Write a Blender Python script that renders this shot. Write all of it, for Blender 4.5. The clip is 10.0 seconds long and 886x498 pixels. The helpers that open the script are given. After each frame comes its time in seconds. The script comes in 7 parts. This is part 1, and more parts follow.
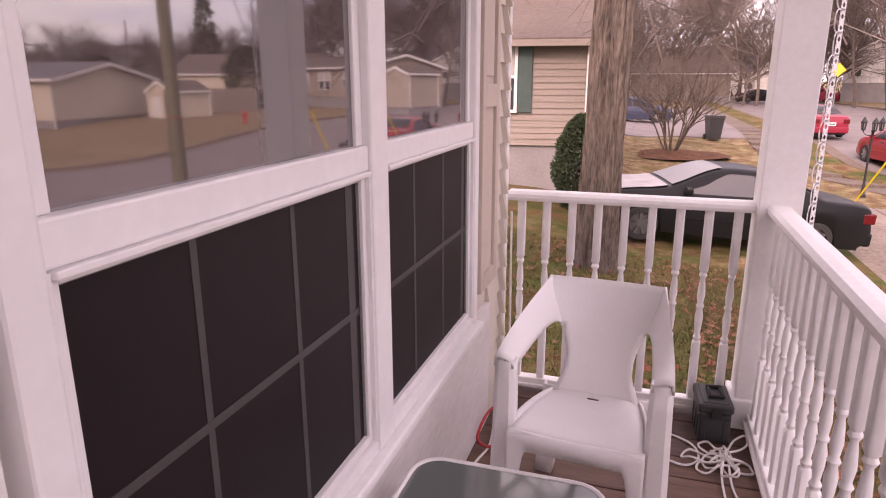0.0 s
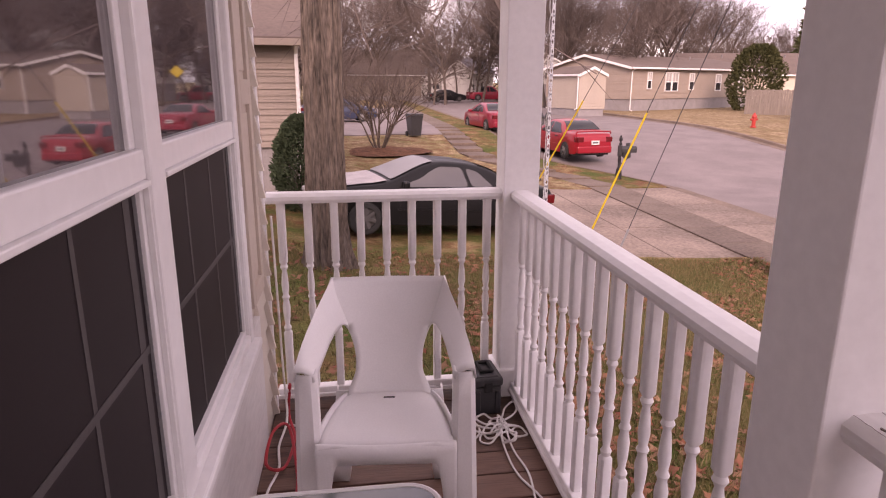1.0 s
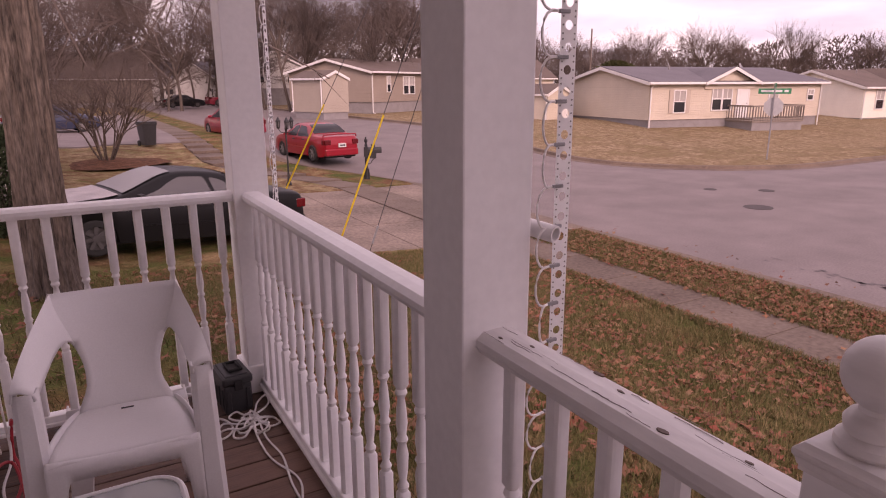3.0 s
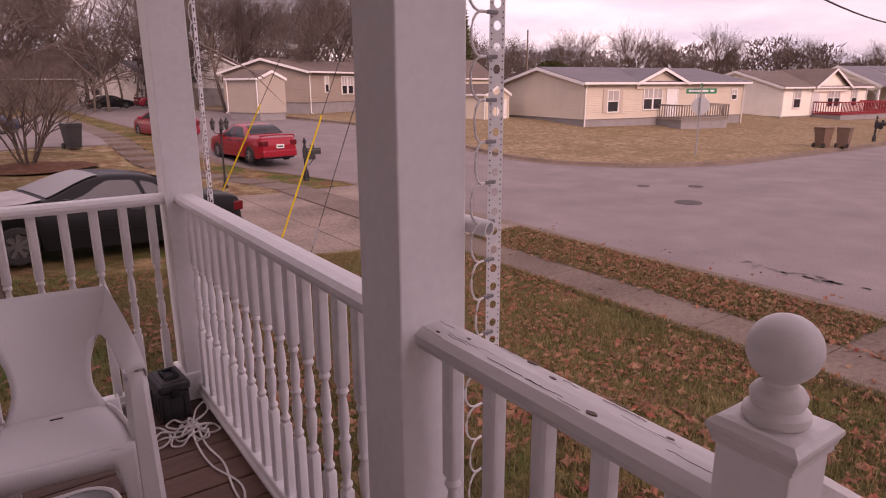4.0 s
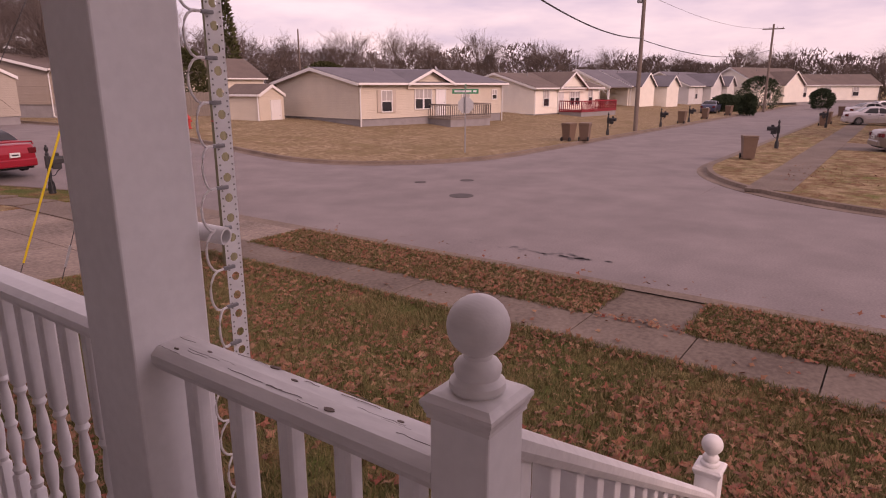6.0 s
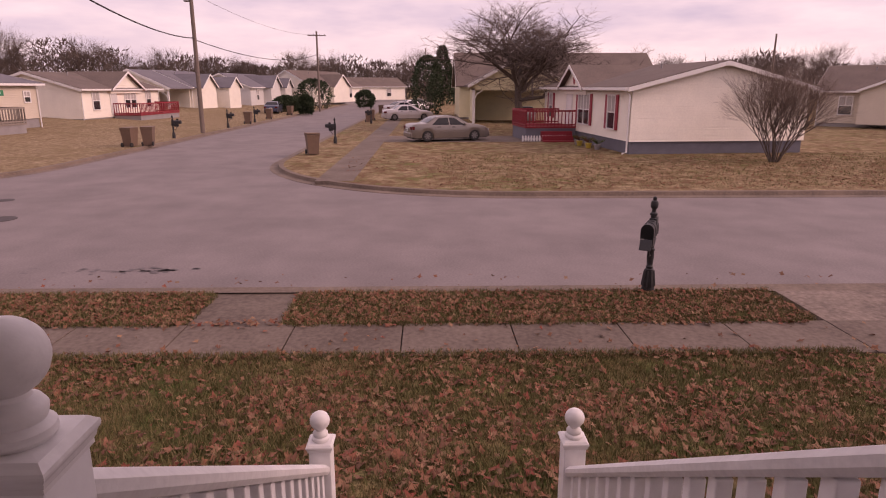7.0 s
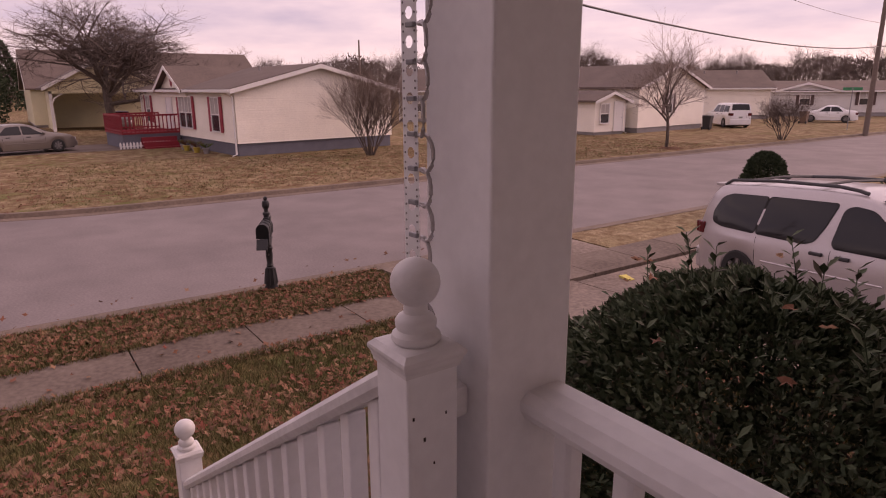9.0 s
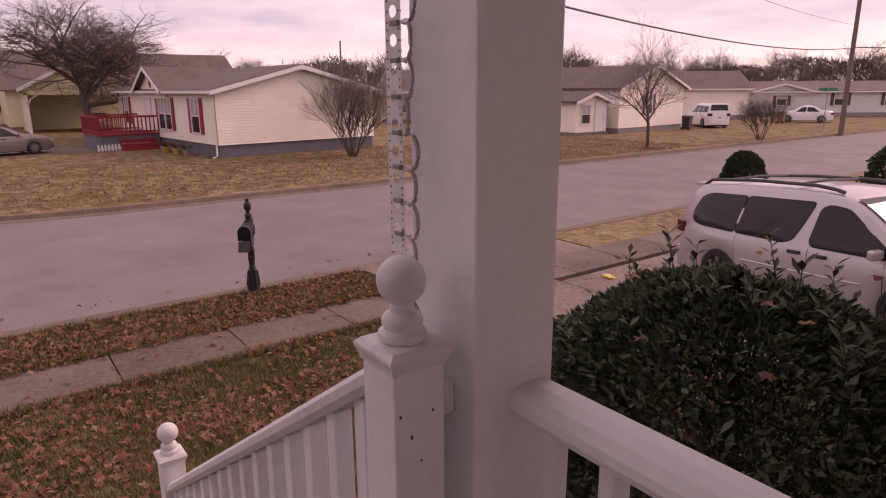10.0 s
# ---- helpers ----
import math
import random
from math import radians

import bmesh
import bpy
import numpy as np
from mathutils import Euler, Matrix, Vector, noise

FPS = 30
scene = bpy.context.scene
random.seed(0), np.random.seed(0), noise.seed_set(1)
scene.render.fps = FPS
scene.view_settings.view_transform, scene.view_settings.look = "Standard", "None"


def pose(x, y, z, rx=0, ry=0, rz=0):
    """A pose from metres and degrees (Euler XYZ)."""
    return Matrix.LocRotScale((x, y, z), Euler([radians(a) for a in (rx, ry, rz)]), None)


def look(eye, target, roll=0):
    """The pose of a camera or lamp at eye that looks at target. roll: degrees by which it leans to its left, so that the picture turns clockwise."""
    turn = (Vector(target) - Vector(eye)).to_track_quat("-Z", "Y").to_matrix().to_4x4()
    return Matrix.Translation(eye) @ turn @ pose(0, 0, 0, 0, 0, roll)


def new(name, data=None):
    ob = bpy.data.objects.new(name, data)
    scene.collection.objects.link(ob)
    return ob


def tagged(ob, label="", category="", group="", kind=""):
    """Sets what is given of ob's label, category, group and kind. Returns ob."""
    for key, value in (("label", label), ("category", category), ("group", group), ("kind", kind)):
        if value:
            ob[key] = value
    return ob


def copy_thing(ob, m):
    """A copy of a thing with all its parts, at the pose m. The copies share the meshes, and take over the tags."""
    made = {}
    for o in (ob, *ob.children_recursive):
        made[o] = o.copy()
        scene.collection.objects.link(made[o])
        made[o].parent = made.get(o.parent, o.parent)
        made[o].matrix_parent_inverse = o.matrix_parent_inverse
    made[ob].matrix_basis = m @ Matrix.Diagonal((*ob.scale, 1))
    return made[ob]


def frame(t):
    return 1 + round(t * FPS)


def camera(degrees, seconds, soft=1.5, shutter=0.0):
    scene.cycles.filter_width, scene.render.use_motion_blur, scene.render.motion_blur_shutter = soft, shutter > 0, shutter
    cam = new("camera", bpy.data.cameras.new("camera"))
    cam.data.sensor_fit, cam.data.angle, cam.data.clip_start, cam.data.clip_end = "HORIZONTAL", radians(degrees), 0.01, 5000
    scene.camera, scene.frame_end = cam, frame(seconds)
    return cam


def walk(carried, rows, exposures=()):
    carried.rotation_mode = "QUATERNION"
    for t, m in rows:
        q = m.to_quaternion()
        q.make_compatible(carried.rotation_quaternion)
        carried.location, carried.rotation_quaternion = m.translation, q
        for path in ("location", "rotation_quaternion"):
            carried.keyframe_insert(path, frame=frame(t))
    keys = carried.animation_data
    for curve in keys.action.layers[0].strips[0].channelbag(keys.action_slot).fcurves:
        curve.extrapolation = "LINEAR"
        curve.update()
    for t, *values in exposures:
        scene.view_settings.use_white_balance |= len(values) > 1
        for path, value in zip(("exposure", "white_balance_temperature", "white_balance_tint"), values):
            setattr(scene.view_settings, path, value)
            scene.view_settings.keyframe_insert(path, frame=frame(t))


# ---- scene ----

cam = camera(69.54, 10.0, soft=1.1)
walk(cam, [
    (0.0, pose(0.7496, 0.8909, 1.3786, 75.274, 0.06, 17.650)),
    (0.5, pose(0.6427, 0.9556, 1.3571, 75.351, -0.03, 7.413)),
    (1.0, pose(0.5560, 0.9527, 1.3614, 75.357, -0.09, -7.928)),
    (1.5, pose(0.5335, 0.9186, 1.3593, 75.418, -0.03, -13.760)),
    (2.0, pose(0.5666, 0.7970, 1.3742, 75.606, 0.09, -18.110)),
    (2.5, pose(0.5882, 0.7401, 1.3625, 75.662, 0.27, -25.107)),
    (3.0, pose(0.5996, 0.7259, 1.3676, 75.650, 0.24, -29.872)),
    (4.5, pose(0.5985, 0.6937, 1.3646, 75.668, 0.34, -37.018)),
    (5.0, pose(0.6138, 0.6859, 1.3647, 75.709, 0.35, -39.298)),
    (5.2, pose(0.6252, 0.6769, 1.3638, 75.699, 0.19, -40.802)),
    (6.3, pose(0.6907, 0.6266, 1.3700, 75.617, 0.02, -63.936)),
    (6.5, pose(0.7301, 0.6328, 1.3442, 75.665, -0.06, -71.727)),
    (7.0, pose(0.7013, 0.6213, 1.3352, 75.740, -0.04, -91.330)),
    (7.5, pose(0.6484, 0.5832, 1.3414, 75.782, 0.02, -103.548)),
    (8.0, pose(0.5962, 0.5369, 1.3431, 75.817, 0.06, -114.143)),
    (8.5, pose(0.5582, 0.5042, 1.3529, 75.786, 0.16, -121.344)),
    (9.0, pose(0.5496, 0.5008, 1.3584, 75.784, 0.28, -124.792)),
    (9.5, pose(0.5502, 0.5152, 1.3556, 75.775, 0.32, -125.815)),
    (10.0, pose(0.5484, 0.5057, 1.3552, 75.858, 0.33, -126.362)),
], exposures=[(0.0, 1.55, 7800, 43), (0.5, 1.4, 7800, 44), (1.0, 1.17, 7900, 46), (1.5, 1.0, 7900, 48), (2.5, 0.62, 7900, 52), (3.0, 0.54, 7900, 53), (4.5, 0.34, 7900, 54), (6.5, 0.18, 8150, 54), (7.0, 0.22, 8180, 54), (7.5, 0.32, 8200, 54), (8.0, 0.13, 8200, 54), (8.5, -0.02, 8200, 54), (9.0, 0.12, 8200, 54), (9.5, 0.24, 8200, 54), (10.0, 0.26, 8200, 54)])

# ------------------------------------------------------------------ sky and sun
world = bpy.data.worlds.new("overcast_sky")
scene.world = world
world.use_nodes = True
wn, wl = world.node_tree.nodes, world.node_tree.links
bg = wn["Background"]
sky = wn.new("ShaderNodeTexSky")
sky.sky_type, sky.sun_disc = "NISHITA", False
sky.sun_elevation, sky.sun_rotation = radians(28), radians(187)
wtc, wmap, wnoise, wramp, wmix, wgain = (wn.new("ShaderNode" + k) for k in ("TexCoord", "Mapping", "TexNoise", "ValToRGB", "Mix", "Mix"))
wmap.inputs["Scale"].default_value = (1.6, 1.6, 7.0)
wnoise.inputs["Scale"].default_value, wnoise.inputs["Detail"].default_value, wnoise.inputs["Roughness"].default_value = 1.8, 5.0, 0.55
wramp.color_ramp.elements[0].position, wramp.color_ramp.elements[0].color = 0.36, (4.3, 4.8, 6.0, 1)
wramp.color_ramp.elements[1].position, wramp.color_ramp.elements[1].color = 0.62, (7.5, 7.75, 7.95, 1)
wmix.data_type, wmix.inputs[0].default_value = "RGBA", 0.86
wl.new(wtc.outputs["Generated"], wmap.inputs["Vector"])
wl.new(wmap.outputs["Vector"], wnoise.inputs["Vector"])
wl.new(wnoise.outputs["Fac"], wramp.inputs["Fac"])
wl.new(sky.outputs["Color"], wmix.inputs[6])
wl.new(wramp.outputs["Color"], wmix.inputs[7])
wl.new(wmix.outputs[2], bg.inputs["Color"])
bg.inputs["Strength"].default_value = 0.11
sun = new("sun", bpy.data.lights.new("sun", "SUN"))
sun.data.energy, sun.data.angle, sun.data.color = 1.5, radians(22), (1.0, 0.94, 0.86)
sun.matrix_world = look((-8, -60, 33), (0, 0, 0))

# ------------------------------------------------------------------ materials
def mat(name, base, rough=0.6, metal=0.0, var=0.12, scale=8.0, fine=90.0, bump=0.0, stretch=(1, 1, 1), tint=None, rand=0.0, spec=0.5, coat=0.0):
    """Base colour varied at two scales, with fine relief. tint: a second colour that comes in in patches. rand: how much single pieces differ."""
    m = bpy.data.materials.new(name)
    m.use_nodes = True
    n, l = m.node_tree.nodes, m.node_tree.links
    b = n["Principled BSDF"]
    tc, mp, big, small = (n.new("ShaderNode" + k) for k in ("TexCoord", "Mapping", "TexNoise", "TexNoise"))
    mp.inputs["Scale"].default_value = stretch
    big.inputs["Scale"].default_value, big.inputs["Detail"].default_value = scale, 4
    small.inputs["Scale"].default_value, small.inputs["Detail"].default_value = fine, 3
    l.new(tc.outputs["Object"], mp.inputs["Vector"])
    for q in (big, small):
        l.new(mp.outputs["Vector"], q.inputs["Vector"])
    add = n.new("ShaderNodeMath")
    add.operation = "MULTIPLY_ADD"
    add.inputs[1].default_value = 0.5
    l.new(small.outputs["Fac"], add.inputs[0])
    half = n.new("ShaderNodeMath")
    half.operation = "MULTIPLY"
    half.inputs[1].default_value = 0.5
    l.new(big.outputs["Fac"], half.inputs[0])
    l.new(half.outputs[0], add.inputs[2])
    fac = add.outputs[0]
    if rand:
        oi, ra = n.new("ShaderNodeObjectInfo"), n.new("ShaderNodeMath")
        ra.operation = "MULTIPLY_ADD"
        ra.inputs[1].default_value = rand
        l.new(oi.outputs["Random"], ra.inputs[0])
        l.new(fac, ra.inputs[2])
        sub = n.new("ShaderNodeMath")
        sub.operation = "SUBTRACT"
        sub.inputs[1].default_value = rand / 2
        l.new(ra.outputs[0], sub.inputs[0])
        fac = sub.outputs[0]
    ramp = n.new("ShaderNodeValToRGB")
    lo = [c * (1 - var) for c in base]
    hi = [min(1, c * (1 + var)) for c in (tint or base)]
    ramp.color_ramp.elements[0].position, ramp.color_ramp.elements[0].color = 0.34, (*lo, 1)
    ramp.color_ramp.elements[1].position, ramp.color_ramp.elements[1].color = 0.66, (*hi, 1)
    l.new(fac, ramp.inputs["Fac"])
    l.new(ramp.outputs["Color"], b.inputs["Base Color"])
    b.inputs["Roughness"].default_value, b.inputs["Metallic"].default_value = rough, metal
    b.inputs["Specular IOR Level"].default_value = spec
    b.inputs["Coat Weight"].default_value = coat
    b.inputs["Coat Roughness"].default_value = 0.08
    if bump:
        bp = n.new("ShaderNodeBump")
        bp.inputs["Strength"].default_value, bp.inputs["Distance"].default_value = bump, 0.01
        l.new(fac, bp.inputs["Height"])
        l.new(bp.outputs["Normal"], b.inputs["Normal"])
    return m


def siding_mat(name, base, lap=0.11, var=0.06):
    """Lapped boards seen from far off: a saw-tooth relief up the wall."""
    m = mat(name, base, 0.55, var=var, scale=1.2, fine=12)
    n, l = m.node_tree.nodes, m.node_tree.links
    b = n["Principled BSDF"]
    geo, sep, mul, fr, bp = (n.new("ShaderNode" + k) for k in ("NewGeometry", "SeparateXYZ", "Math", "Math", "Bump"))
    mul.operation, mul.inputs[1].default_value, fr.operation = "MULTIPLY", -1 / lap, "FRACT"
    l.new(geo.outputs["Position"], sep.inputs[0])
    l.new(sep.outputs["Z"], mul.inputs[0])
    l.new(mul.outputs[0], fr.inputs[0])
    bp.inputs["Strength"].default_value, bp.inputs["Distance"].default_value = 0.8, 0.02
    l.new(fr.outputs[0], bp.inputs["Height"])
    l.new(bp.outputs["Normal"], b.inputs["Normal"])
    return m


def glass_mat(name, colour=(0.02, 0.022, 0.025), rough=0.03, spec=1.0):
    m = mat(name, colour, rough, var=0.05, scale=0.8, fine=3, spec=spec)
    m.node_tree.nodes["Principled BSDF"].inputs["IOR"].default_value = 1.5
    return m


def ground_mat(name, colours, scales, bump=0.6, rough=0.95):
    """Lawn or leaf litter: three colours mixed by noise at three sizes."""
    m = bpy.data.materials.new(name)
    m.use_nodes = True
    n, l = m.node_tree.nodes, m.node_tree.links
    b = n["Principled BSDF"]
    geo = n.new("ShaderNodeNewGeometry")
    last = None
    for k, (c, sc) in enumerate(zip(colours[1:], scales)):
        t = n.new("ShaderNodeTexNoise")
        t.inputs["Scale"].default_value, t.inputs["Detail"].default_value, t.inputs["Roughness"].default_value = sc, 6, 0.65
        r = n.new("ShaderNodeValToRGB")
        r.color_ramp.elements[0].position, r.color_ramp.elements[1].position = 0.42, 0.6
        mx = n.new("ShaderNodeMix")
        mx.data_type = "RGBA"
        l.new(geo.outputs["Position"], t.inputs["Vector"])
        l.new(t.outputs["Fac"], r.inputs["Fac"])
        l.new(r.outputs["Color"], mx.inputs[0])
        if last is None:
            mx.inputs[6].default_value = (*colours[0], 1)
        else:
            l.new(last, mx.inputs[6])
        mx.inputs[7].default_value = (*c, 1)
        last = mx.outputs[2]
    f = n.new("ShaderNodeTexNoise")
    f.inputs["Scale"].default_value, f.inputs["Detail"].default_value = 38, 4
    l.new(geo.outputs["Position"], f.inputs["Vector"])
    mul = n.new("ShaderNodeMix")
    mul.data_type, mul.blend_type = "RGBA", "MULTIPLY"
    mul.inputs[0].default_value = 0.75
    fr = n.new("ShaderNodeValToRGB")
    fr.color_ramp.elements[0].position, fr.color_ramp.elements[0].color = 0.3, (0.35, 0.33, 0.3, 1)
    fr.color_ramp.elements[1].position, fr.color_ramp.elements[1].color = 0.7, (1.5, 1.45, 1.4, 1)
    l.new(f.outputs["Fac"], fr.inputs["Fac"])
    l.new(last, mul.inputs[6])
    l.new(fr.outputs["Color"], mul.inputs[7])
    l.new(mul.outputs[2], b.inputs["Base Color"])
    b.inputs["Roughness"].default_value, b.inputs["Specular IOR Level"].default_value = rough, 0.1
    bp = n.new("ShaderNodeBump")
    bp.inputs["Strength"].default_value, bp.inputs["Distance"].default_value = bump, 0.03
    l.new(f.outputs["Fac"], bp.inputs["Height"])
    l.new(bp.outputs["Normal"], b.inputs["Normal"])
    return m


WHITE = mat("white_paint", (0.84, 0.83, 0.83), 0.42, var=0.05, scale=3, fine=40, bump=0.06)
WORN = mat("worn_white_paint", (0.74, 0.72, 0.71), 0.5, var=0.1, scale=5, fine=60, bump=0.15, stretch=(1, 0.25, 1))
VINYL = mat("white_vinyl_frame", (0.8, 0.79, 0.79), 0.35, var=0.04, scale=3, fine=30)
SIDING = mat("cream_siding", (0.66, 0.6, 0.53), 0.5, var=0.06, scale=2, fine=30, bump=0.05, stretch=(1, 0.2, 1))
SHUTTER = mat("beige_shutter", (0.55, 0.47, 0.4), 0.5, var=0.06, scale=4, fine=50, bump=0.05)
DECK = mat("brown_deck_boards", (0.095, 0.05, 0.036), 0.6, var=0.35, scale=5, fine=50, bump=0.3, stretch=(0.2, 3, 1), tint=(0.13, 0.07, 0.05), rand=0.3)
PLASTIC = mat("white_plastic", (0.86, 0.85, 0.85), 0.38, var=0.04, scale=4, fine=200, bump=0.02)
BLACKP = mat("dark_grey_plastic", (0.035, 0.035, 0.038), 0.5, var=0.2, scale=10, fine=120, bump=0.06)
CORD = mat("white_cord", (0.76, 0.74, 0.73), 0.45, var=0.06)
REDCORD = mat("red_cord", (0.45, 0.02, 0.03), 0.45, var=0.1)
STRIP = mat("white_light_strip", (0.8, 0.8, 0.8), 0.4, var=0.04)
HOLEGREY = mat("shaded_pinhole", (0.2, 0.19, 0.19), 0.8)
SILVERWIRE = mat("clear_silver_wire", (0.42, 0.4, 0.4), 0.25, 0.3, var=0.2)
CLIP = mat("grey_bulb_clip", (0.25, 0.25, 0.26), 0.35, var=0.2)
# near-black: the shade of unlit openings is put into this colour
DARK = mat("unlit_black", (0.01, 0.01, 0.01), 0.8)
SCREEN = mat("dark_insect_screen", (0.013, 0.0078, 0.0095), 0.55, var=0.15, scale=3, fine=400, spec=0.25)
GLASS = glass_mat("window_glass", (0.075, 0.06, 0.067))
GLASS.node_tree.nodes["Principled BSDF"].inputs["IOR"].default_value = 2.0
MUNTIN = mat("muntin_dimmed_by_colour", (0.06, 0.052, 0.053), 0.6)
ASPHALT = mat("worn_asphalt", (0.172, 0.142, 0.14), 0.85, var=0.14, scale=0.8, fine=25, bump=0.3, tint=(0.205, 0.172, 0.168))
CONCRETE = mat("stained_concrete", (0.115, 0.079, 0.06), 0.85, var=0.22, scale=0.9, fine=14, bump=0.2, tint=(0.158, 0.12, 0.097), rand=0.07)
DRIVE = mat("pale_driveway_concrete", (0.155, 0.113, 0.09), 0.85, var=0.28, scale=0.7, fine=14, bump=0.2, tint=(0.235, 0.18, 0.147), rand=0.05)
KERB = mat("kerb_concrete", (0.16, 0.115, 0.088), 0.85, var=0.35, scale=1.2, fine=16, bump=0.2)
LAWN = ground_mat("leafy_winter_lawn", [(0.165, 0.127, 0.055), (0.3, 0.215, 0.12), (0.17, 0.086, 0.05), (0.078, 0.098, 0.029)], [0.55, 2.4, 0.9])
STRAW = ground_mat("dry_straw_lawn", [(0.3, 0.235, 0.145), (0.235, 0.185, 0.1), (0.36, 0.28, 0.185), (0.2, 0.135, 0.08)], [0.15, 0.8, 4.0])
STRAWGREEN = ground_mat("straw_lawn_with_green_patches", [(0.28, 0.215, 0.125), (0.14, 0.145, 0.052), (0.34, 0.26, 0.165), (0.17, 0.1, 0.058)], [0.3, 1.1, 2.4])
GREENER = ground_mat("patchy_green_lawn", [(0.105, 0.125, 0.038), (0.17, 0.145, 0.06), (0.17, 0.08, 0.045), (0.08, 0.11, 0.03)], [0.6, 1.8, 0.9])
MULCH = ground_mat("red_mulch", [(0.12, 0.055, 0.035), (0.075, 0.04, 0.028), (0.17, 0.09, 0.06)], [2.0, 5.0])
FAR = ground_mat("distant_ground", [(0.22, 0.17, 0.09), (0.15, 0.13, 0.06), (0.26, 0.2, 0.12)], [0.05, 0.2])


# ------------------------------------------------------------------ mesh helpers
def bm_new():
    return bmesh.new()


def box(bm, x0, x1, y0, y1, z0, z1, bevel=0.0, rot=None):
    """A box between two corners, its edges rounded by bevel."""
    m = Matrix.Translation(((x0 + x1) / 2, (y0 + y1) / 2, (z0 + z1) / 2)) @ Matrix.Diagonal((abs(x1 - x0), abs(y1 - y0), abs(z1 - z0), 1))
    vs = bmesh.ops.create_cube(bm, size=1, matrix=(rot or Matrix()) @ m)["verts"]
    if bevel:
        es = list({e for v in vs for e in v.link_edges})
        bmesh.ops.bevel(bm, geom=es, offset=bevel, segments=2, affect="EDGES", profile=0.5)
    return bm


def lathe(bm, profile, at=(0, 0, 0), seg=16, square=None):
    """Turns (radius, height) rows round a vertical axis. square: per row, 1 for a square section."""
    rings = []
    for k, (r, z) in enumerate(profile):
        ring = []
        sq = square[k] if square else 0
        for i in range(seg):
            a = 2 * math.pi * (i + 0.5) / seg
            c, s = math.cos(a), math.sin(a)
            if sq:
                d = max(abs(c), abs(s))
                c, s = c / d, s / d
            ring.append(bm.verts.new((at[0] + r * c, at[1] + r * s, at[2] + z)))
        rings.append(ring)
    for a, b in zip(rings, rings[1:]):
        for i in range(seg):
            j = (i + 1) % seg
            bm.faces.new((a[i], a[j], b[j], b[i]))
    bm.faces.new(list(reversed(rings[0])))
    bm.faces.new(rings[-1])
    return bm


def tube(bm, pts, r, seg=6, r_end=None):
    """A round tube along points, tapering to r_end."""
    pts = [Vector(p) for p in pts]
    rings = []
    for k, p in enumerate(pts):
        d = (pts[min(k + 1, len(pts) - 1)] - pts[max(k - 1, 0)])
        d = d.normalized() if d.length > 1e-9 else Vector((0, 0, 1))
        u = d.cross(Vector((0, 0, 1)) if abs(d.z) < 0.95 else Vector((1, 0, 0))).normalized()
        v = d.cross(u)
        rr = r if r_end is None else r + (r_end - r) * k / (len(pts) - 1)
        rings.append([bm.verts.new(p + rr * (math.cos(6.28318 * i / seg) * u + math.sin(6.28318 * i / seg) * v)) for i in range(seg)])
    for a, b in zip(rings, rings[1:]):
        for i in range(seg):
            j = (i + 1) % seg
            bm.faces.new((a[i], a[j], b[j], b[i]))
    bm.faces.new(list(reversed(rings[0])))
    bm.faces.new(rings[-1])
    return bm


def prism(bm, poly, y0, y1, m=None):
    """A polygon in x and z, drawn out along y."""
    m = m or Matrix()
    a = [bm.verts.new(m @ Vector((x, y0, z))) for x, z in poly]
    b = [bm.verts.new(m @ Vector((x, y1, z))) for x, z in poly]
    k = len(poly)
    for i in range(k):
        j = (i + 1) % k
        bm.faces.new((a[i], a[j], b[j], b[i]))
    bm.faces.new(list(reversed(a)))
    bm.faces.new(b)
    return bm


def mesh_of(name, bm, material, smooth=False):
    bmesh.ops.recalc_face_normals(bm, faces=bm.faces)
    me = bpy.data.meshes.new(name)
    bm.to_mesh(me)
    bm.free()
    if material:
        me.materials.append(material)
    if smooth:
        for p in me.polygons:
            p.use_smooth = True
        try:
            me.set_sharp_from_angle(angle=radians(38))
        except AttributeError:
            pass
    return me


def part(name, bm, material, parent=None, label="", smooth=False):
    ob = new(name, mesh_of(name, bm, material, smooth))
    ob.parent = parent
    if label:
        tagged(ob, label)
    return ob


def thing(name, label, category, at=None, group="", kind=""):
    ob = new(name)
    ob.empty_display_size = 0.1
    if at is not None:
        ob.matrix_basis = at if isinstance(at, Matrix) else Matrix.Translation(at)
    return tagged(ob, label, category, group, kind)


def solid(name, bm, material, label, category, kind="", group="", smooth=False):
    return tagged(part(name, bm, material, None, "", smooth), label, category, group, kind)


def smooth01(a, b, x):
    t = min(1, max(0, (x - a) / (b - a)))
    return t * t * (3 - 2 * t)


# ------------------------------------------------------------------ the land
STREET = -1.8


def rise(y):
    return 0.9 * smooth01(19, 36, y)


def land(x, y):
    """Height of the lawns: the yard falls from the porch to the street, the street climbs away up the hill."""
    top = -0.95 - 0.58 * smooth01(4.5, 12, y) * smooth01(-3, 2.5, x) - 0.55 * (1 - smooth01(-8.2, -5.4, y))
    return top + (STREET - top) * smooth01(2.0, 7.7, x) + rise(y) * smooth01(-6, 9, x)


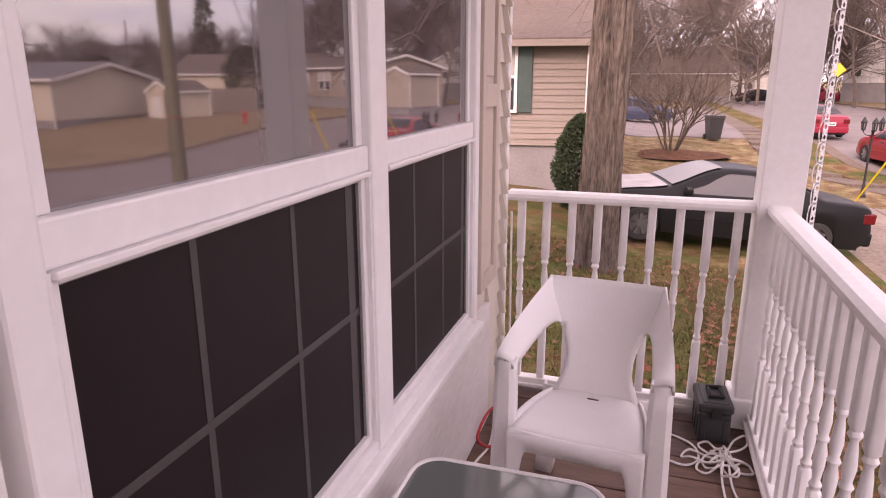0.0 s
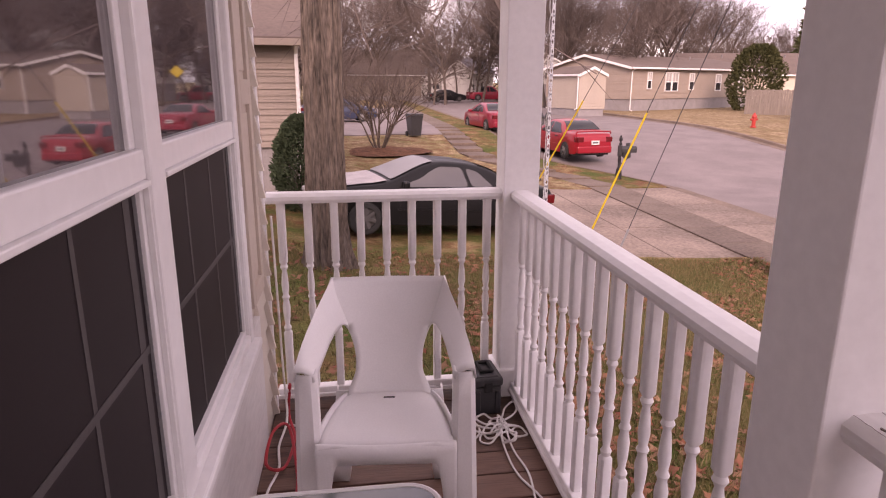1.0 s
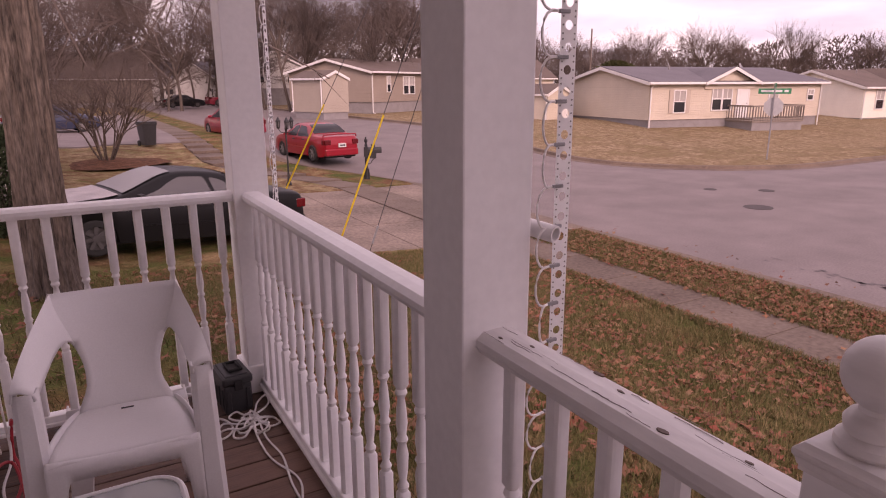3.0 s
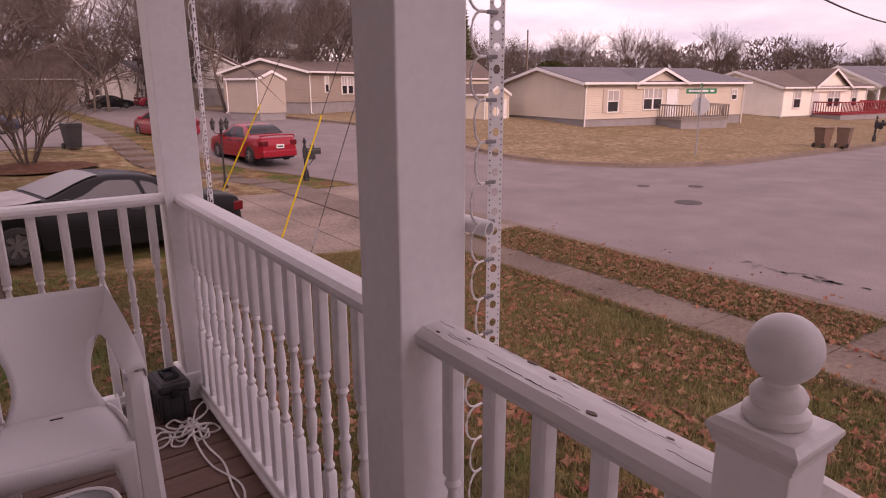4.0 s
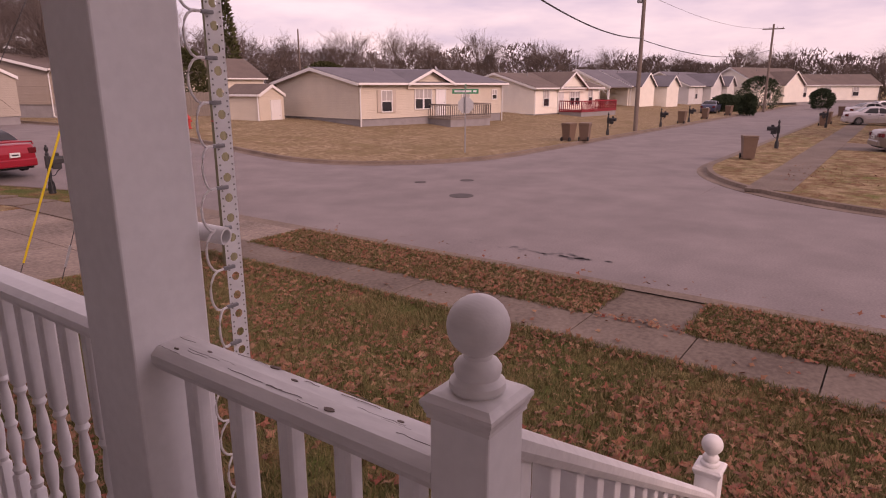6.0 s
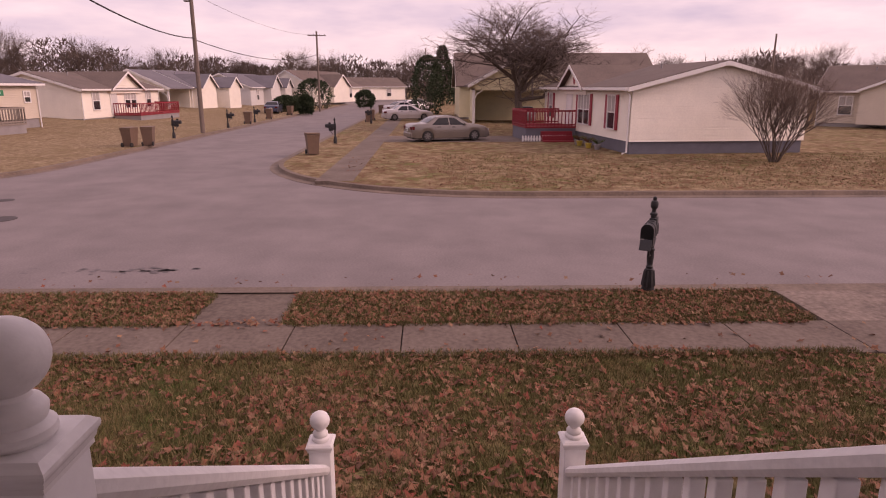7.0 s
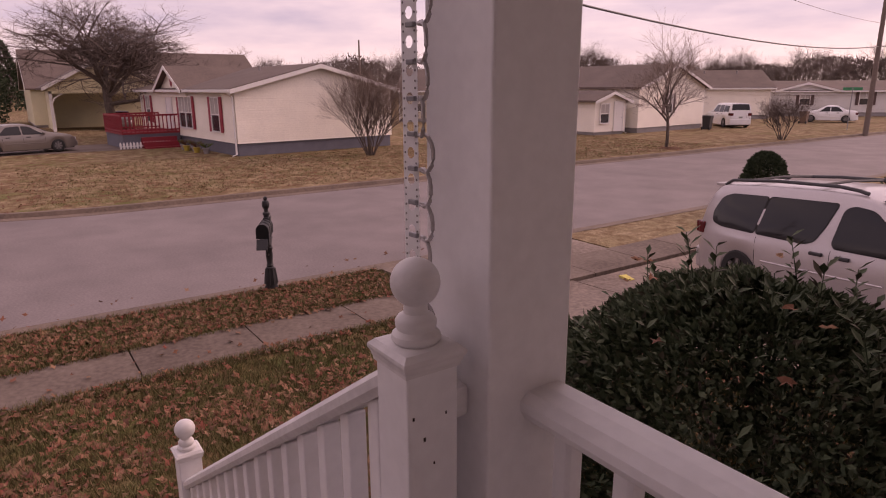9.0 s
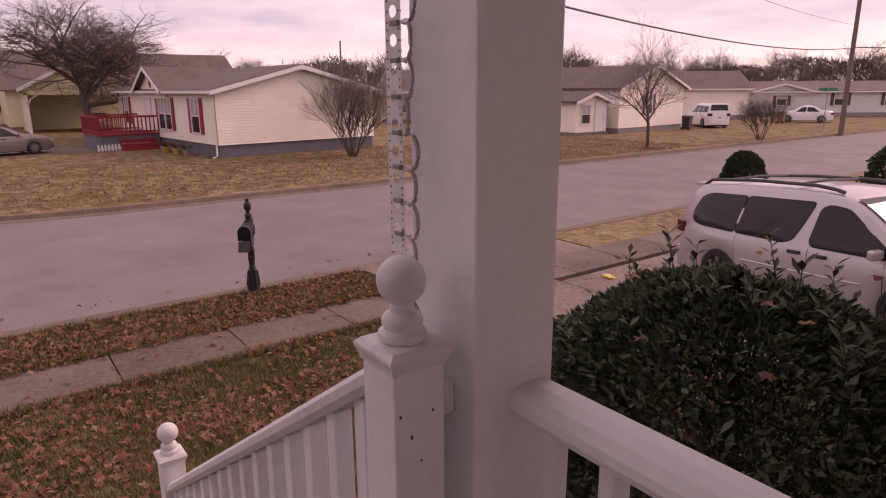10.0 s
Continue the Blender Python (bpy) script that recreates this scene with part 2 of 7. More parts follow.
def sheet(name, x0, x1, y0, y1, step, material, label, category, lift=0.0, thick=0.12, height=land, wob=0.0, kind="structure"):
    """A lawn or slab that follows the land, with sides."""
    nx, ny = max(1, round((x1 - x0) / step)), max(1, round((y1 - y0) / step))
    bm = bm_new()
    g = []
    for i in range(nx + 1):
        row = []
        for j in range(ny + 1):
            x, y = x0 + (x1 - x0) * i / nx, y0 + (y1 - y0) * j / ny
            z = height(x, y) + lift
            inner = 0 < i < nx and 0 < j < ny
            if wob and inner:
                z += wob * noise.noise((x * 1.7, y * 1.7, 0.3))
            row.append(bm.verts.new((x, y, z)))
        g.append(row)
    for i in range(nx):
        for j in range(ny):
            bm.faces.new((g[i][j], g[i + 1][j], g[i + 1][j + 1], g[i][j + 1]))
    rim = [g[i][0] for i in range(nx)] + [g[nx][j] for j in range(ny)] + [g[i][ny] for i in range(nx, 0, -1)] + [g[0][j] for j in range(ny, 0, -1)]
    low = [bm.verts.new((v.co.x, v.co.y, v.co.z - thick)) for v in rim]
    for k in range(len(rim)):
        j = (k + 1) % len(rim)
        bm.faces.new((rim[k], low[k], low[j], rim[j]))
    return solid(name, bm, material, label, category, kind, smooth=False)


def road_z(x, y):
    return STREET - 0.12 + rise(y)


def bend(y):
    """The near kerb swings away from the street's line past the driveway."""
    return -3.0 * smooth01(19.5, 27, y)


def bend_edge(ob, x0):
    """Moves what lies east of x0 along with the kerb."""
    for v in ob.data.vertices:
        v.co.x += bend(v.co.y) * min(1, max(0, (v.co.x - x0) / 8))
    return ob


def flat_z(x, y):
    return STREET + rise(y)


def corner_lot(name, cx, cy, r, sx, sy, x1, y1, material, label, base=flat_z, thick=0.16):
    """A lot whose street corner is rounded: it lies from (cx, cy), sx and sy away from the corner, out to x1 and y1."""
    bm = bm_new()

    def grid(us, vs):
        g = [[bm.verts.new((u, v, base(u, v))) for v in vs] for u in us]
        for i in range(len(us) - 1):
            for j in range(len(vs) - 1):
                bm.faces.new((g[i][j], g[i + 1][j], g[i + 1][j + 1], g[i][j + 1]))

    def span(a, b, n):
        return [a + (b - a) * (k / n) ** 1.5 for k in range(n + 1)]
    grid(span(cx + sx * r, x1, 16), span(cy, y1, 24))
    grid([cx, cx + sx * r * 0.5, cx + sx * r], span(cy + sy * r, y1, 24))
    arc = [(cx + sx * (r - r * math.sin(a)), cy + sy * (r - r * math.cos(a))) for a in [radians(90 * k / 16) for k in range(17)]]
    c = bm.verts.new((cx + sx * r, cy + sy * r, base(cx + sx * r, cy + sy * r)))
    top = [bm.verts.new((x, y, base(x, y))) for x, y in arc]
    for a, b in zip(top, top[1:]):
        bm.faces.new((c, a, b))
    ob = solid(name, bm, material, label, "lawn", "structure")
    rim = [(x, cy) for x in reversed(span(cx + sx * r, x1, 16))] + arc[1:-1] + [(cx, y) for y in span(cy + sy * r, y1, 24)]
    bm = bm_new()
    rows = []
    n = len(rim)
    inside = Vector((cx + sx * 60, cy + sy * 60))
    for k, (x, y) in enumerate(rim):
        a, b = Vector(rim[max(k - 1, 0)]), Vector(rim[min(k + 1, n - 1)])
        d = (b - a).normalized()
        o = Vector((d.y, -d.x))
        if o.dot(inside - Vector((x, y))) > 0:
            o = -o
        z = base(x, y)
        rows.append([bm.verts.new((x + o.x * w, y + o.y * w, z + h)) for w, h in ((-0.1, -0.1), (-0.06, 0.014), (0.13, 0.012), (0.18, -0.1), (0.5, -0.112), (0.5, -0.2))])
    for a, b in zip(rows, rows[1:]):
        for i in range(5):
            bm.faces.new((a[i], a[i + 1], b[i + 1], b[i]))
    solid(name.replace("lawn", "kerb"), bm, KERB, "grey concrete kerb along the dry lawn", "kerb", "structure")
    return ob


# ground out to the horizon
bm = bm_new()
xs = [-2500, -700, -200, -80, -40, -20, -8, 0, 4, 8, 12, 20, 30, 45, 70, 110, 200, 700, 2500]
ys = [-2500, -700, -200, -90, -50, -30, -15, -5, 5, 15, 22, 26, 30, 34, 38, 42, 46, 50, 60, 90, 200, 700, 2500]
g = [[bm.verts.new((x, y, road_z(x, y) - 0.15)) for y in ys] for x in xs]
for i in range(len(xs) - 1):
    for j in range(len(ys) - 1):
        bm.faces.new((g[i][j], g[i + 1][j], g[i + 1][j + 1], g[i][j + 1]))
solid("ground", bm, FAR, "dry winter ground reaching the wooded horizon", "ground", "structure")
sheet("road", 7.0, 20.6, -140, 140, 2.0, ASPHALT, "worn grey asphalt street with dark oil stains", "road", thick=0.1, height=road_z)
sheet("road_side", 20.6, 160, 5.5, 16.8, 2.0, ASPHALT, "worn grey asphalt side street", "road", thick=0.1, height=road_z)
sheet("road_mouth", 20.59, 33, -6, 28, 2.0, ASPHALT, "worn asphalt where the side street opens", "road", lift=-0.006, thick=0.1, height=road_z)
sheet("lawn_front", 3.0, 7.78, -4.9, 11.6, 0.3, LAWN, "patchy winter lawn strewn with brown leaves", "lawn", thick=0.6, wob=0.03)
sheet("lawn_house", -30, 3.0, -7.2, 3.9, 0.3, LAWN, "patchy winter lawn close to the porch", "lawn", thick=0.6, wob=0.03)
sheet("lawn_porch_end", -30, 3.0, 3.9, 11.6, 0.3, GREENER, "greener lawn beyond the porch end", "lawn", thick=0.6, wob=0.03)
sheet("lawn_drive", -30, 4.4, 11.6, 19.6, 0.4, LAWN, "worn lawn under the black coupe", "lawn", thick=0.6, wob=0.03)
bend_edge(sheet("lawn_side", -40, 7.78, 19.6, 90.6, 1.0, STRAWGREEN, "straw lawn with green patches beyond the driveway", "lawn", thick=0.6), -1)
sheet("lawn_south", -40, 7.78, -120, -13.0, 1.0, STRAW, "dry straw-coloured lawn", "lawn", thick=0.6)
bend_edge(sheet("road_bend", -40, 7.78, 31.6, 60.6, 1.0, ASPHALT, "worn asphalt where the street bends away behind the driveway", "road", lift=0.05, thick=0.2), -1)


def paved(name, label, x0, x1, y0, y1, nx, ny):
    """A driveway poured in slabs with open joints."""
    d = thing(name, label, "driveway", kind="structure")
    for i in range(nx):
        for j in range(ny):
            a, b = x0 + (x1 - x0) * i / nx, y0 + (y1 - y0) * j / ny
            ob = sheet("slab", a + 0.012, a + (x1 - x0) / nx - 0.012, b + 0.012, b + (y1 - y0) / ny - 0.012, 0.6, DRIVE, "", "", lift=-0.02, thick=0.12, kind="")
            ob.parent = d
    return d


paved("driveway", "cracked pale concrete driveway of poured slabs", 4.42, 10.3, 11.6, 19.6, 3, 3)
paved("driveway_south", "stained concrete driveway under the minivan", -2, 7.72, -13.0, -7.2, 4, 3)
paved("driveway_flare", "stained concrete driveway mouth near the pavement", 3.0, 10.3, -7.2, -4.9, 3, 1)
sheet("driveway_bed", 4.45, 10.2, 11.62, 19.58, 1.0, DARK, "dark bed below the driveway joints", "driveway", lift=-0.16, thick=0.3)
sheet("driveway_bed_south", -12, 10.2, -15.6, -7.1, 1.0, DARK, "dark bed below the driveway joints", "driveway", lift=-0.16, thick=0.3)
VERGES = [(-4.7, 2.62, "a"), (3.95, 11.5, "b"), (19.7, 90, "c"), (-120, -9.4, "d")]
for a, b, k in VERGES:
    vg = sheet("verge_" + k, 8.9, 10.33, a, b, 0.3 if abs(a) < 12 else 1.0, STRAW if k == "d" else LAWN, "strip of leaf-covered grass beside the pavement", "verge", thick=0.2, wob=0.035)
    bend_edge(vg, 0)
    if k == "a":
        for v in vg.data.vertices:
            cut = smooth01(0, 1, (a + 1.3 - v.co.y) / 1.3) * smooth01(8.9, 10.33, v.co.x)
            v.co.y += 0.9 * cut * max(0, 1 - (v.co.y - a) / 1.3)
sheet("apron_south", 8.9, 10.3, -9.38, -7.2, 0.65, DRIVE, "stained concrete driveway apron beside the dry grass", "pavement", lift=-0.015, thick=0.2)
sheet("apron", 8.9, 10.33, 2.62, 3.95, 0.65, CONCRETE, "stained concrete apron between pavement and street", "pavement", lift=-0.015, thick=0.2)
corner_lot("lawn_east", 19.75, 16.0, 7.8, 1, 1, 150, 130, STRAW, "dry straw-coloured corner lawn")
sheet("pavement_east", 22.5, 80, 3.2, 4.5, 2.0, CONCRETE, "grey path across the corner lawn", "pavement", lift=0.012, thick=0.1, height=flat_z)
sheet("driveway_east", 38.4, 43.2, -6.0, 3.19, 1.0, CONCRETE, "grey driveway before the white house", "driveway", lift=0.012, thick=0.1, height=flat_z)
corner_lot("lawn_southeast", 20.15, 6.9, 9.2, 1, -1, 150, -130, STRAWGREEN, "dry straw-coloured corner lawn with greener patches")


# near kerb and gutter
bm = bm_new()
rows = []
for k in range(121):
    y = -120 + 2 * k
    z = STREET + rise(y)
    low = 1.0 if (-9.4 < y < -4.9 or 11.6 < y < 19.6) else 0.0
    rows.append([bm.verts.new((x + bend(y), y, z + h)) for x, h in ((10.28, 0.01 - 0.07 * low), (10.42, 0.008 - 0.08 * low), (10.48, -0.1), (10.95, -0.112), (10.95, -0.2))])
for a, b in zip(rows, rows[1:]):
    for i in range(4):
        bm.faces.new((a[i], a[i + 1], b[i + 1], b[i]))
solid("kerb_near", bm, KERB, "pale concrete kerb and gutter along the street", "kerb", "structure")

# ------------------------------------------------------------------ the porch
XI, PW = 1.165, 0.149            # inner face and width of the porch posts
XC = XI + PW / 2
RAIL = 0.93
HOUSE_END = 3.47


def house_wall():
    w = thing("wall_west", "cream lap-sided house wall under the porch roof", "wall", kind="structure")
    bm = bm_new()
    # the wall behind the boards, with the double window's opening through it
    for y0, y1, z0, z1 in ((-4.0, 1.30, -1.2, 2.6), (1.30, 2.98, -1.2, 0.54), (1.30, 2.98, 2.05, 2.6), (2.98, HOUSE_END, -1.2, 2.6)):
        box(bm, 0.02, 0.165, y0, y1, z0, z1)
    box(bm, -9.0, 0.165, HOUSE_END - 0.15, HOUSE_END, -1.2, 2.6)
    part("wall_core", bm, SIDING, w)
    lap = 0.105
    k = 0
    z = -0.02
    while z < 2.5:
        spans = [(-4.0, HOUSE_END)]
        if z < 0.52:
            spans = [(-4.0, 0.3), (3.28, HOUSE_END)]
        elif z < 2.05:
            spans = [(-4.0, 0.3), (2.985, HOUSE_END)]
        for a, b in spans:
            bm = bm_new()
            prism(bm, [(0.1655, z + 0.001), (0.186, z + 0.001), (0.171, z + lap - 0.001), (0.1655, z + lap - 0.001)], a, b)
            part("board", bm, SIDING, w)
        z += lap
    bm = bm_new()
    box(bm, 0.1655, 0.188, 0.3, 3.28, -0.03, 0.514, 0.003)
    box(bm, 0.1655, 0.188, 0.3, 1.268, 0.516, 2.06, 0.003)
    box(bm, 0.188, 0.2, 1.225, 1.266, 0.52, 2.06, 0.003)
    part("apron_panel", bm, WORN, w, "smooth white-painted panel below the window")
    # the end of the house seen past the corner: board ends step out beyond the corner post
    bm = bm_new()
    z = -0.02
    while z < 2.5:
        prism(bm, [(0.15, z), (0.212, z), (0.190, z + lap), (0.15, z + lap)], HOUSE_END, HOUSE_END + 0.022)
        z += lap
    part("board_ends", bm, SIDING, w)
    return w


house_wall()
bm = bm_new()
box(bm, 0.16, 0.2, HOUSE_END + 0.022, HOUSE_END + 0.065, -0.3, 2.5, 0.004)
solid("trim_corner", bm, WHITE, "white corner trim at the end of the lap siding", "trim", "structure")


def porch_window():
    """Two vinyl sash windows side by side in one white frame."""
    w = thing("window_1", "white vinyl double window with dark insect screens", "window", kind="structure")
    X = 0.2
    bm = bm_new()
    for y0, y1 in ((1.285, 1.335), (2.1, 2.19), (2.935, 2.985)):
        box(bm, 0.12, X + 0.012, y0, y1, 0.545, 2.06, 0.006)
    box(bm, 0.12, X + 0.0095, 1.335, 2.1, 0.545, 0.575, 0.004)
    box(bm, 0.12, X + 0.0095, 2.19, 2.935, 0.545, 0.575, 0.004)
    box(bm, 0.12, X + 0.0095, 1.335, 2.1, 2.0, 2.06, 0.004)
    box(bm, 0.12, X + 0.0095, 2.19, 2.935, 2.0, 2.06, 0.004)
    fr = part("window_frame", bm, VINYL, w)
    bm = bm_new()
    box(bm, 0.17, X + 0.035, 1.27, 3.0, 0.515, 0.543, 0.006)
    part("window_sill", bm, WHITE, w)
    for a, b in ((1.335, 2.1), (2.19, 2.935)):
        # the upper sash: clear glass that mirrors the street
        bm = bm_new()
        box(bm, 0.14, X + 0.004, a, b, 1.2, 1.252, 0.004)
        box(bm, 0.13, X - 0.008, a + 0.001, a + 0.03, 1.252, 2.0, 0.003)
        box(bm, 0.13, X - 0.008, b - 0.03, b - 0.001, 1.252, 2.0, 0.003)
        up = part("sash", bm, VINYL, w)
        bm = bm_new()
        box(bm, X - 0.022, X - 0.016, a + 0.02, b - 0.02, 1.24, 2.0)
        part("pane", bm, GLASS, w, "clear glass pane mirroring the street")
        # the lower sash behind its screen
        bm = bm_new()
        for y0, y1, z0, z1 in ((a + 0.001, a + 0.022, 0.576, 1.199), (b - 0.022, b - 0.001, 0.576, 1.199), (a + 0.022, b - 0.022, 0.576, 0.596), (a + 0.022, b - 0.022, 1.181, 1.199)):
            box(bm, X - 0.03, X - 0.004, y0, y1, z0, z1, 0.002)
        part("screen_frame", bm, VINYL, w)
        # grey strips put the shade of the grooves round the screen into colour
        for y0, y1, z0, z1 in ((a + 0.0225, a + 0.0255, 0.596, 1.181), (b - 0.0255, b - 0.0225, 0.596, 1.181), (a + 0.0255, b - 0.0255, 1.178, 1.181)):
            bm = bm_new()
            box(bm, X - 0.0164, X - 0.011, y0, y1, z0, z1)
            part("groove_line", bm, CLIP, w, "grey strip painted for the shaded groove beside the screen")
        for y0, y1, z0, z1 in ((a + 0.0005, a + 0.006, 0.576, 1.199), (b - 0.006, b - 0.0005, 0.576, 1.199)):
            bm = bm_new()
            box(bm, X - 0.004, X + 0.007, y0, y1, z0, z1, 0.0015)
            part("track_rib", bm, VINYL, w)
        bm = bm_new()
        box(bm, X - 0.003, X + 0.013, a + 0.0065, b - 0.0065, 1.19, 1.2, 0.002)
        part("meeting_rail_lip", bm, VINYL, w)
        bm = bm_new()
        box(bm, X - 0.018, X - 0.0165, a + 0.022, b - 0.022, 0.596, 1.181)
        part("insect_screen", bm, SCREEN, w, "dark insect screen")
        mid = (a + b) / 2
        # bars lie before the opaque screen, its dimming put into their grey
        for y0, y1, z0, z1 in ((a + (b - a) * 0.30, a + (b - a) * 0.30 + 0.014, 0.596, 1.181), (a + (b - a) * 0.63, a + (b - a) * 0.63 + 0.014, 0.596, 1.181), (a + 0.022, b - 0.022, 0.894, 0.909), (b - 0.075, b - 0.045, 0.596, 1.181)):
            bm = bm_new()
            box(bm, X - 0.0163, X - 0.0155 + (0.0006 if z1 - z0 < 0.1 else 0), y0, y1, z0, z1)
            part("muntin", bm, MUNTIN, w, "grid bar on the screen, coloured dim as if behind it")
    return w


porch_window()


def porch_shutter():
    s = thing("shutter", "beige panelled vinyl shutter on the house wall", "shutter", (0.187, 3.02, 0.63))
    bm = bm_new()
    for y0, y1, z0, z1 in ((0, 0.045, 0, 1.4), (0.2, 0.245, 0, 1.4), (0.045, 0.2, 0, 0.06), (0.045, 0.2, 0.66, 0.74), (0.045, 0.2, 1.34, 1.4)):
        box(bm, 0, 0.028, y0, y1, z0, z1, 0.003)
    part("stile_frame", bm, SHUTTER, s)
    for z0, z1 in ((0.06, 0.66), (0.74, 1.34)):
        bm = bm_new()
        box(bm, 0.002, 0.014, 0.045, 0.2, z0, z1)
        box(bm, 0.014, 0.021, 0.068, 0.177, z0 + 0.025, z1 - 0.025, 0.004)
        part("panel", bm, SHUTTER, s)


porch_shutter()

# deck boards
deck = thing("floor", "brown-stained wooden porch deck of narrow boards", "deck", kind="structure")
bm = bm_new()
box(bm, 0.17, 1.33, -0.2, 3.72, -0.2, -0.03)
part("deck_frame", bm, DECK, deck)
bm = bm_new()
box(bm, 0.188, 1.36, -0.068, 0.068, -0.028, 0.0, 0.004)
board = mesh_of("deck_board", bm, DECK)
y = -0.13
while y < 3.66:
    ob = new("plank", board)
    ob.parent = deck
    ob.location = (0, y, random.uniform(-0.002, 0.001))
    y += 0.142
bm = bm_new()
for yy in (-0.15, 1.7, 3.6):
    box(bm, XI + 0.02, XI + 0.12, yy, yy + 0.1, -1.6, -0.2)
solid("deck_pier", bm, DECK, "weathered posts under the porch deck", "post", "structure")


def porch_post(y0, name="porch_post"):
    p = thing(name, "square white-painted porch post with box trim", "post", (XC, y0 + PW / 2, 0), group="porch posts")
    h = PW / 2
    bm = bm_new()
    box(bm, -h, h, -h, h, 0.0, 2.42, 0.004)
    part("shaft", bm, WHITE, p)
    bm = bm_new()
    box(bm, -h - 0.018, h + 0.018, -h - 0.018, h + 0.018, 0.0, 0.13, 0.006)
    part("base_trim", bm, WHITE, p)
    bm = bm_new()
    box(bm, -h - 0.018, h + 0.018, -h - 0.018, h + 0.018, 2.3, 2.42, 0.006)
    part("top_trim", bm, WHITE, p)
    return p


P0Y, P1Y, P2Y = 3.5, 1.644, -PW
for y in (P0Y, P1Y, P2Y):
    porch_post(y)

# one baluster: square ends, turned middle
BAL_PROFILE = [(0.0165, 0.0), (0.0165, 0.26), (0.0125, 0.268), (0.0165, 0.282), (0.0095, 0.296), (0.014, 0.33), (0.0165, 0.375), (0.011, 0.405), (0.0165, 0.418), (0.011, 0.43),
               (0.0155, 0.465), (0.0125, 0.51), (0.009, 0.535), (0.0165, 0.55), (0.0125, 0.562), (0.0165, 0.572), (0.0165, 0.835)]
bm = lathe(bm_new(), BAL_PROFILE, seg=16, square=[1, 1] + [0] * 13 + [1, 1])
BALUSTER = mesh_of("baluster", bm, WHITE, True)


def handrail_profile(w=0.088, top=RAIL, t=0.042):
    return [(-w / 2 + 0.008, top - t), (w / 2 - 0.008, top - t), (w / 2, top - t + 0.014), (w / 2, top - 0.014), (w / 2 - 0.014, top - 0.002), (0, top), (-w / 2 + 0.014, top - 0.002), (-w / 2, top - 0.014), (-w / 2, top - t + 0.014)]


CRACK = mat("grey_paint_crack", (0.33, 0.29, 0.28), 0.9, var=0.2)
CHIP = mat("bare_grey_wood", (0.2, 0.15, 0.13), 0.9, var=0.3)


def railing(label, at, length, count, worn=False, first=None, step=None, post_end=True):
    """A level rail from at, running length along local y."""
    r = thing("railing", label, "railing", at, group="porch railings")
    bm = prism(bm_new(), handrail_profile(), 0.0, length)
    rail = part("handrail", bm, WORN if worn else WHITE, r, "cracked weathered white paint" if worn else "")
    if worn:
        for f, x, w, ln in ((0.15, 0.012, 0.0022, 0.012), (0.32, -0.02, 0.004, 0.02), (0.5, 0.014, 0.002, 0.016), (0.6, 0.028, 0.0045, 0.022), (0.83, 0.004, 0.0025, 0.014), (0.93, -0.02, 0.002, 0.012)):
            bm = bm_new()
            n = 9
            z = RAIL + 0.0004 - (0.002 if abs(x) > 0.03 else 0)
            ring = [bm.verts.new((x + w * math.cos(6.28318 * q / n) * (1 + 0.35 * math.sin(5 * q + f * 40)), length * f + ln / 2 * math.sin(6.28318 * q / n), z)) for q in range(n)]
            bm.faces.new(ring)
            low = [bm.verts.new((v.co.x, v.co.y, z - 0.003)) for v in ring]
            for q in range(n):
                bm.faces.new((ring[q], low[q], low[(q + 1) % n], ring[(q + 1) % n]))
            part("paint_chip", bm, CHIP, rail)
        for k in range(16):
            y, x = length * (0.03 + 0.06 * k) + random.uniform(-0.02, 0.02), random.uniform(-0.034, 0.034)
            pts = [(x + random.uniform(-0.0015, 0.0015), y + 0.011 * q, RAIL - 0.0006 - (0.0012 if abs(x) > 0.028 else 0)) for q in range(random.randint(4, 9))]
            part("hairline_crack", tube(bm_new(), pts, 0.0006, 4), CRACK, rail)
    bm = bm_new()
    box(bm, -0.026, 0.026, 0, length, 0.03, 0.072, 0.005)
    box(bm, -0.038, 0.038, 0, length, 0.03, 0.046, 0.003)
    part("bottom_rail", bm, WHITE, r)
    step = step or length / count
    first = step / 2 if first is None else first
    for k in range(count):
        ob = new("baluster", BALUSTER)
        ob.parent = r
        ob.location = (0, first + k * step, 0.066)
        ob.rotation_euler.z = random.uniform(-0.03, 0.03)
    return r


railing("white wooden porch railing with turned balusters at the porch end", pose(XI, P0Y + PW / 2, 0, 0, 0, 90), XI - 0.2, 9)
railing("white wooden porch railing with turned balusters along the porch front", pose(XC, P1Y + PW, 0), P0Y - P1Y - PW, 16)
NX, NW = 1.195, 0.081
N1Y, N2Y = 0.958, 0.111 - NW
railing("weathered white railing with peeling paint beside the steps", pose(XC, N1Y + NW, 0), P1Y - N1Y - NW, 5, worn=True)
railing("white wooden porch railing between post and house wall", pose(XI, -0.102, 0.01, 0, 0, 90), XI - 0.2, 9)


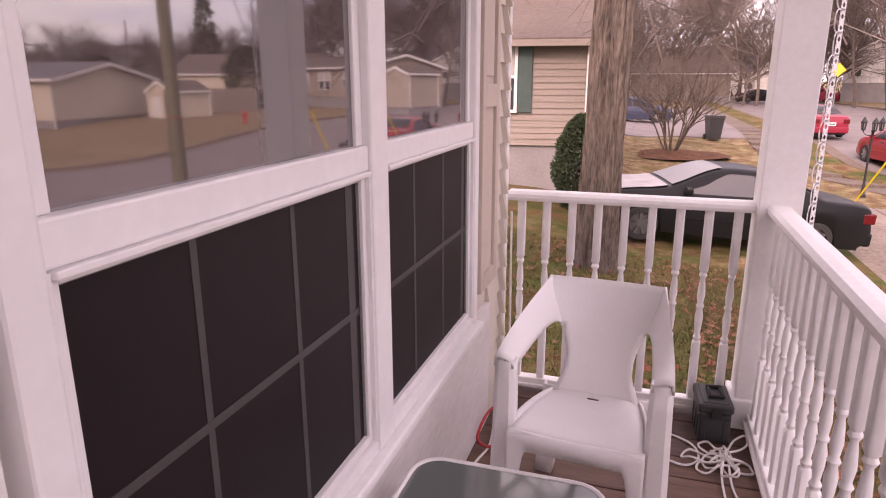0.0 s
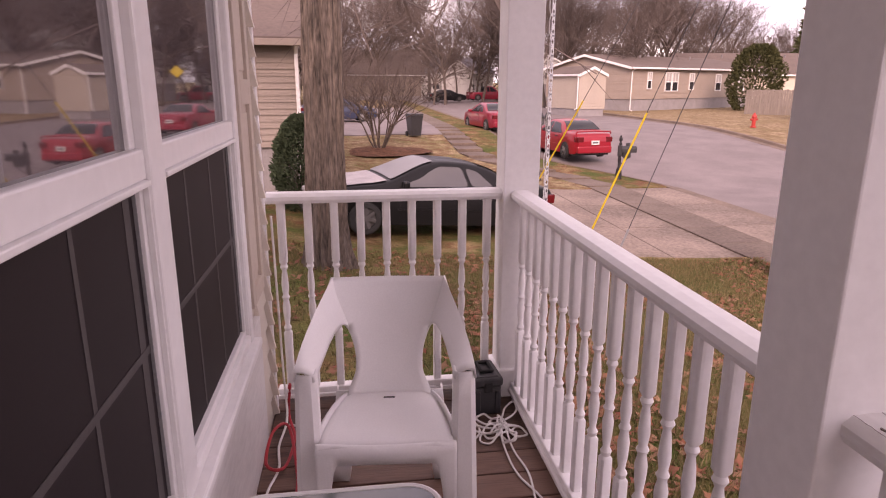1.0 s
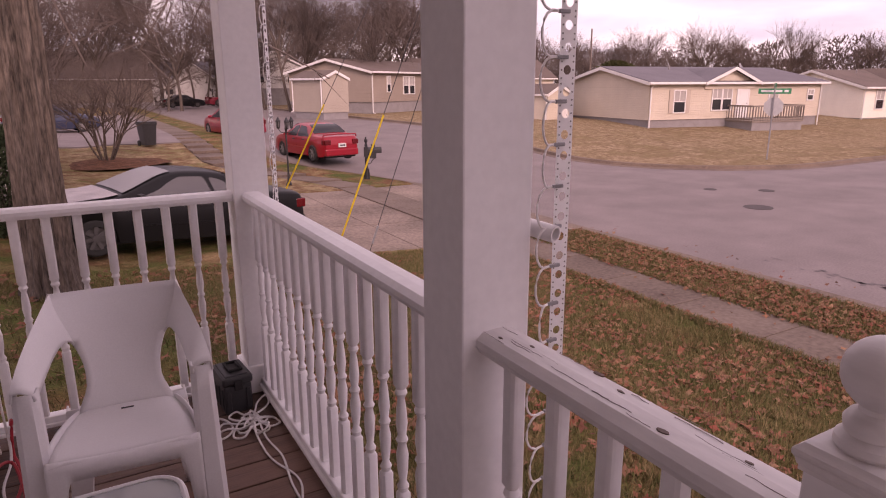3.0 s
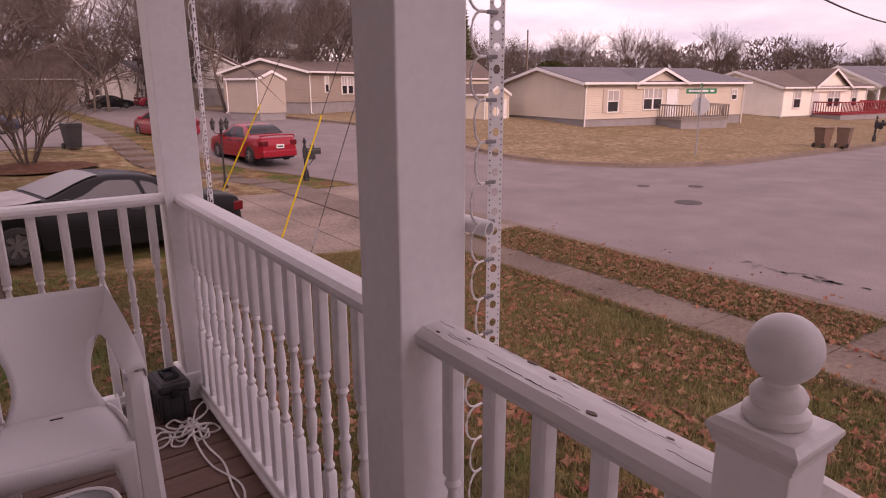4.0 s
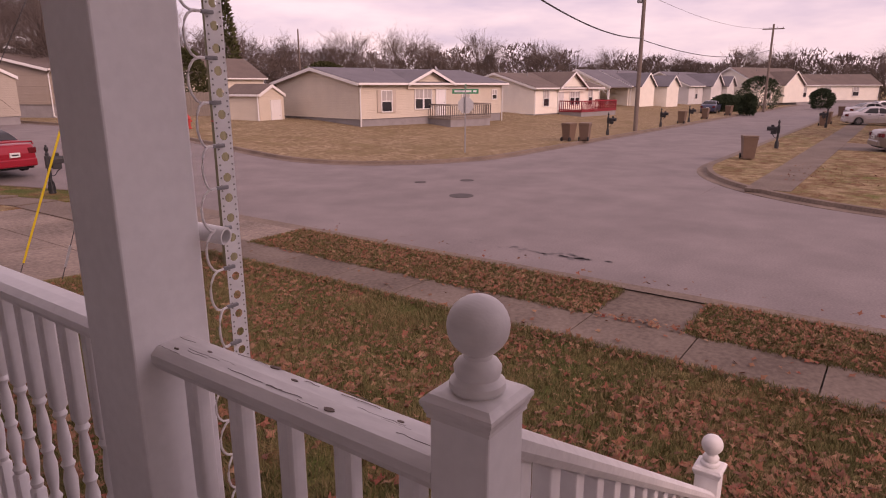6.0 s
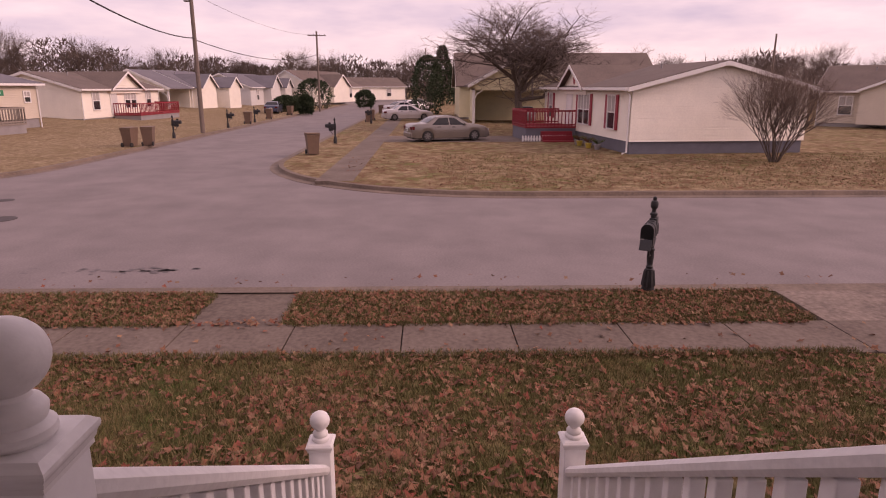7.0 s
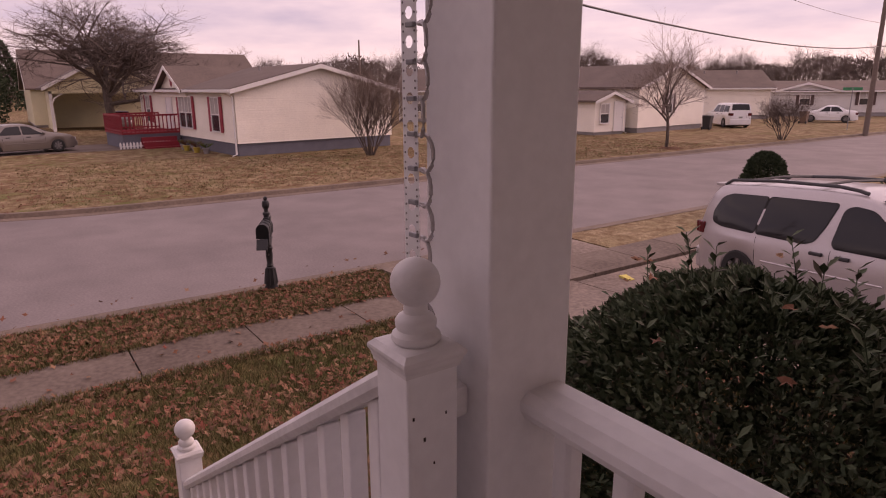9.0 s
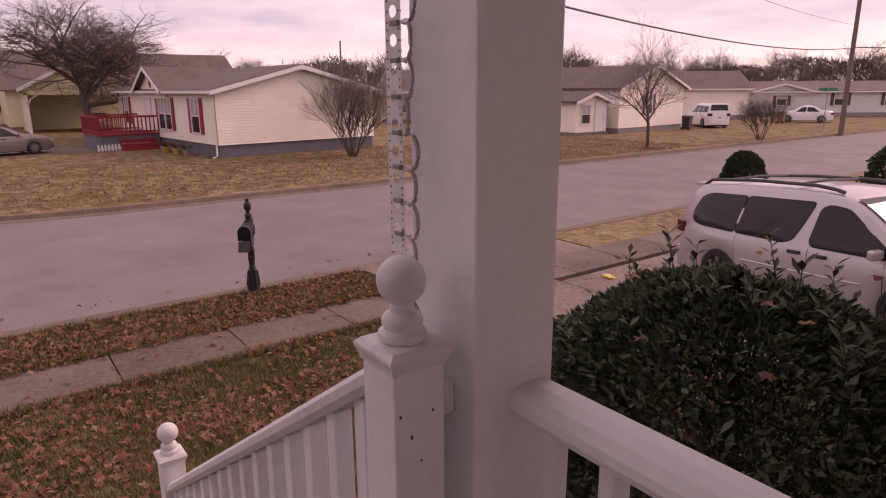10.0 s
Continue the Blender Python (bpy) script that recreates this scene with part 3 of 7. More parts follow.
def newel(name, at, height, label, scale=1.0, ball=0.037):
    """Square newel with moulded cap and turned ball."""
    n = thing(name, label, "newel post", at, group="newel posts")
    h = NW / 2 * scale
    bm = bm_new()
    box(bm, -h, h, -h, h, 0, height, 0.003)
    part("post", bm, WHITE, n)
    bm = bm_new()
    rings = []
    for e, z in ((0.0005, -0.012), (0.003, -0.011), (0.003, -0.006), (0.0045, -0.004), (0.006, 0.002), (0.0085, 0.006), (0.009, 0.009), (0.0085, 0.0125), (0.005, 0.0155), (0.001, 0.0195), (-0.01, 0.0205)):
        rings.append([bm.verts.new((sx * (h + e), sy * (h + e), height + z)) for sx, sy in ((-1, -1), (1, -1), (1, 1), (-1, 1))])
    for a, b in zip(rings, rings[1:]):
        for q in range(4):
            bm.faces.new((a[q], a[(q + 1) % 4], b[(q + 1) % 4], b[q]))
    bm.faces.new(rings[-1])
    part("cap", bm, WORN, n)
    b = height + 0.02
    prof = [(0.031, 0), (0.034, 0.005), (0.033, 0.012), (0.026, 0.018), (0.028, 0.024), (0.0285, 0.03), (0.024, 0.037), (0.017, 0.041), (0.0165, 0.046)]
    for k in range(13):
        a = radians(-62 + 152 * k / 12)
        prof.append((max(0.0005, ball * math.cos(a)), 0.1165 - ball + ball * math.sin(a)))
    bm = lathe(bm_new(), [(r * scale, z * scale) for r, z in prof], (0, 0, b), 28)
    part("ball_finial", bm, WORN, n, smooth=True)
    return n


newel("newel_post", (NX + NW / 2, N1Y + NW / 2, 0), 1.003, "white newel post with ball finial at the top of the steps")
newel("newel_post", (NX + NW / 2, N2Y + NW / 2, 0), 1.006, "white newel post with ball finial beside the porch post", ball=0.0337)
LX = 2.86
LOWZ = -0.98
newel("newel_post", (LX, 1.03, LOWZ), 1.01, "small white newel post with ball finial below the steps")
newel("newel_post", (LX, 0.075, LOWZ), 1.01, "small white newel post with ball finial below the steps")


def stair_rail(y, y2, label, high=0.985, low=-0.05):
    r = thing("stair_railing", label, "railing", (0, 0, 0), group="stair railings")
    n = 18
    x0, x1 = NX + NW, LX - 0.04
    bm = bm_new()
    prof = handrail_profile(0.07, 0.0, 0.045)
    rings = []

    def top(t):
        return high + (low - high) * t
    for k in range(n + 1):
        t = k / n
        yy = y + (y2 - y) * t
        rings.append([bm.verts.new((x0 + (x1 - x0) * t, yy + a, top(t) + b)) for a, b in prof])
    for a, b in zip(rings, rings[1:]):
        for i in range(len(prof)):
            j = (i + 1) % len(prof)
            bm.faces.new((a[i], a[j], b[j], b[i]))
    bm.faces.new(rings[0])
    bm.faces.new(list(reversed(rings[-1])))
    part("handrail", bm, WORN, r)
    count = 15
    for k in range(count):
        t = (k + 0.6) / count
        yy = y + (y2 - y) * t
        x = x0 + (x1 - x0) * t
        bm = bm_new()
        box(bm, x - 0.017, x + 0.017, yy - 0.017, yy + 0.017, top(t) - 0.80, top(t) - 0.04, 0.003)
        part("baluster", bm, WHITE, r)
    bm = bm_new()
    a, b = top(0.02) - 0.82, top(0.98) - 0.82
    prism(bm, [(x0, a), (x0, a + 0.05), (x1, b + 0.05), (x1, b)], min(y, y2) - 0.02, max(y, y2) + 0.02)
    part("bottom_rail", bm, WHITE, r)


stair_rail(N1Y + NW / 2, 1.03, "white stair railing with square balusters", 0.965, -0.03)
stair_rail(N2Y + NW / 2, 0.075, "white stair railing with square balusters")
steps = thing("stairs", "brown wooden porch steps", "stairs", kind="structure")
for k in range(5):
    bm = bm_new()
    x = 1.36 + 0.285 * k
    box(bm, x, x + 0.3, 0.12, 0.95, -0.17 * (k + 1) - 0.03 + 0.0, -0.17 * (k + 1), 0.004)
    box(bm, x, x + 0.02, 0.125, 0.945, -0.17 * (k + 1) - 0.17, -0.17 * (k + 1) - 0.03)
    part("step", bm, DECK, steps)

bm = bm_new()
box(bm, NX + 0.012, NX + 0.056, 0.001, N2Y - 0.001, 0.905, 0.952, 0.006)
solid("rail_block", bm, WORN, "short worn block of handrail between newel and post", "rail block", "structure")
HOLE = mat("dark_nail_hole", (0.05, 0.03, 0.025), 0.9)
for y, z, w in ((0.102, 0.935, 0.0024), (0.05, 0.93, 0.0022), (0.085, 0.9, 0.003), (0.07, 0.86, 0.002), (0.1, 0.78, 0.0025), (0.045, 0.7, 0.002)):
    bm = bm_new()
    box(bm, NX - 0.0008, NX + 0.002, y - 0.6 * w, y + 0.6 * w, z - w, z + w, 0.0004)
    solid("nail_hole", bm, HOLE, "dark nail hole in the white newel paint", "nail hole", group="nail holes")

# porch roof: out of view above the posts, added to shade the porch
bm = bm_new()
box(bm, -0.1, 1.4, -0.25, 3.75, 2.56, 2.62)
solid("ceiling", bm, WHITE, "unseen white ceiling added to shade the porch", "ceiling", "structure")
bm = bm_new()
box(bm, XI - 0.01, XI + PW + 0.01, -0.25, 3.75, 2.42, 2.56, 0.004)
solid("trim_beam", bm, WHITE, "unseen white boxed beam over the porch posts", "beam", "structure")
bm = bm_new()
prism(bm, [(-5.0, 5.05), (1.5, 2.58), (1.5, 2.7), (-5.0, 5.2)], -9.0, 3.85)
solid("roof", bm, FAR, "unseen house roof added to shade the porch", "roof", "structure")
bm = bm_new()
box(bm, -9.0, 0.02, -9.0, -8.85, -1.2, 2.6)
box(bm, 0.02, 0.165, -9.0, -4.0, -1.2, 2.6)
box(bm, -9.0, -8.85, -8.85, HOUSE_END - 0.15, -1.2, 2.6)
solid("wall_rest", bm, SIDING, "plain cream outer walls of the house", "wall", "structure")
# one black wall carries the darkness of the unlit room
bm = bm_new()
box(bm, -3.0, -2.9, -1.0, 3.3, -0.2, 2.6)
solid("wall_room", bm, DARK, "near-black wall painting the unlit room behind the window", "wall", "structure")

# ------------------------------------------------------------------ pavement slabs
walkway = thing("pavement", "stained concrete pavement of jointed slabs", "pavement", kind="structure")
edges = [0.97 + 1.455 * k for k in range(-46, 55)]
for a, b in zip(edges, edges[1:]):
    if a > 80:
        break
    bm = bm_new()
    box(bm, 7.8, 8.88, a + 0.008, b - 0.008, STREET - 0.1 + rise((a + b) / 2), STREET + 0.012 + rise((a + b) / 2), 0.006)
    for v in bm.verts:
        v.co.x += bend(v.co.y)
    part("slab", bm, CONCRETE, walkway)

# ------------------------------------------------------------------ houses
SHINGLE = mat("brown_shingles", (0.135, 0.1, 0.085), 0.9, var=0.18, scale=0.8, fine=9, bump=0.3)
SHINGLE_GREY = mat("grey_blue_shingles", (0.14, 0.13, 0.145), 0.9, var=0.15, scale=0.8, fine=9, bump=0.3)
BEIGE = siding_mat("beige_lap_siding", (0.6, 0.52, 0.42))
SHEDTAN = siding_mat("weathered_shed_siding", (0.4, 0.34, 0.28))
TAN = siding_mat("tan_lap_siding", (0.33, 0.265, 0.215))
CREAM = siding_mat("cream_white_lap_siding", (0.85, 0.79, 0.69))
PALE = siding_mat("pale_grey_lap_siding", (0.62, 0.6, 0.58))
YELLOW = siding_mat("pale_yellow_lap_siding", (0.66, 0.6, 0.4))
NTAN = siding_mat("weathered_tan_siding", (0.24, 0.19, 0.155))
BLOCK = mat("grey_block_skirting", (0.27, 0.25, 0.25), 0.9, var=0.15, scale=2, fine=20, bump=0.2)
YGUARDPALE = mat("yellow_glazed_pot", (0.45, 0.34, 0.06), 0.4)
BLUEGREY = mat("dark_grey_skirting", (0.14, 0.14, 0.17), 0.85, var=0.12, scale=2, fine=20)
PANE = glass_mat("house_window_glass", (0.035, 0.035, 0.04), 0.08)
GREENSH = mat("dark_green_shutter", (0.05, 0.085, 0.075), 0.6)
REDSH = mat("red_shutter", (0.33, 0.03, 0.045), 0.55)
REDLEFT, REDRIGHT = ((-1,), REDSH), ((1,), REDSH)
REDDECK = mat("red_painted_deck", (0.27, 0.02, 0.03), 0.6, var=0.15, scale=3)
BROWNSH = mat("dark_brown_shutter", (0.09, 0.05, 0.045), 0.6)
GREYWOOD = mat("weathered_wood", (0.24, 0.2, 0.17), 0.85, var=0.25, scale=2, fine=20, bump=0.3, stretch=(4, 4, 0.5))
BEIGESH = mat("beige_window_shutter", (0.5, 0.42, 0.35), 0.6, var=0.06)
UPPERSASH = mat("pale_upper_sash", (0.4, 0.37, 0.35), 0.5, var=0.1)
TRIM = mat("house_white_trim", (0.76, 0.74, 0.72), 0.5, var=0.04)


def side_frame(side, L, D):
    """Local frame on one outer wall: x along it, y into it."""
    return {"f": Matrix(), "b": pose(L, D, 0, 0, 0, 180), "l": pose(0, D, 0, 0, 0, -90), "r": pose(L, 0, 0, 0, 0, 90)}[side]


def add_window(h, m, u, z, w, hh, shutter=None, cross=True):
    win = new("window", None)
    win.parent = h
    win.matrix_basis = m @ Matrix.Translation((u, -0.034, z))
    win.empty_display_size = 0.1
    bm = bm_new()
    t = 0.07
    for a, b, c, d in ((-w / 2 - t, w / 2 + t, -t, 0), (-w / 2 - t, w / 2 + t, hh, hh + t), (-w / 2 - t, -w / 2, 0, hh), (w / 2, w / 2 + t, 0, hh)):
        box(bm, a, b, -0.06, 0.02, c, d)
    if cross:
        box(bm, -w / 2, w / 2, -0.045, 0.0, hh / 2 - 0.03, hh / 2 + 0.03)
        box(bm, -0.02, 0.02, -0.04, 0.0, hh / 2 + 0.03, hh)
    part("frame", bm, TRIM, win)
    bm = bm_new()
    box(bm, -w / 2, w / 2, -0.02, 0.03, 0, hh)
    part("pane", bm, PANE, win)
    if cross:
        # a sheet makes the upper half of the pane paler
        bm = bm_new()
        box(bm, -w / 2 + 0.01, w / 2 - 0.01, -0.026, -0.0205, hh / 2 + 0.03, hh - 0.004)
        part("upper_sheet", bm, UPPERSASH, win, "paler sheet over the upper sash")
    if shutter:
        only, shutter = shutter if isinstance(shutter, tuple) else ((-1, 1), shutter)
        for sx in only:
            bm = bm_new()
            a = sx * (w / 2 + t + 0.01)
            box(bm, a, a + sx * 0.32, -0.05, 0.0, -0.06, hh + 0.06, 0.01)
            for k in range(6):
                z0 = hh * (0.06 + 0.15 * k)
                box(bm, a + sx * 0.05, a + sx * 0.27, -0.06, -0.049, z0, z0 + hh * 0.08)
            part("shutter", bm, shutter, win)
    return win


def add_door(h, m, u, z, w, hh, material):
    bm = bm_new()
    for a, b, c, d in ((-w / 2 - 0.08, -w / 2, 0, hh + 0.08), (w / 2, w / 2 + 0.08, 0, hh + 0.08), (-w / 2, w / 2, hh, hh + 0.08)):
        box(bm, a, b, -0.06, 0.02, c, d)
    d = part("door", bm, TRIM, h)
    d.matrix_basis = m @ Matrix.Translation((u, -0.03, z))
    bm = bm_new()
    box(bm, -w / 2, w / 2, -0.03, 0.02, 0, hh)
    box(bm, -w * 0.3, w * 0.3, -0.04, -0.029, hh * 0.55, hh * 0.9, 0.01)
    part("door_leaf", bm, material, d)
    bm = lathe(bm_new(), [(0.02, 0), (0.035, 0.02), (0.03, 0.05)], (w * 0.38, -0.05, hh * 0.45), 8)
    part("handle", bm, CLIP, d)


def house(label, at, L, D, wall_h, skirt, peak, wall, roofm, skirtm=None, windows=(), doors=(), gables=(), over=0.35, category="house", vents=2, laps="", trim=None):
    """A single-storey house: block skirting, walls, gabled roof with its ridge along x, and small front gables."""
    h = thing("house", label, category, at)
    trim = trim or TRIM
    bm = bm_new()
    m = Matrix(((0, 1, 0, 0), (1, 0, 0, 0), (0, 0, 1, 0), (0, 0, 0, 1)))
    prism(bm, [(0, skirt), (D, skirt), (D, wall_h), (D / 2, wall_h + peak), (0, wall_h)], 0, L, m)
    part("wall", bm, wall, h)
    for side in laps:
        W2 = L if side in "fb" else D
        f = side_frame(side, L, D)
        z, lap = skirt, 0.14
        while z < wall_h + (peak if side in "lr" else 0) - 0.1:
            cut = 0 if z + lap < wall_h else (z + lap - wall_h) / peak * W2 / 2
            zt = min(z + lap, wall_h) if side in "fb" else z + lap
            bm = bm_new()
            a, b = [], []
            for x in (cut, W2 - cut):
                a.append(bm.verts.new(f @ Vector((x, -0.028, z))))
                b.append(bm.verts.new(f @ Vector((x, -0.004, zt))))
                bm.verts.new(f @ Vector((x, 0.01, z)))
            bm.verts.ensure_lookup_table()
            v = bm.verts
            bm.faces.new((v[0], v[1], v[4], v[3]))
            bm.faces.new((v[0], v[3], v[5], v[2]))
            part("board", bm, wall, h)
            z += lap
    bm = bm_new()
    box(bm, 0.06, L - 0.06, 0.06, D - 0.06, -0.8, skirt)
    part("skirting", bm, skirtm or BLOCK, h)
    bm = bm_new()
    sl = peak / (D / 2)
    t = 0.12
    for y0, y1, z0, z1 in ((-over, D / 2, wall_h - over * sl, wall_h + peak), (D + over, D / 2, wall_h - over * sl, wall_h + peak)):
        prism(bm, [(y0, z0 + 0.02), (y1, z1 + 0.02), (y1, z1 + 0.02 + t), (y0, z0 + 0.02 + t)], -over, L + over, m)
    roof = part("roof", bm, roofm, h)
    for k in range(vents):
        u = L * (0.3 + 0.4 * k)
        bm = lathe(bm_new(), [(0.05, -0.1), (0.05, 0.3), (0.08, 0.32), (0.08, 0.38)], (u, D * 0.38, wall_h + peak * 0.78), 8)
        part("roof_vent", bm, BLOCK, roof)
    # barge boards and gutter
    for x in (-over - 0.03, L + over + 0.005):
        for y0, y1 in ((-over, D / 2), (D + over, D / 2)):
            bm = prism(bm_new(), [(y0, wall_h - over * sl - 0.1), (y1, wall_h + peak - 0.1), (y1, wall_h + peak + 0.1), (y0, wall_h - over * sl + 0.1)], x, x + 0.025, m)
            part("barge_board", bm, trim, roof)
    bm = bm_new()
    box(bm, -over, L + over, -over - 0.1, -over - 0.004, wall_h - over * sl - 0.04, wall_h - over * sl + 0.1, 0.01)
    part("gutter", bm, trim, roof)
    for u in (0.05, L - 0.05):
        bm = tube(bm_new(), [(u, -over + 0.0, wall_h - over * sl), (u, -0.08, wall_h - 0.35), (u, -0.08, 0.1), (u, -0.3, 0.03)], 0.045, 6)
        part("downpipe", bm, TRIM, h)
    for side, u, z, w, hh, sh in windows:
        add_window(h, side_frame(side, L, D), u, z, w, hh, sh)
    for side, u, z, w, hh, mm in doors:
        add_door(h, side_frame(side, L, D), u, z, w, hh, mm)
    for u, w, rise_, out in gables:
        bm = bm_new()
        prism(bm, [(u - w / 2, skirt if out > 0.2 else wall_h - 0.4), (u + w / 2, skirt if out > 0.2 else wall_h - 0.4), (u + w / 2, wall_h - 0.02), (u, wall_h + rise_ - 0.02), (u - w / 2, wall_h - 0.02)], -out, 0.3)
        g = part("front_gable", bm, wall, h)
        bm = bm_new()
        e = 0.25
        for sx in (-1, 1):
            x0, z0 = u + sx * (w / 2 + e), wall_h - e * rise_ / (w / 2)
            prism(bm, [(x0, z0), (u, wall_h + rise_), (u, wall_h + rise_ + 0.1), (x0, z0 + 0.1)], -out - over, rise_ / sl + 0.1)
        part("gable_roof", bm, roofm, g)
        for sx in (-1, 1):
            x0, z0 = u + sx * (w / 2 + e), wall_h - e * rise_ / (w / 2)
            bm = prism(bm_new(), [(x0, z0 - 0.08), (u, wall_h + rise_ - 0.08), (u, wall_h + rise_ + 0.11), (x0, z0 + 0.11)], -out - over - 0.03, -out - over - 0.004)
            part("gable_board", bm, TRIM, g)
    return h


def deck_porch(label, at, L, D, h, material, skirtm, name="deck_porch"):
    d = thing(name, label, "deck", at)
    bm = bm_new()
    box(bm, 0.05, L - 0.05, 0.05, D, -0.3, h - 0.1)
    part("deck_skirt", bm, skirtm, d)
    bm = bm_new()
    box(bm, 0, L, 0, D, h - 0.1, h)
    part("platform", bm, material, d)
    for a, b, c, e in ((0, L, 0, 0.06), (0, 0.06, 0.06, D), (L - 0.06, L, 0.06, D)):
        bm = bm_new()
        box(bm, a, b, c, e, h + 0.85, h + 0.95)
        box(bm, a, b, c, e, h + 0.06, h + 0.14)
        part("handrail", bm, material, d)
        n = max(2, round(max(b - a, e - c) / 0.22))
        for k in range(n + 1):
            x, y = (a + 0.03 + (L - 0.06) * k / n, c + 0.03) if b - a > 0.1 else (a + 0.03, c + (D - 0.1) * k / n)
            bm = bm_new()
            box(bm, x - 0.025, x + 0.025, y - 0.025, y + 0.025, h, h + 0.9)
            part("baluster", bm, material, d)
    for k in range(3):
        bm = bm_new()
        box(bm, L + 0.004 + 0.28 * k, L + 0.28 * (k + 1), D * 0.3, D * 0.9, -0.2, h - 0.02 - h / 3.4 * (k + 1))
        part("step", bm, material, d)
    return d


Z = STREET
house("beige double-wide house with grey roof and lattice porch", pose(31.5, 29.2, Z + 0.1, 0, 0, -7.9), 14.6, 9.4, 3.2, 0.95, 0.95, BEIGE, SHINGLE_GREY, laps="lf",
      windows=[("f", 2.3, 1.4, 0.85, 1.3, BEIGESH), ("f", 5.3, 1.5, 0.72, 1.35, None), ("f", 6.15, 1.5, 0.72, 1.35, None), ("f", 10.2, 1.4, 0.8, 1.3, None), ("f", 13.6, 2.05, 0.5, 0.65, None)],
      doors=[("f", 7.5, 0.95, 0.9, 2.0, TRIM)], gables=[(6.3, 4.2, 0.85, 0.12)])
deck_porch("weathered grey wooden porch deck before the beige house", pose(37.4, 26.2, Z + 0.1, 0, 0, -7.9), 4.4, 2.2, 0.85, GREYWOOD, BLOCK)
house("tan double-wide house with brown roof and white trim", pose(22.85, 51.5, Z + 0.9, 0, 0, 28.5), 19, 9.4, 3.45, 0.95, 1.05, TAN, SHINGLE, laps="lf",
      windows=[("f", 2.4, 1.8, 0.45, 1.25, None), ("f", 5.0, 1.6, 0.75, 1.45, None), ("f", 5.95, 1.6, 0.75, 1.45, None), ("f", 8.4, 1.7, 0.6, 1.3, None), ("f", 12.6, 1.6, 0.8, 1.35, None), ("f", 15.6, 1.6, 0.8, 1.35, None), ("f", 16.6, 1.6, 0.8, 1.35, None)])
house("beige garden shed with low gabled roof beside the tan house", pose(15.65, 49.9, Z + 1.24, 0, 0, -75), 3.9, 2.3, 2.45, 0.06, 0.5, SHEDTAN, SHINGLE, category="shed", over=0.1, vents=0)
house("beige garden shed with white door near the corner lawn", pose(28.3, 38.6, Z + 0.2, 0, 0, -80), 3.0, 2.5, 2.35, 0.06, 0.6, BEIGE, SHINGLE, category="shed", over=0.1, vents=0, doors=[("r", 1.6, 0.1, 0.9, 1.85, TRIM)])
house("brown-roofed house behind the shed", pose(33, 62, Z + 0.8, 0, 0, -9), 16, 9, 3.2, 0.7, 2.0, BEIGE, SHINGLE)
house("cream single-storey house with red porch deck", pose(53.6, 28.3, Z, 0, 0, -5), 12.5, 8.6, 2.95, 0.6, 1.25, CREAM, SHINGLE,
      windows=[("f", 2.0, 1.3, 0.9, 1.4, None), ("f", 6.8, 1.3, 0.8, 1.4, None), ("f", 7.8, 1.3, 0.8, 1.4, None), ("f", 10.5, 1.3, 0.8, 1.4, None)], doors=[("f", 4.6, 0.8, 0.9, 2.0, PALE)], gables=[(6.5, 5, 1.4, 0.2)])
deck_porch("red-painted porch deck before the cream house", pose(57.6, 25.4, Z, 0, 0, -5), 7.2, 2.4, 0.8, REDDECK, BLOCK)
house("white house with grey gabled roof beside an open carport", pose(82.0, 29.6, Z, 0, 0, -6), 10, 9.0, 3.1, 0.3, 1.9, CREAM, SHINGLE_GREY, over=0.3,
      windows=[("f", 2.0, 1.0, 0.9, 1.6, BROWNSH), ("f", 8, 1.2, 0.9, 1.5, BROWNSH)], gables=[(2.4, 4.2, 1.5, 1.2), (7.6, 3.8, 1.2, 2.4)])
house("grey-sided house with dark roof along the side street", pose(99, 27.0, Z, 0, 0, -6), 14, 9, 3.1, 0.4, 1.9, PALE, SHINGLE_GREY,
      windows=[("f", 3, 1.2, 0.9, 1.5, None), ("f", 12, 1.2, 0.9, 1.5, None)], gables=[(8, 4.6, 1.7, 1.2), (12, 3.4, 1.3, 2.0)])
house("cream house at the far bend of the side street", pose(112, 20.0, Z, 0, 0, -20), 18, 10, 3.2, 0.4, 2.6, CREAM, SHINGLE,
      windows=[("f", 3, 1.2, 1.0, 1.5, None), ("f", 8, 1.2, 1.0, 1.5, None), ("f", 14, 1.2, 1.0, 1.5, None)], gables=[(9, 6, 2.0, 0.8)])
house("white distant house beyond the side street bend", pose(140, 16, Z, 0, 0, -60), 12, 9, 3.2, 0.4, 1.8, CREAM, SHINGLE, windows=[("f", 3, 1.2, 1.0, 1.5, None), ("f", 8, 1.2, 1.0, 1.5, None)])
# the white house with red shutters across the street
C_AT = pose(46.16, -7.64, Z, 0, 0, 185)
house("white lap-sided house with red shutters and brown roof", C_AT, 15.0, 8.9, 3.1, 0.6, 1.13, CREAM, SHINGLE, BLUEGREY, laps="rf",
      windows=[("f", 1.4, 1.2, 0.8, 1.5, REDSH), ("f", 7.75, 1.1, 0.95, 1.6, REDLEFT), ("f", 8.75, 1.1, 0.95, 1.6, REDRIGHT), ("f", 12.6, 1.1, 1.0, 1.6, REDSH)], doors=[("f", 5.5, 0.7, 0.9, 2.05, TRIM)], gables=[(6.6, 4.4, 1.2, 0.15)])
deck_porch("dark red wooden porch deck with balustrade", C_AT @ pose(3.2, -3.1, 0), 3.7, 3.1, 0.85, REDDECK, BLUEGREY)
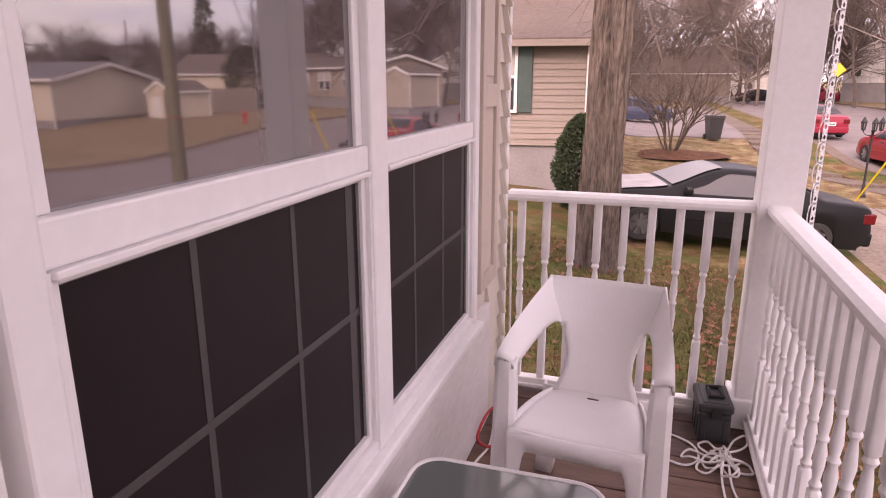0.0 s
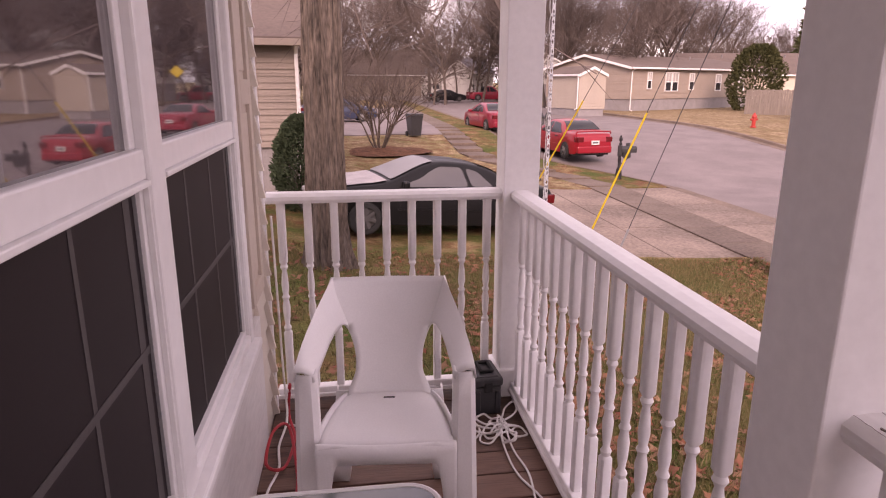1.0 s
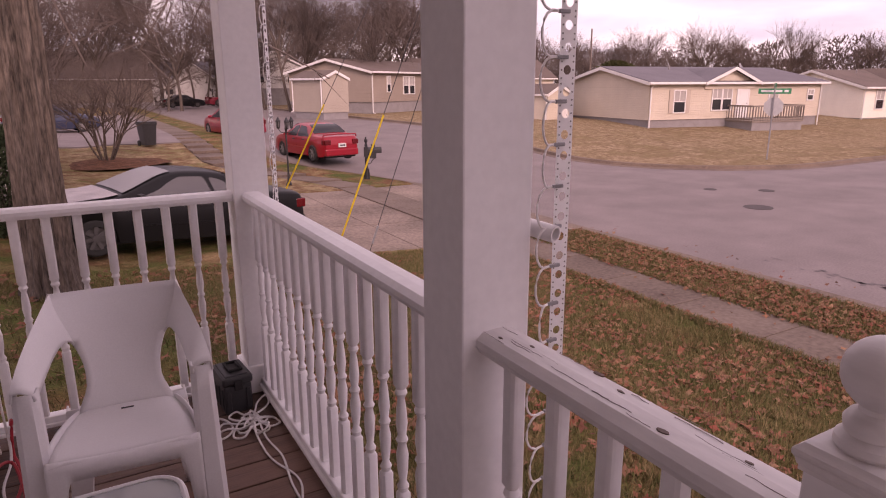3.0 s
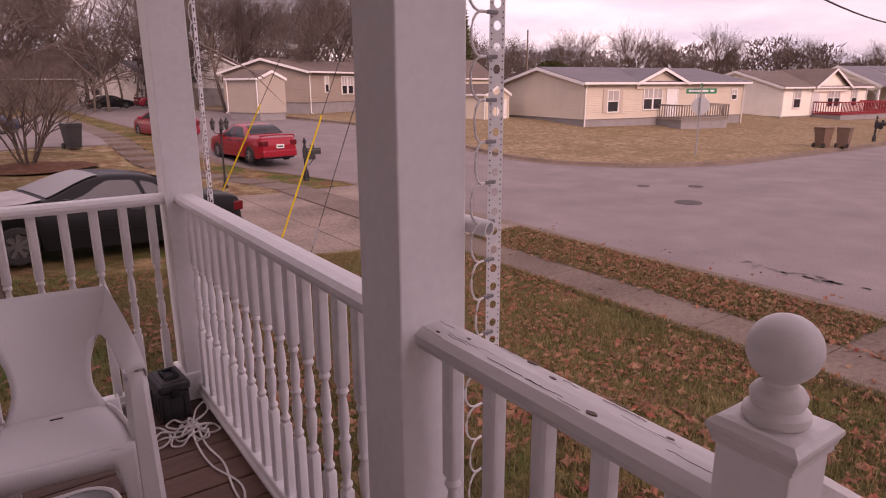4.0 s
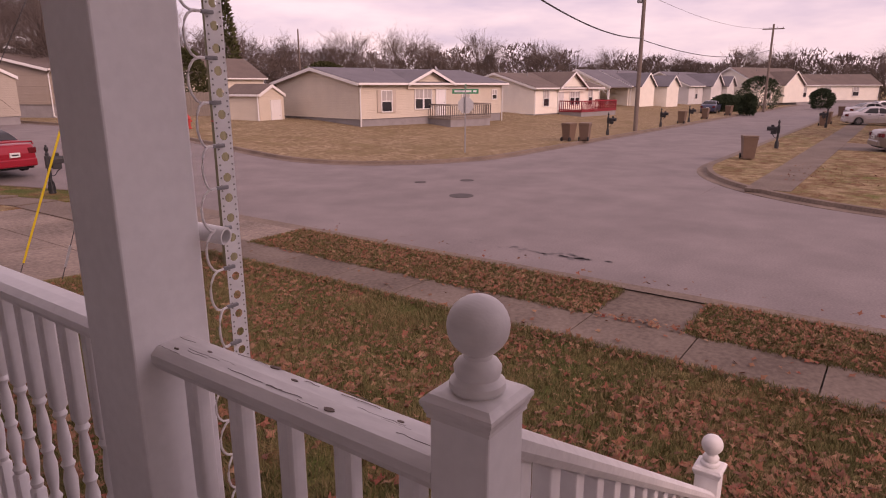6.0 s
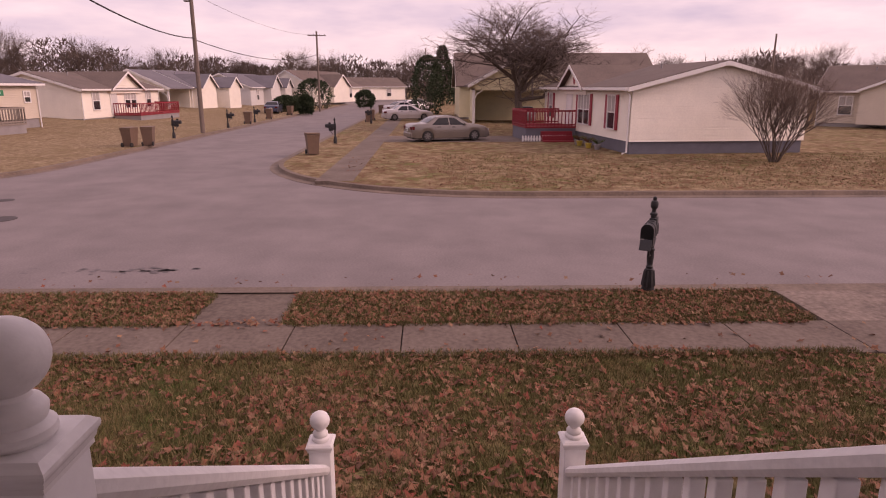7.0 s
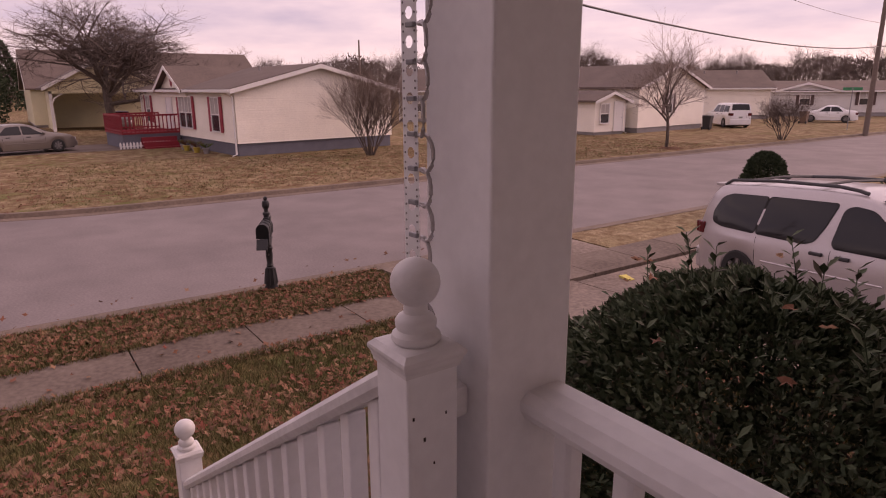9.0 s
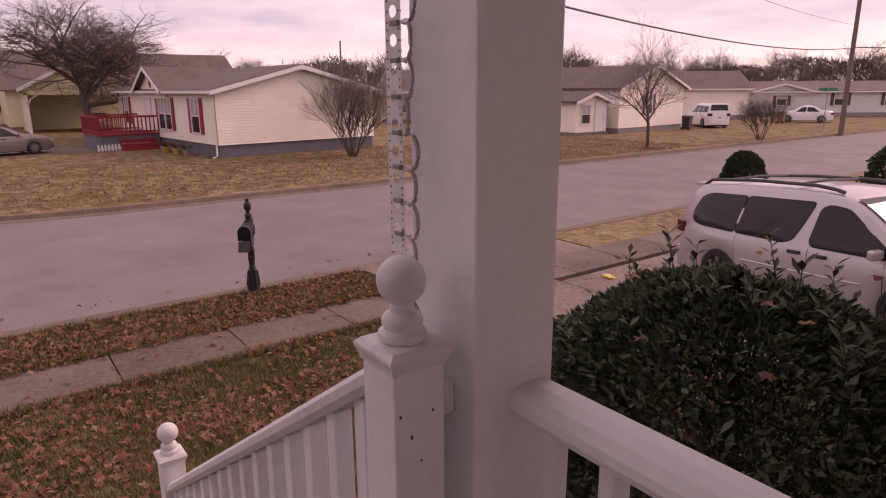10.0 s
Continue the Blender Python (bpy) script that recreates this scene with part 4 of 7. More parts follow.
house("pale yellow house with long brown roof behind the tree", pose(76.5, -22.3, Z, 0, 0, 90), 19.8, 11, 3.3, 0.2, 3.2, YELLOW, SHINGLE)


oval = lathe(bm_new(), [(0.001, 0.03), (0.2, 0.028), (0.24, 0.02), (0.25, 0.0)], seg=18)
ob = solid("gable_vent", oval, REDSH, "red oval vent in the small front gable", "vent")
ob.matrix_basis = C_AT @ Matrix.Translation((6.6, -0.16, 3.62)) @ Matrix.Rotation(radians(90), 4, "X") @ Matrix.Diagonal((0.75, 1.45, 1, 1))
picket = thing("picket_edging", "low white picket edging along the red deck", "edging", C_AT @ pose(7.2, -3.3, 0))
for k in range(16):
    bm = prism(bm_new(), [(-0.05, 0), (0.05, 0), (0.05, 0.3), (0, 0.38), (-0.05, 0.3)], -0.012, 0.012)
    q = part("picket", bm, TRIM, picket)
    q.matrix_basis = Matrix.Translation((0, 0.17 * k, 0)) @ Matrix.Rotation(radians(90), 4, "Z")
bm = bm_new()
box(bm, 0.013, 0.03, -0.05, 2.6, 0.12, 0.18)
part("rail", bm, TRIM, picket)
for k, (u, v) in enumerate(((9.4, -0.7), (10.1, -0.8), (10.8, -0.6), (11.6, -0.8), (12.4, -0.6))):
    pot = thing("flower_pot", "small yellow pot with withered plants beside the white house" if k % 2 else "pale stone edging pot with a small plant", "pot", C_AT @ pose(u, v, 0))
    part("pot_body", lathe(bm_new(), [(0.12, 0), (0.17, 0.22), (0.19, 0.22), (0.19, 0.27), (0.15, 0.27)], seg=12), YGUARDPALE if k % 2 else BLOCK, pot)
    bm = bm_new()
    for q in range(26):
        a_, b_ = 2.4 * q, 0.06 + 0.012 * q
        o = Vector((b_ * math.cos(a_), b_ * math.sin(a_), 0.45 + 0.05 * math.sin(q * 3)))
        bm.faces.new([bm.verts.new(v_) for v_ in (Vector((0, 0, 0.25)), o + Vector((0.03, 0, 0)), o + Vector((0, 0.03, 0.06)))])
    part("plant", bm, MULCH if k % 2 else GREENER, pot)


def carport(label, at, D, w, pk, deep, wall, roofm):
    """An open gabled carport: its gable looks down local -x, the roof runs back along +x."""
    c = thing("carport", label, "carport", at)
    m = Matrix(((0, 1, 0, 0), (1, 0, 0, 0), (0, 0, 1, 0), (0, 0, 0, 1)))
    part("gable_wall", prism(bm_new(), [(0.1, w - 0.45), (D - 0.1, w - 0.45), (D - 0.1, w), (D / 2, w + pk), (0.1, w)], 0.0, 0.12, m), wall, c)
    for y0, y1 in ((-0.35, D / 2), (D + 0.35, D / 2)):
        part("roof_slope", prism(bm_new(), [(y0, w - 0.14), (y1, w + pk + 0.02), (y1, w + pk + 0.14), (y0, w - 0.02)], -0.4, deep + 0.1, m), roofm, c)
        part("barge_board", prism(bm_new(), [(y0, w - 0.28), (y1, w + pk - 0.12), (y1, w + pk + 0.15), (y0, w - 0.01)], -0.44, -0.404, m), TRIM, c)
    for y in (0.2, D - 0.2):
        bm = bm_new()
        box(bm, 0.0, 0.2, y - 0.1, y + 0.1, -0.1, w - 0.3)
        part("post", bm, TRIM, c)
        s_ = 1 if y < D / 2 else -1
        part("brace", tube(bm_new(), [(0.1, y, w - 1.3), (0.1, y + s_ * 0.25, w - 0.8), (0.1, y + s_ * 0.8, w - 0.45)], 0.06, 5), TRIM, c)
    bm = bm_new()
    box(bm, deep - 0.15, deep, 0.15, D - 0.15, -0.1, w)
    part("back_wall", bm, wall, c)
    return c


carport("pale yellow gabled carport with white corner posts", pose(58.0, -11.7, Z), 8.5, 3.3, 2.35, 6.0, YELLOW, SHINGLE)
bm = bm_new()
box(bm, 59.0, 64.0, -3.6, -3.45, Z - 0.1, Z + 3.0)
solid("wall_carport_side", bm, YELLOW, "pale yellow side wall beside the carport", "wall", "structure")
carport("white open carport with gabled roof on the side street", pose(76.6, 30.2, Z, 0, 0, -6), 9.0, 3.0, 1.95, 5.4, CREAM, SHINGLE_GREY)
house("white gabled house with brown roof beside the young tree", pose(30.4, -44.6, Z, 0, 0, 4), 14, 8.4, 3.1, 0.35, 1.5, CREAM, SHINGLE, windows=[("l", 3.6, 1.3, 0.8, 1.3, BROWNSH)])
house("low white side wing with a door and window", pose(30.2, -35.3, Z, 0, 0, 0), 6, 3.0, 2.25, 0.2, 0.5, CREAM, SHINGLE, category="house", windows=[("l", 0.9, 0.8, 0.8, 1.2, None)], doors=[("l", 2.3, 0.2, 0.8, 1.9, TRIM)], vents=0)
house("low beige house with brown roof behind the bare shrub", pose(53.9, -31.5, Z, 0, 0, 228), 11, 9, 2.9, 0.3, 1.9, BEIGE, SHINGLE, windows=[("f", 2.0, 1.0, 0.9, 1.4, None), ("f", 7.6, 1.0, 0.8, 1.4, None), ("f", 9.4, 1.0, 0.8, 1.4, None)], gables=[(4.8, 3.4, 0.7, 1.4)])
house("pale house with dark shutters and long brown roof", pose(42, -62.5, Z, 0, 0, 229), 24, 9, 2.6, 0.4, 0.95, PALE, SHINGLE,
      windows=[("f", 3, 1.2, 1.2, 1.3, BROWNSH), ("f", 10, 1.2, 1.0, 1.3, BROWNSH), ("f", 16, 1.2, 1.2, 1.3, BROWNSH), ("f", 21, 1.2, 1.0, 1.3, BROWNSH)], gables=[(10, 6, 0.75, 0.2)])
house("small white house beyond the young tree", pose(40, -56, Z, 0, 0, 229), 8, 8, 3.0, 0.4, 1.6, CREAM, SHINGLE)
# the neighbour's house beyond the driveway
house("tan lap-sided neighbour house with green shutters and block base", pose(-10.5, 14.6, -1.0, 0, 0, 7), 10, 12, 3.3, 0.95, 2.6, NTAN, SHINGLE, laps="f", windows=[("f", 7.85, 1.75, 0.95, 1.45, GREENSH)], trim=NTAN)
for x, y, a, n, lab in ((-17, 66, 0, CREAM, "white house up the hill behind bare trees"), (10, 97, 10, PALE, "pale grey house up the hill")):
    house(lab, pose(x, y, Z + 0.85, 0, 0, a), 12, 9, 3.6, 0.5, 2.2, n, SHINGLE_GREY, windows=[("f", 3, 1.3, 1.0, 1.5, None), ("f", 8.5, 1.3, 1.0, 1.5, None)], gables=[(6, 5, 1.8, 1.0)])
house("pale grey gabled house with white steps up the street", pose(26.35, 81.75, Z + 1.65, 0, 0, 74.4), 11, 6.0, 4.2, 1.3, 1.5, PALE, SHINGLE_GREY, windows=[("l", 1.2, 2.0, 0.9, 1.5, None), ("l", 5.0, 2.0, 0.9, 1.5, None)], doors=[("l", 2.9, 1.35, 1.0, 2.1, PALE)])
house("dark-roofed house among the bare trees up the hill", pose(-2, 88, Z + 0.85, 0, 0, 4), 12, 9, 3.4, 0.5, 3.0, NTAN, SHINGLE)


# ------------------------------------------------------------------ vehicles
def paint(name, colour, metal=0.3, rough=0.3):
    return mat(name, colour, rough, metal, var=0.06, scale=1.5, fine=60, coat=0.5 if max(colour) > 0.02 else 0.05)


REDPAINT = paint("red_car_paint", (0.31, 0.008, 0.018), 0.1)
DARKRED = paint("dark_red_car_paint", (0.26, 0.012, 0.03), 0.1)
BLACKPAINT = paint("faded_black_car_paint", (0.007, 0.007, 0.008), 0.0, 0.42)
SILVER = paint("silver_car_paint", (0.52, 0.48, 0.485), 0.45, 0.35)
CHAMPAGNE = paint("grey_gold_car_paint", (0.2, 0.175, 0.158), 0.4)
WHITECAR = paint("white_car_paint", (0.75, 0.75, 0.75), 0.0)
BLUECAR = paint("dark_blue_car_paint", (0.03, 0.04, 0.08), 0.2)
TINTED = glass_mat("tinted_car_glass", (0.02, 0.02, 0.022), 0.06, 0.35)
# even pale, rough base for the coupe's windscreen and the lantern panes
PALEGLASS = glass_mat("pale_matte_glass", (0.2, 0.197, 0.2), 0.45)
BLACKPAINT.node_tree.nodes["Principled BSDF"].inputs["Specular IOR Level"].default_value = 0.25
# opaque grey in place of see-through side windows
DIMGLASS = glass_mat("opaque_grey_glass", (0.075, 0.07, 0.072), 0.2)
TYRE = mat("black_tyre_rubber", (0.02, 0.02, 0.02), 0.8)
RIM = mat("alloy_rim", (0.22, 0.21, 0.21), 0.5, 0.5)
HUB = mat("grimy_wheel_disc", (0.09, 0.085, 0.085), 0.6, 0.3)
TAIL = mat("red_tail_lamp", (0.11, 0.006, 0.008), 0.25)
HEADL = mat("clear_head_lamp", (0.6, 0.6, 0.62), 0.1, 0.3)
PLATE = mat("pale_number_plate", (0.6, 0.62, 0.6), 0.5)
GREYHOOD = mat("bare_grey_bonnet", (0.4, 0.37, 0.37), 0.6, 0.1, var=0.25, scale=4)

# side views as fractions of length (tail to nose) and height: the centre line from boot over the roof to the bonnet, the belt line,
# the screens (tail base, tail top, nose top, nose base), the side windows and the pillar lines
STYLES = {
    "sedan": dict(top=[(0, 0.5), (0.012, 0.62), (0.05, 0.69), (0.16, 0.715), (0.2, 0.74), (0.28, 0.9), (0.36, 0.98), (0.46, 1.0), (0.54, 0.985), (0.6, 0.93), (0.7, 0.75), (0.75, 0.69), (0.86, 0.64), (0.95, 0.56), (0.985, 0.48), (1, 0.4)],
                  belt=(0.64, 0.6), screens=(0.2, 0.335, 0.55, 0.715), windows=[[(0.255, 0.665), (0.345, 0.91), (0.465, 0.935), (0.465, 0.655)], [(0.48, 0.655), (0.48, 0.935), (0.55, 0.915), (0.66, 0.665), (0.66, 0.645)]], wheels=(0.2, 0.8)),
    "coupe": dict(top=[(0, 0.5), (0.01, 0.64), (0.04, 0.7), (0.16, 0.725), (0.2, 0.745), (0.3, 0.92), (0.38, 0.985), (0.46, 1.0), (0.53, 0.99), (0.59, 0.935), (0.7, 0.76), (0.75, 0.7), (0.86, 0.65), (0.95, 0.57), (0.985, 0.48), (1, 0.4)],
                  belt=(0.66, 0.61), screens=(0.19, 0.345, 0.54, 0.715), windows=[[(0.295, 0.69), (0.36, 0.885), (0.41, 0.925), (0.39, 0.69)], [(0.405, 0.685), (0.428, 0.93), (0.52, 0.93), (0.665, 0.68), (0.665, 0.66)]], wheels=(0.2, 0.81)),
    "van": dict(top=[(0, 0.42), (0.008, 0.56), (0.025, 0.72), (0.06, 0.9), (0.085, 0.965), (0.13, 0.985), (0.3, 1.0), (0.5, 0.995), (0.6, 0.965), (0.66, 0.905), (0.76, 0.72), (0.8, 0.66), (0.88, 0.6), (0.95, 0.52), (0.985, 0.42), (1, 0.34)],
                belt=(0.57, 0.53), screens=(0.03, 0.072, 0.63, 0.78), windows=[[(0.085, 0.63), (0.08, 0.72), (0.11, 0.86), (0.15, 0.9), (0.296, 0.905), (0.268, 0.585), (0.13, 0.6)], [(0.277, 0.585), (0.304, 0.905), (0.53, 0.905), (0.505, 0.72), (0.48, 0.6), (0.45, 0.57)],
                                                                     [(0.545, 0.57), (0.535, 0.61), (0.55, 0.865), (0.575, 0.895), (0.63, 0.875), (0.745, 0.63), (0.745, 0.56)]], wheels=(0.21, 0.8)),
    "suv": dict(top=[(0, 0.42), (0.008, 0.56), (0.02, 0.75), (0.04, 0.95), (0.06, 0.985), (0.3, 1.0), (0.5, 0.995), (0.57, 0.96), (0.62, 0.88), (0.68, 0.7), (0.72, 0.64), (0.85, 0.61), (0.96, 0.57), (0.985, 0.48), (1, 0.36)],
                belt=(0.6, 0.57), screens=(0.018, 0.042, 0.575, 0.69), windows=[[(0.06, 0.65), (0.07, 0.9), (0.22, 0.91), (0.22, 0.64)], [(0.24, 0.64), (0.24, 0.91), (0.4, 0.91), (0.4, 0.63)], [(0.42, 0.63), (0.42, 0.91), (0.55, 0.9), (0.645, 0.65), (0.645, 0.62)]], wheels=(0.2, 0.81)),
    "pickup": dict(top=[(0, 0.42), (0.008, 0.55), (0.02, 0.58), (0.34, 0.58), (0.36, 0.6), (0.38, 0.9), (0.4, 0.97), (0.5, 1.0), (0.56, 0.98), (0.62, 0.88), (0.68, 0.68), (0.72, 0.62), (0.85, 0.59), (0.96, 0.55), (0.985, 0.46), (1, 0.36)],
                   belt=(0.55, 0.55), screens=(0.36, 0.39, 0.565, 0.685), windows=[[(0.4, 0.63), (0.41, 0.91), (0.47, 0.92), (0.47, 0.62)], [(0.485, 0.62), (0.485, 0.92), (0.55, 0.91), (0.64, 0.66), (0.64, 0.62)]], wheels=(0.18, 0.82)),
}


def between(rows, u):
    """Smooth reading of a row of (place, value) pairs."""
    n = len(rows)
    for i in range(n - 1):
        (a, za), (b, zb) = rows[i], rows[i + 1]
        if u <= b or i == n - 2:
            t = min(1, max(0, (u - a) / (b - a)))
            s0 = (zb - rows[i - 1][1]) / (b - rows[i - 1][0]) if i else (zb - za) / (b - a)
            s1 = (rows[i + 2][1] - za) / (rows[i + 2][0] - a) if i + 2 < n else (zb - za) / (b - a)
            h = b - a
            return (2 * t ** 3 - 3 * t * t + 1) * za + (t ** 3 - 2 * t * t + t) * h * s0 + (3 * t * t - 2 * t ** 3) * zb + (t ** 3 - t * t) * h * s1


def rounded(poly, r):
    """Cuts each corner of a polygon into a short curve."""
    out = []
    n = len(poly)
    for i in range(n):
        p, a, b = Vector(poly[i]), Vector(poly[i - 1]), Vector(poly[(i + 1) % n])
        k = min(r, (a - p).length * 0.45, (b - p).length * 0.45)
        s, e = p + (a - p).normalized() * k, p + (b - p).normalized() * k
        out += [s.lerp(p, t).lerp(p.lerp(e, t), t) for t in (0, 0.33, 0.67, 1)]
    return out


def car(name, label, at, L, W, H, material, style, hood=None, screen=None, rack=False, category="car", side=None):
    """A parked car: one lofted shell from sill to roof, glazing let into it, four wheels, lamps, bumpers. Local x runs forward."""
    c = thing(name, label, category, at)
    st = STYLES[style]
    box_like = style in ("van", "suv")
    wheels = st["wheels"]
    side = side or TINTED

    def X(u):
        return (u - 0.5) * L

    def ztop(u):
        return between(st["top"], u) * H

    def half(u):
        e = abs(2 * u - 1)
        return W / 2 * (1 - 0.05 * e ** 2 - 0.16 * e ** 9)

    def belt(u):
        return min((st["belt"][0] + (st["belt"][1] - st["belt"][0]) * u) * H, ztop(u) - 0.07)

    def lean(u, z):
        """Half width of the shell at a height over the belt."""
        k = max(0, (z - belt(u)) / (H - st["belt"][0] * H))
        return half(u) * (0.965 - (0.2 if box_like else 0.29) * k ** 1.25)
    bm = bm_new()
    rings = []
    n = 64
    wr = 0.225 * H if not box_like else 0.205 * H
    for k in range(n + 1):
        u = k / n
        w, z, b = half(u), ztop(u), belt(u)
        lo = 0.2 + 0.12 * max(0, abs(2 * u - 1) - 0.9) / 0.1
        arch = 0
        for q in wheels:
            d = abs(u - q) * L
            if d < wr * 1.12:
                arch = max(arch, wr * 0.92 + math.sqrt((wr * 1.12) ** 2 - d * d))
        lo2 = min(max(lo, arch), b - 0.1)
        we = lean(u, z - 0.03)
        cab = max(0, z - b - 0.07)
        sec = [(w * 0.82, lo), (w * 0.965, lo2), (w * 0.995, lo2 + (b - lo2) * 0.35), (w, lo2 + (b - lo2) * 0.62), (w * 0.985, b - 0.05), (w * 0.965, b)]
        for q in (0.25, 0.5, 0.75, 1.0):
            zz = b + (z - 0.05 - b) * q
            sec.append((lean(u, zz), zz))
        drop = 0.02 if cab > 0.1 else 0.012
        sec += [(we * 0.955, z - 0.018), (we * 0.86, z - 0.002), (we * 0.5, z + drop * 0.7), (0, z + drop)]
        rings.append([bm.verts.new((X(u), y, zz)) for y, zz in sec] + [bm.verts.new((X(u), -y, zz)) for y, zz in reversed(sec[:-1])])
    for a, b in zip(rings, rings[1:]):
        for i in range(len(a) - 1):
            bm.faces.new((a[i], b[i], b[i + 1], a[i + 1]))
    bm.faces.new(rings[0])
    bm.faces.new(list(reversed(rings[-1])))
    body = part("body", bm, material, c, smooth=True)
    bm = bm_new()
    box(bm, -L * 0.47, L * 0.47, -W * 0.38, W * 0.38, 0.16, 0.42 * H)
    part("underbody", bm, TYRE, c)
    # side windows, each a curved pane with a dark rubber edge
    for sy in (1, -1):
        for poly in st["windows"]:
            pts = rounded([(u * L, z * H) for u, z in poly], 0.07)
            mid = sum(pts, Vector((0, 0))) / len(pts)
            for nm, grow_, off, m_ in (("window_seal", 1.035, 0.003, TYRE), ("side_window", 1.0, 0.006, side)):
                bm = bm_new()
                rr = []
                for f in (1.0, 0.8, 0.6, 0.4, 0.2):
                    row = []
                    for p in pts:
                        q = mid + (p - mid) * f * grow_
                        row.append(bm.verts.new((q.x - L / 2, sy * (lean(q.x / L, q.y) + off), q.y)))
                    rr.append(row)
                cv = bm.verts.new((mid.x - L / 2, sy * (lean(mid.x / L, mid.y) + off), mid.y))
                m = len(pts)
                for a, b in zip(rr, rr[1:]):
                    for i in range(m):
                        bm.faces.new((a[i], a[(i + 1) % m], b[(i + 1) % m], b[i]))
                for i in range(m):
                    bm.faces.new((rr[-1][i], rr[-1][(i + 1) % m], cv))
                part(nm, bm, m_, c, smooth=True)
    # screens, laid on the shell
    rb, rt, ft, fb = st["screens"]
    for nm, u0, u1, m_ in (("rear_window", rb, rt, side), ("windscreen", fb, ft, screen or side)):
        bm = bm_new()
        rr = []
        for i in range(9):
            u = u0 + (u1 - u0) * i / 8
            z = ztop(u)
            w = lean(u, z - 0.03) * 0.9
            dz = (ztop(u + 0.01) - ztop(u - 0.01)) / (0.02 * L)
            nx, nz = -dz / math.hypot(1, dz), 1 / math.hypot(1, dz)
            rr.append([bm.verts.new((X(u) + 0.012 * nx, w * v, z + (0.014 if abs(v) < 0.6 else 0.004) * (1 - 0.2 * abs(v)) + 0.012 * nz)) for v in (-1, -0.8, -0.5, 0, 0.5, 0.8, 1)])
        for a, b in zip(rr, rr[1:]):
            for i in range(6):
                bm.faces.new((a[i], a[i + 1], b[i + 1], b[i]))
        part(nm, bm, m_, c, "pale matte windscreen" if nm == "windscreen" and screen else "", smooth=True)
    for sy in (1, -1):
        bm = bm_new()
        u = fb - 0.06
        box(bm, X(u), X(u) + 0.12, sy * (lean(u, belt(u) + 0.06) + 0.01), sy * (lean(u, belt(u) + 0.06) + 0.19), belt(u) + 0.03, belt(u) + 0.16, 0.035)
        part("wing_mirror", bm, material, c)
        gaps = {"van": (0.28, 0.535, 0.745), "suv": (0.23, 0.41, 0.66), "coupe": (0.4, 0.68), "sedan": (0.29, 0.475, 0.68), "pickup": (0.36, 0.48, 0.66)}[style]
        for q in gaps:
            bm = tube(bm_new(), [(X(q), sy * (half(q) * 0.975), 0.3), (X(q), sy * half(q) * 0.999, 0.42 * H), (X(q), sy * half(q) * 0.985, belt(q) - 0.05), (X(q), sy * half(q) * 0.967, belt(q))], 0.005, 4)
            part("door_gap", bm, TYRE, body)
        for q in {"van": (0.475, 0.555), "coupe": (0.42,)}.get(style, (gaps[0] + 0.03, gaps[1] + 0.03)):
            bm = bm_new()
            z = belt(q) - 0.07
            box(bm, X(q), X(q) + 0.2, sy * half(q) * 0.975, sy * (half(q) * 0.985 + 0.035), z - 0.025, z + 0.025, 0.014)
            part("door_handle", bm, BLACKP, c)
        bm = tube(bm_new(), [(X(u), sy * (half(u) * 0.997 + 0.004), 0.36 * H) for u in (0.31, 0.45, 0.6, 0.69)], 0.014, 5)
        part("rub_strip", bm, material, c)
        bm = bm_new()
        z0, z1 = (0.5, 0.61) if box_like else (0.47, 0.6)
        for u0, u1 in ((-0.004, 0.018), (0.018, 0.045)):
            w0 = half(max(u0, 0.004)) * 0.99
            box(bm, X(u0), X(u1), sy * (w0 - 0.22), sy * (half(u1) * 0.99 + 0.006), z0 * H, z1 * H, 0.02)
        part("tail_lamp", bm, TAIL, c)
        bm = bm_new()
        box(bm, L / 2 - 0.2, L / 2 - 0.015, sy * W * 0.2, sy * W * 0.4, 0.4 * H, 0.48 * H, 0.03)
        part("head_lamp", bm, HEADL, c)
        if rack:
            we = lean(0.3, H - 0.03) * 0.86
            bm = tube(bm_new(), [(X(0.09), we * sy, H * 0.972), (X(0.12), we * sy, H + 0.03), (X(0.3), we * sy, H + 0.062), (X(0.5), we * sy, H + 0.05), (X(0.56), we * sy, H + 0.012), (X(0.585), we * sy, H - 0.02)], 0.026, 7)
            part("roof_rail", bm, BLACKP, c)
    if rack:
        for q in (0.2, 0.44):
            bm = tube(bm_new(), [(X(q), -we, H + 0.05), (X(q), 0, H + 0.075), (X(q), we, H + 0.05)], 0.02, 6)
            part("cross_bar", bm, BLACKP, c)
        bm = bm_new()
        box(bm, X(0.045), X(0.1), -we, we, H * 0.955, H * 0.985, 0.012)
        part("spoiler", bm, material, c)
    for x0, x1, nm in ((-L / 2 - 0.045, -L / 2 + 0.12, "rear_bumper"), (L / 2 - 0.12, L / 2 + 0.04, "front_bumper")):
        bm = bm_new()
        box(bm, x0, x1, -W * 0.41, W * 0.41, 0.24, 0.36 * H, 0.05)
        part(nm, bm, material, c)
    bm = bm_new()
    box(bm, -L / 2 - 0.054, -L / 2 + 0.05, -0.16, 0.16, 0.4 * H, 0.4 * H + 0.15)
    pl = part("number_plate", bm, PLATE, c)
    bm = bm_new()
    box(bm, -L / 2 - 0.058, -L / 2 - 0.052, -0.11, 0.11, 0.4 * H + 0.05, 0.4 * H + 0.1)
    part("plate_bar", bm, BLACKP, pl)
    if material is REDPAINT:
        z = ztop(0.05)
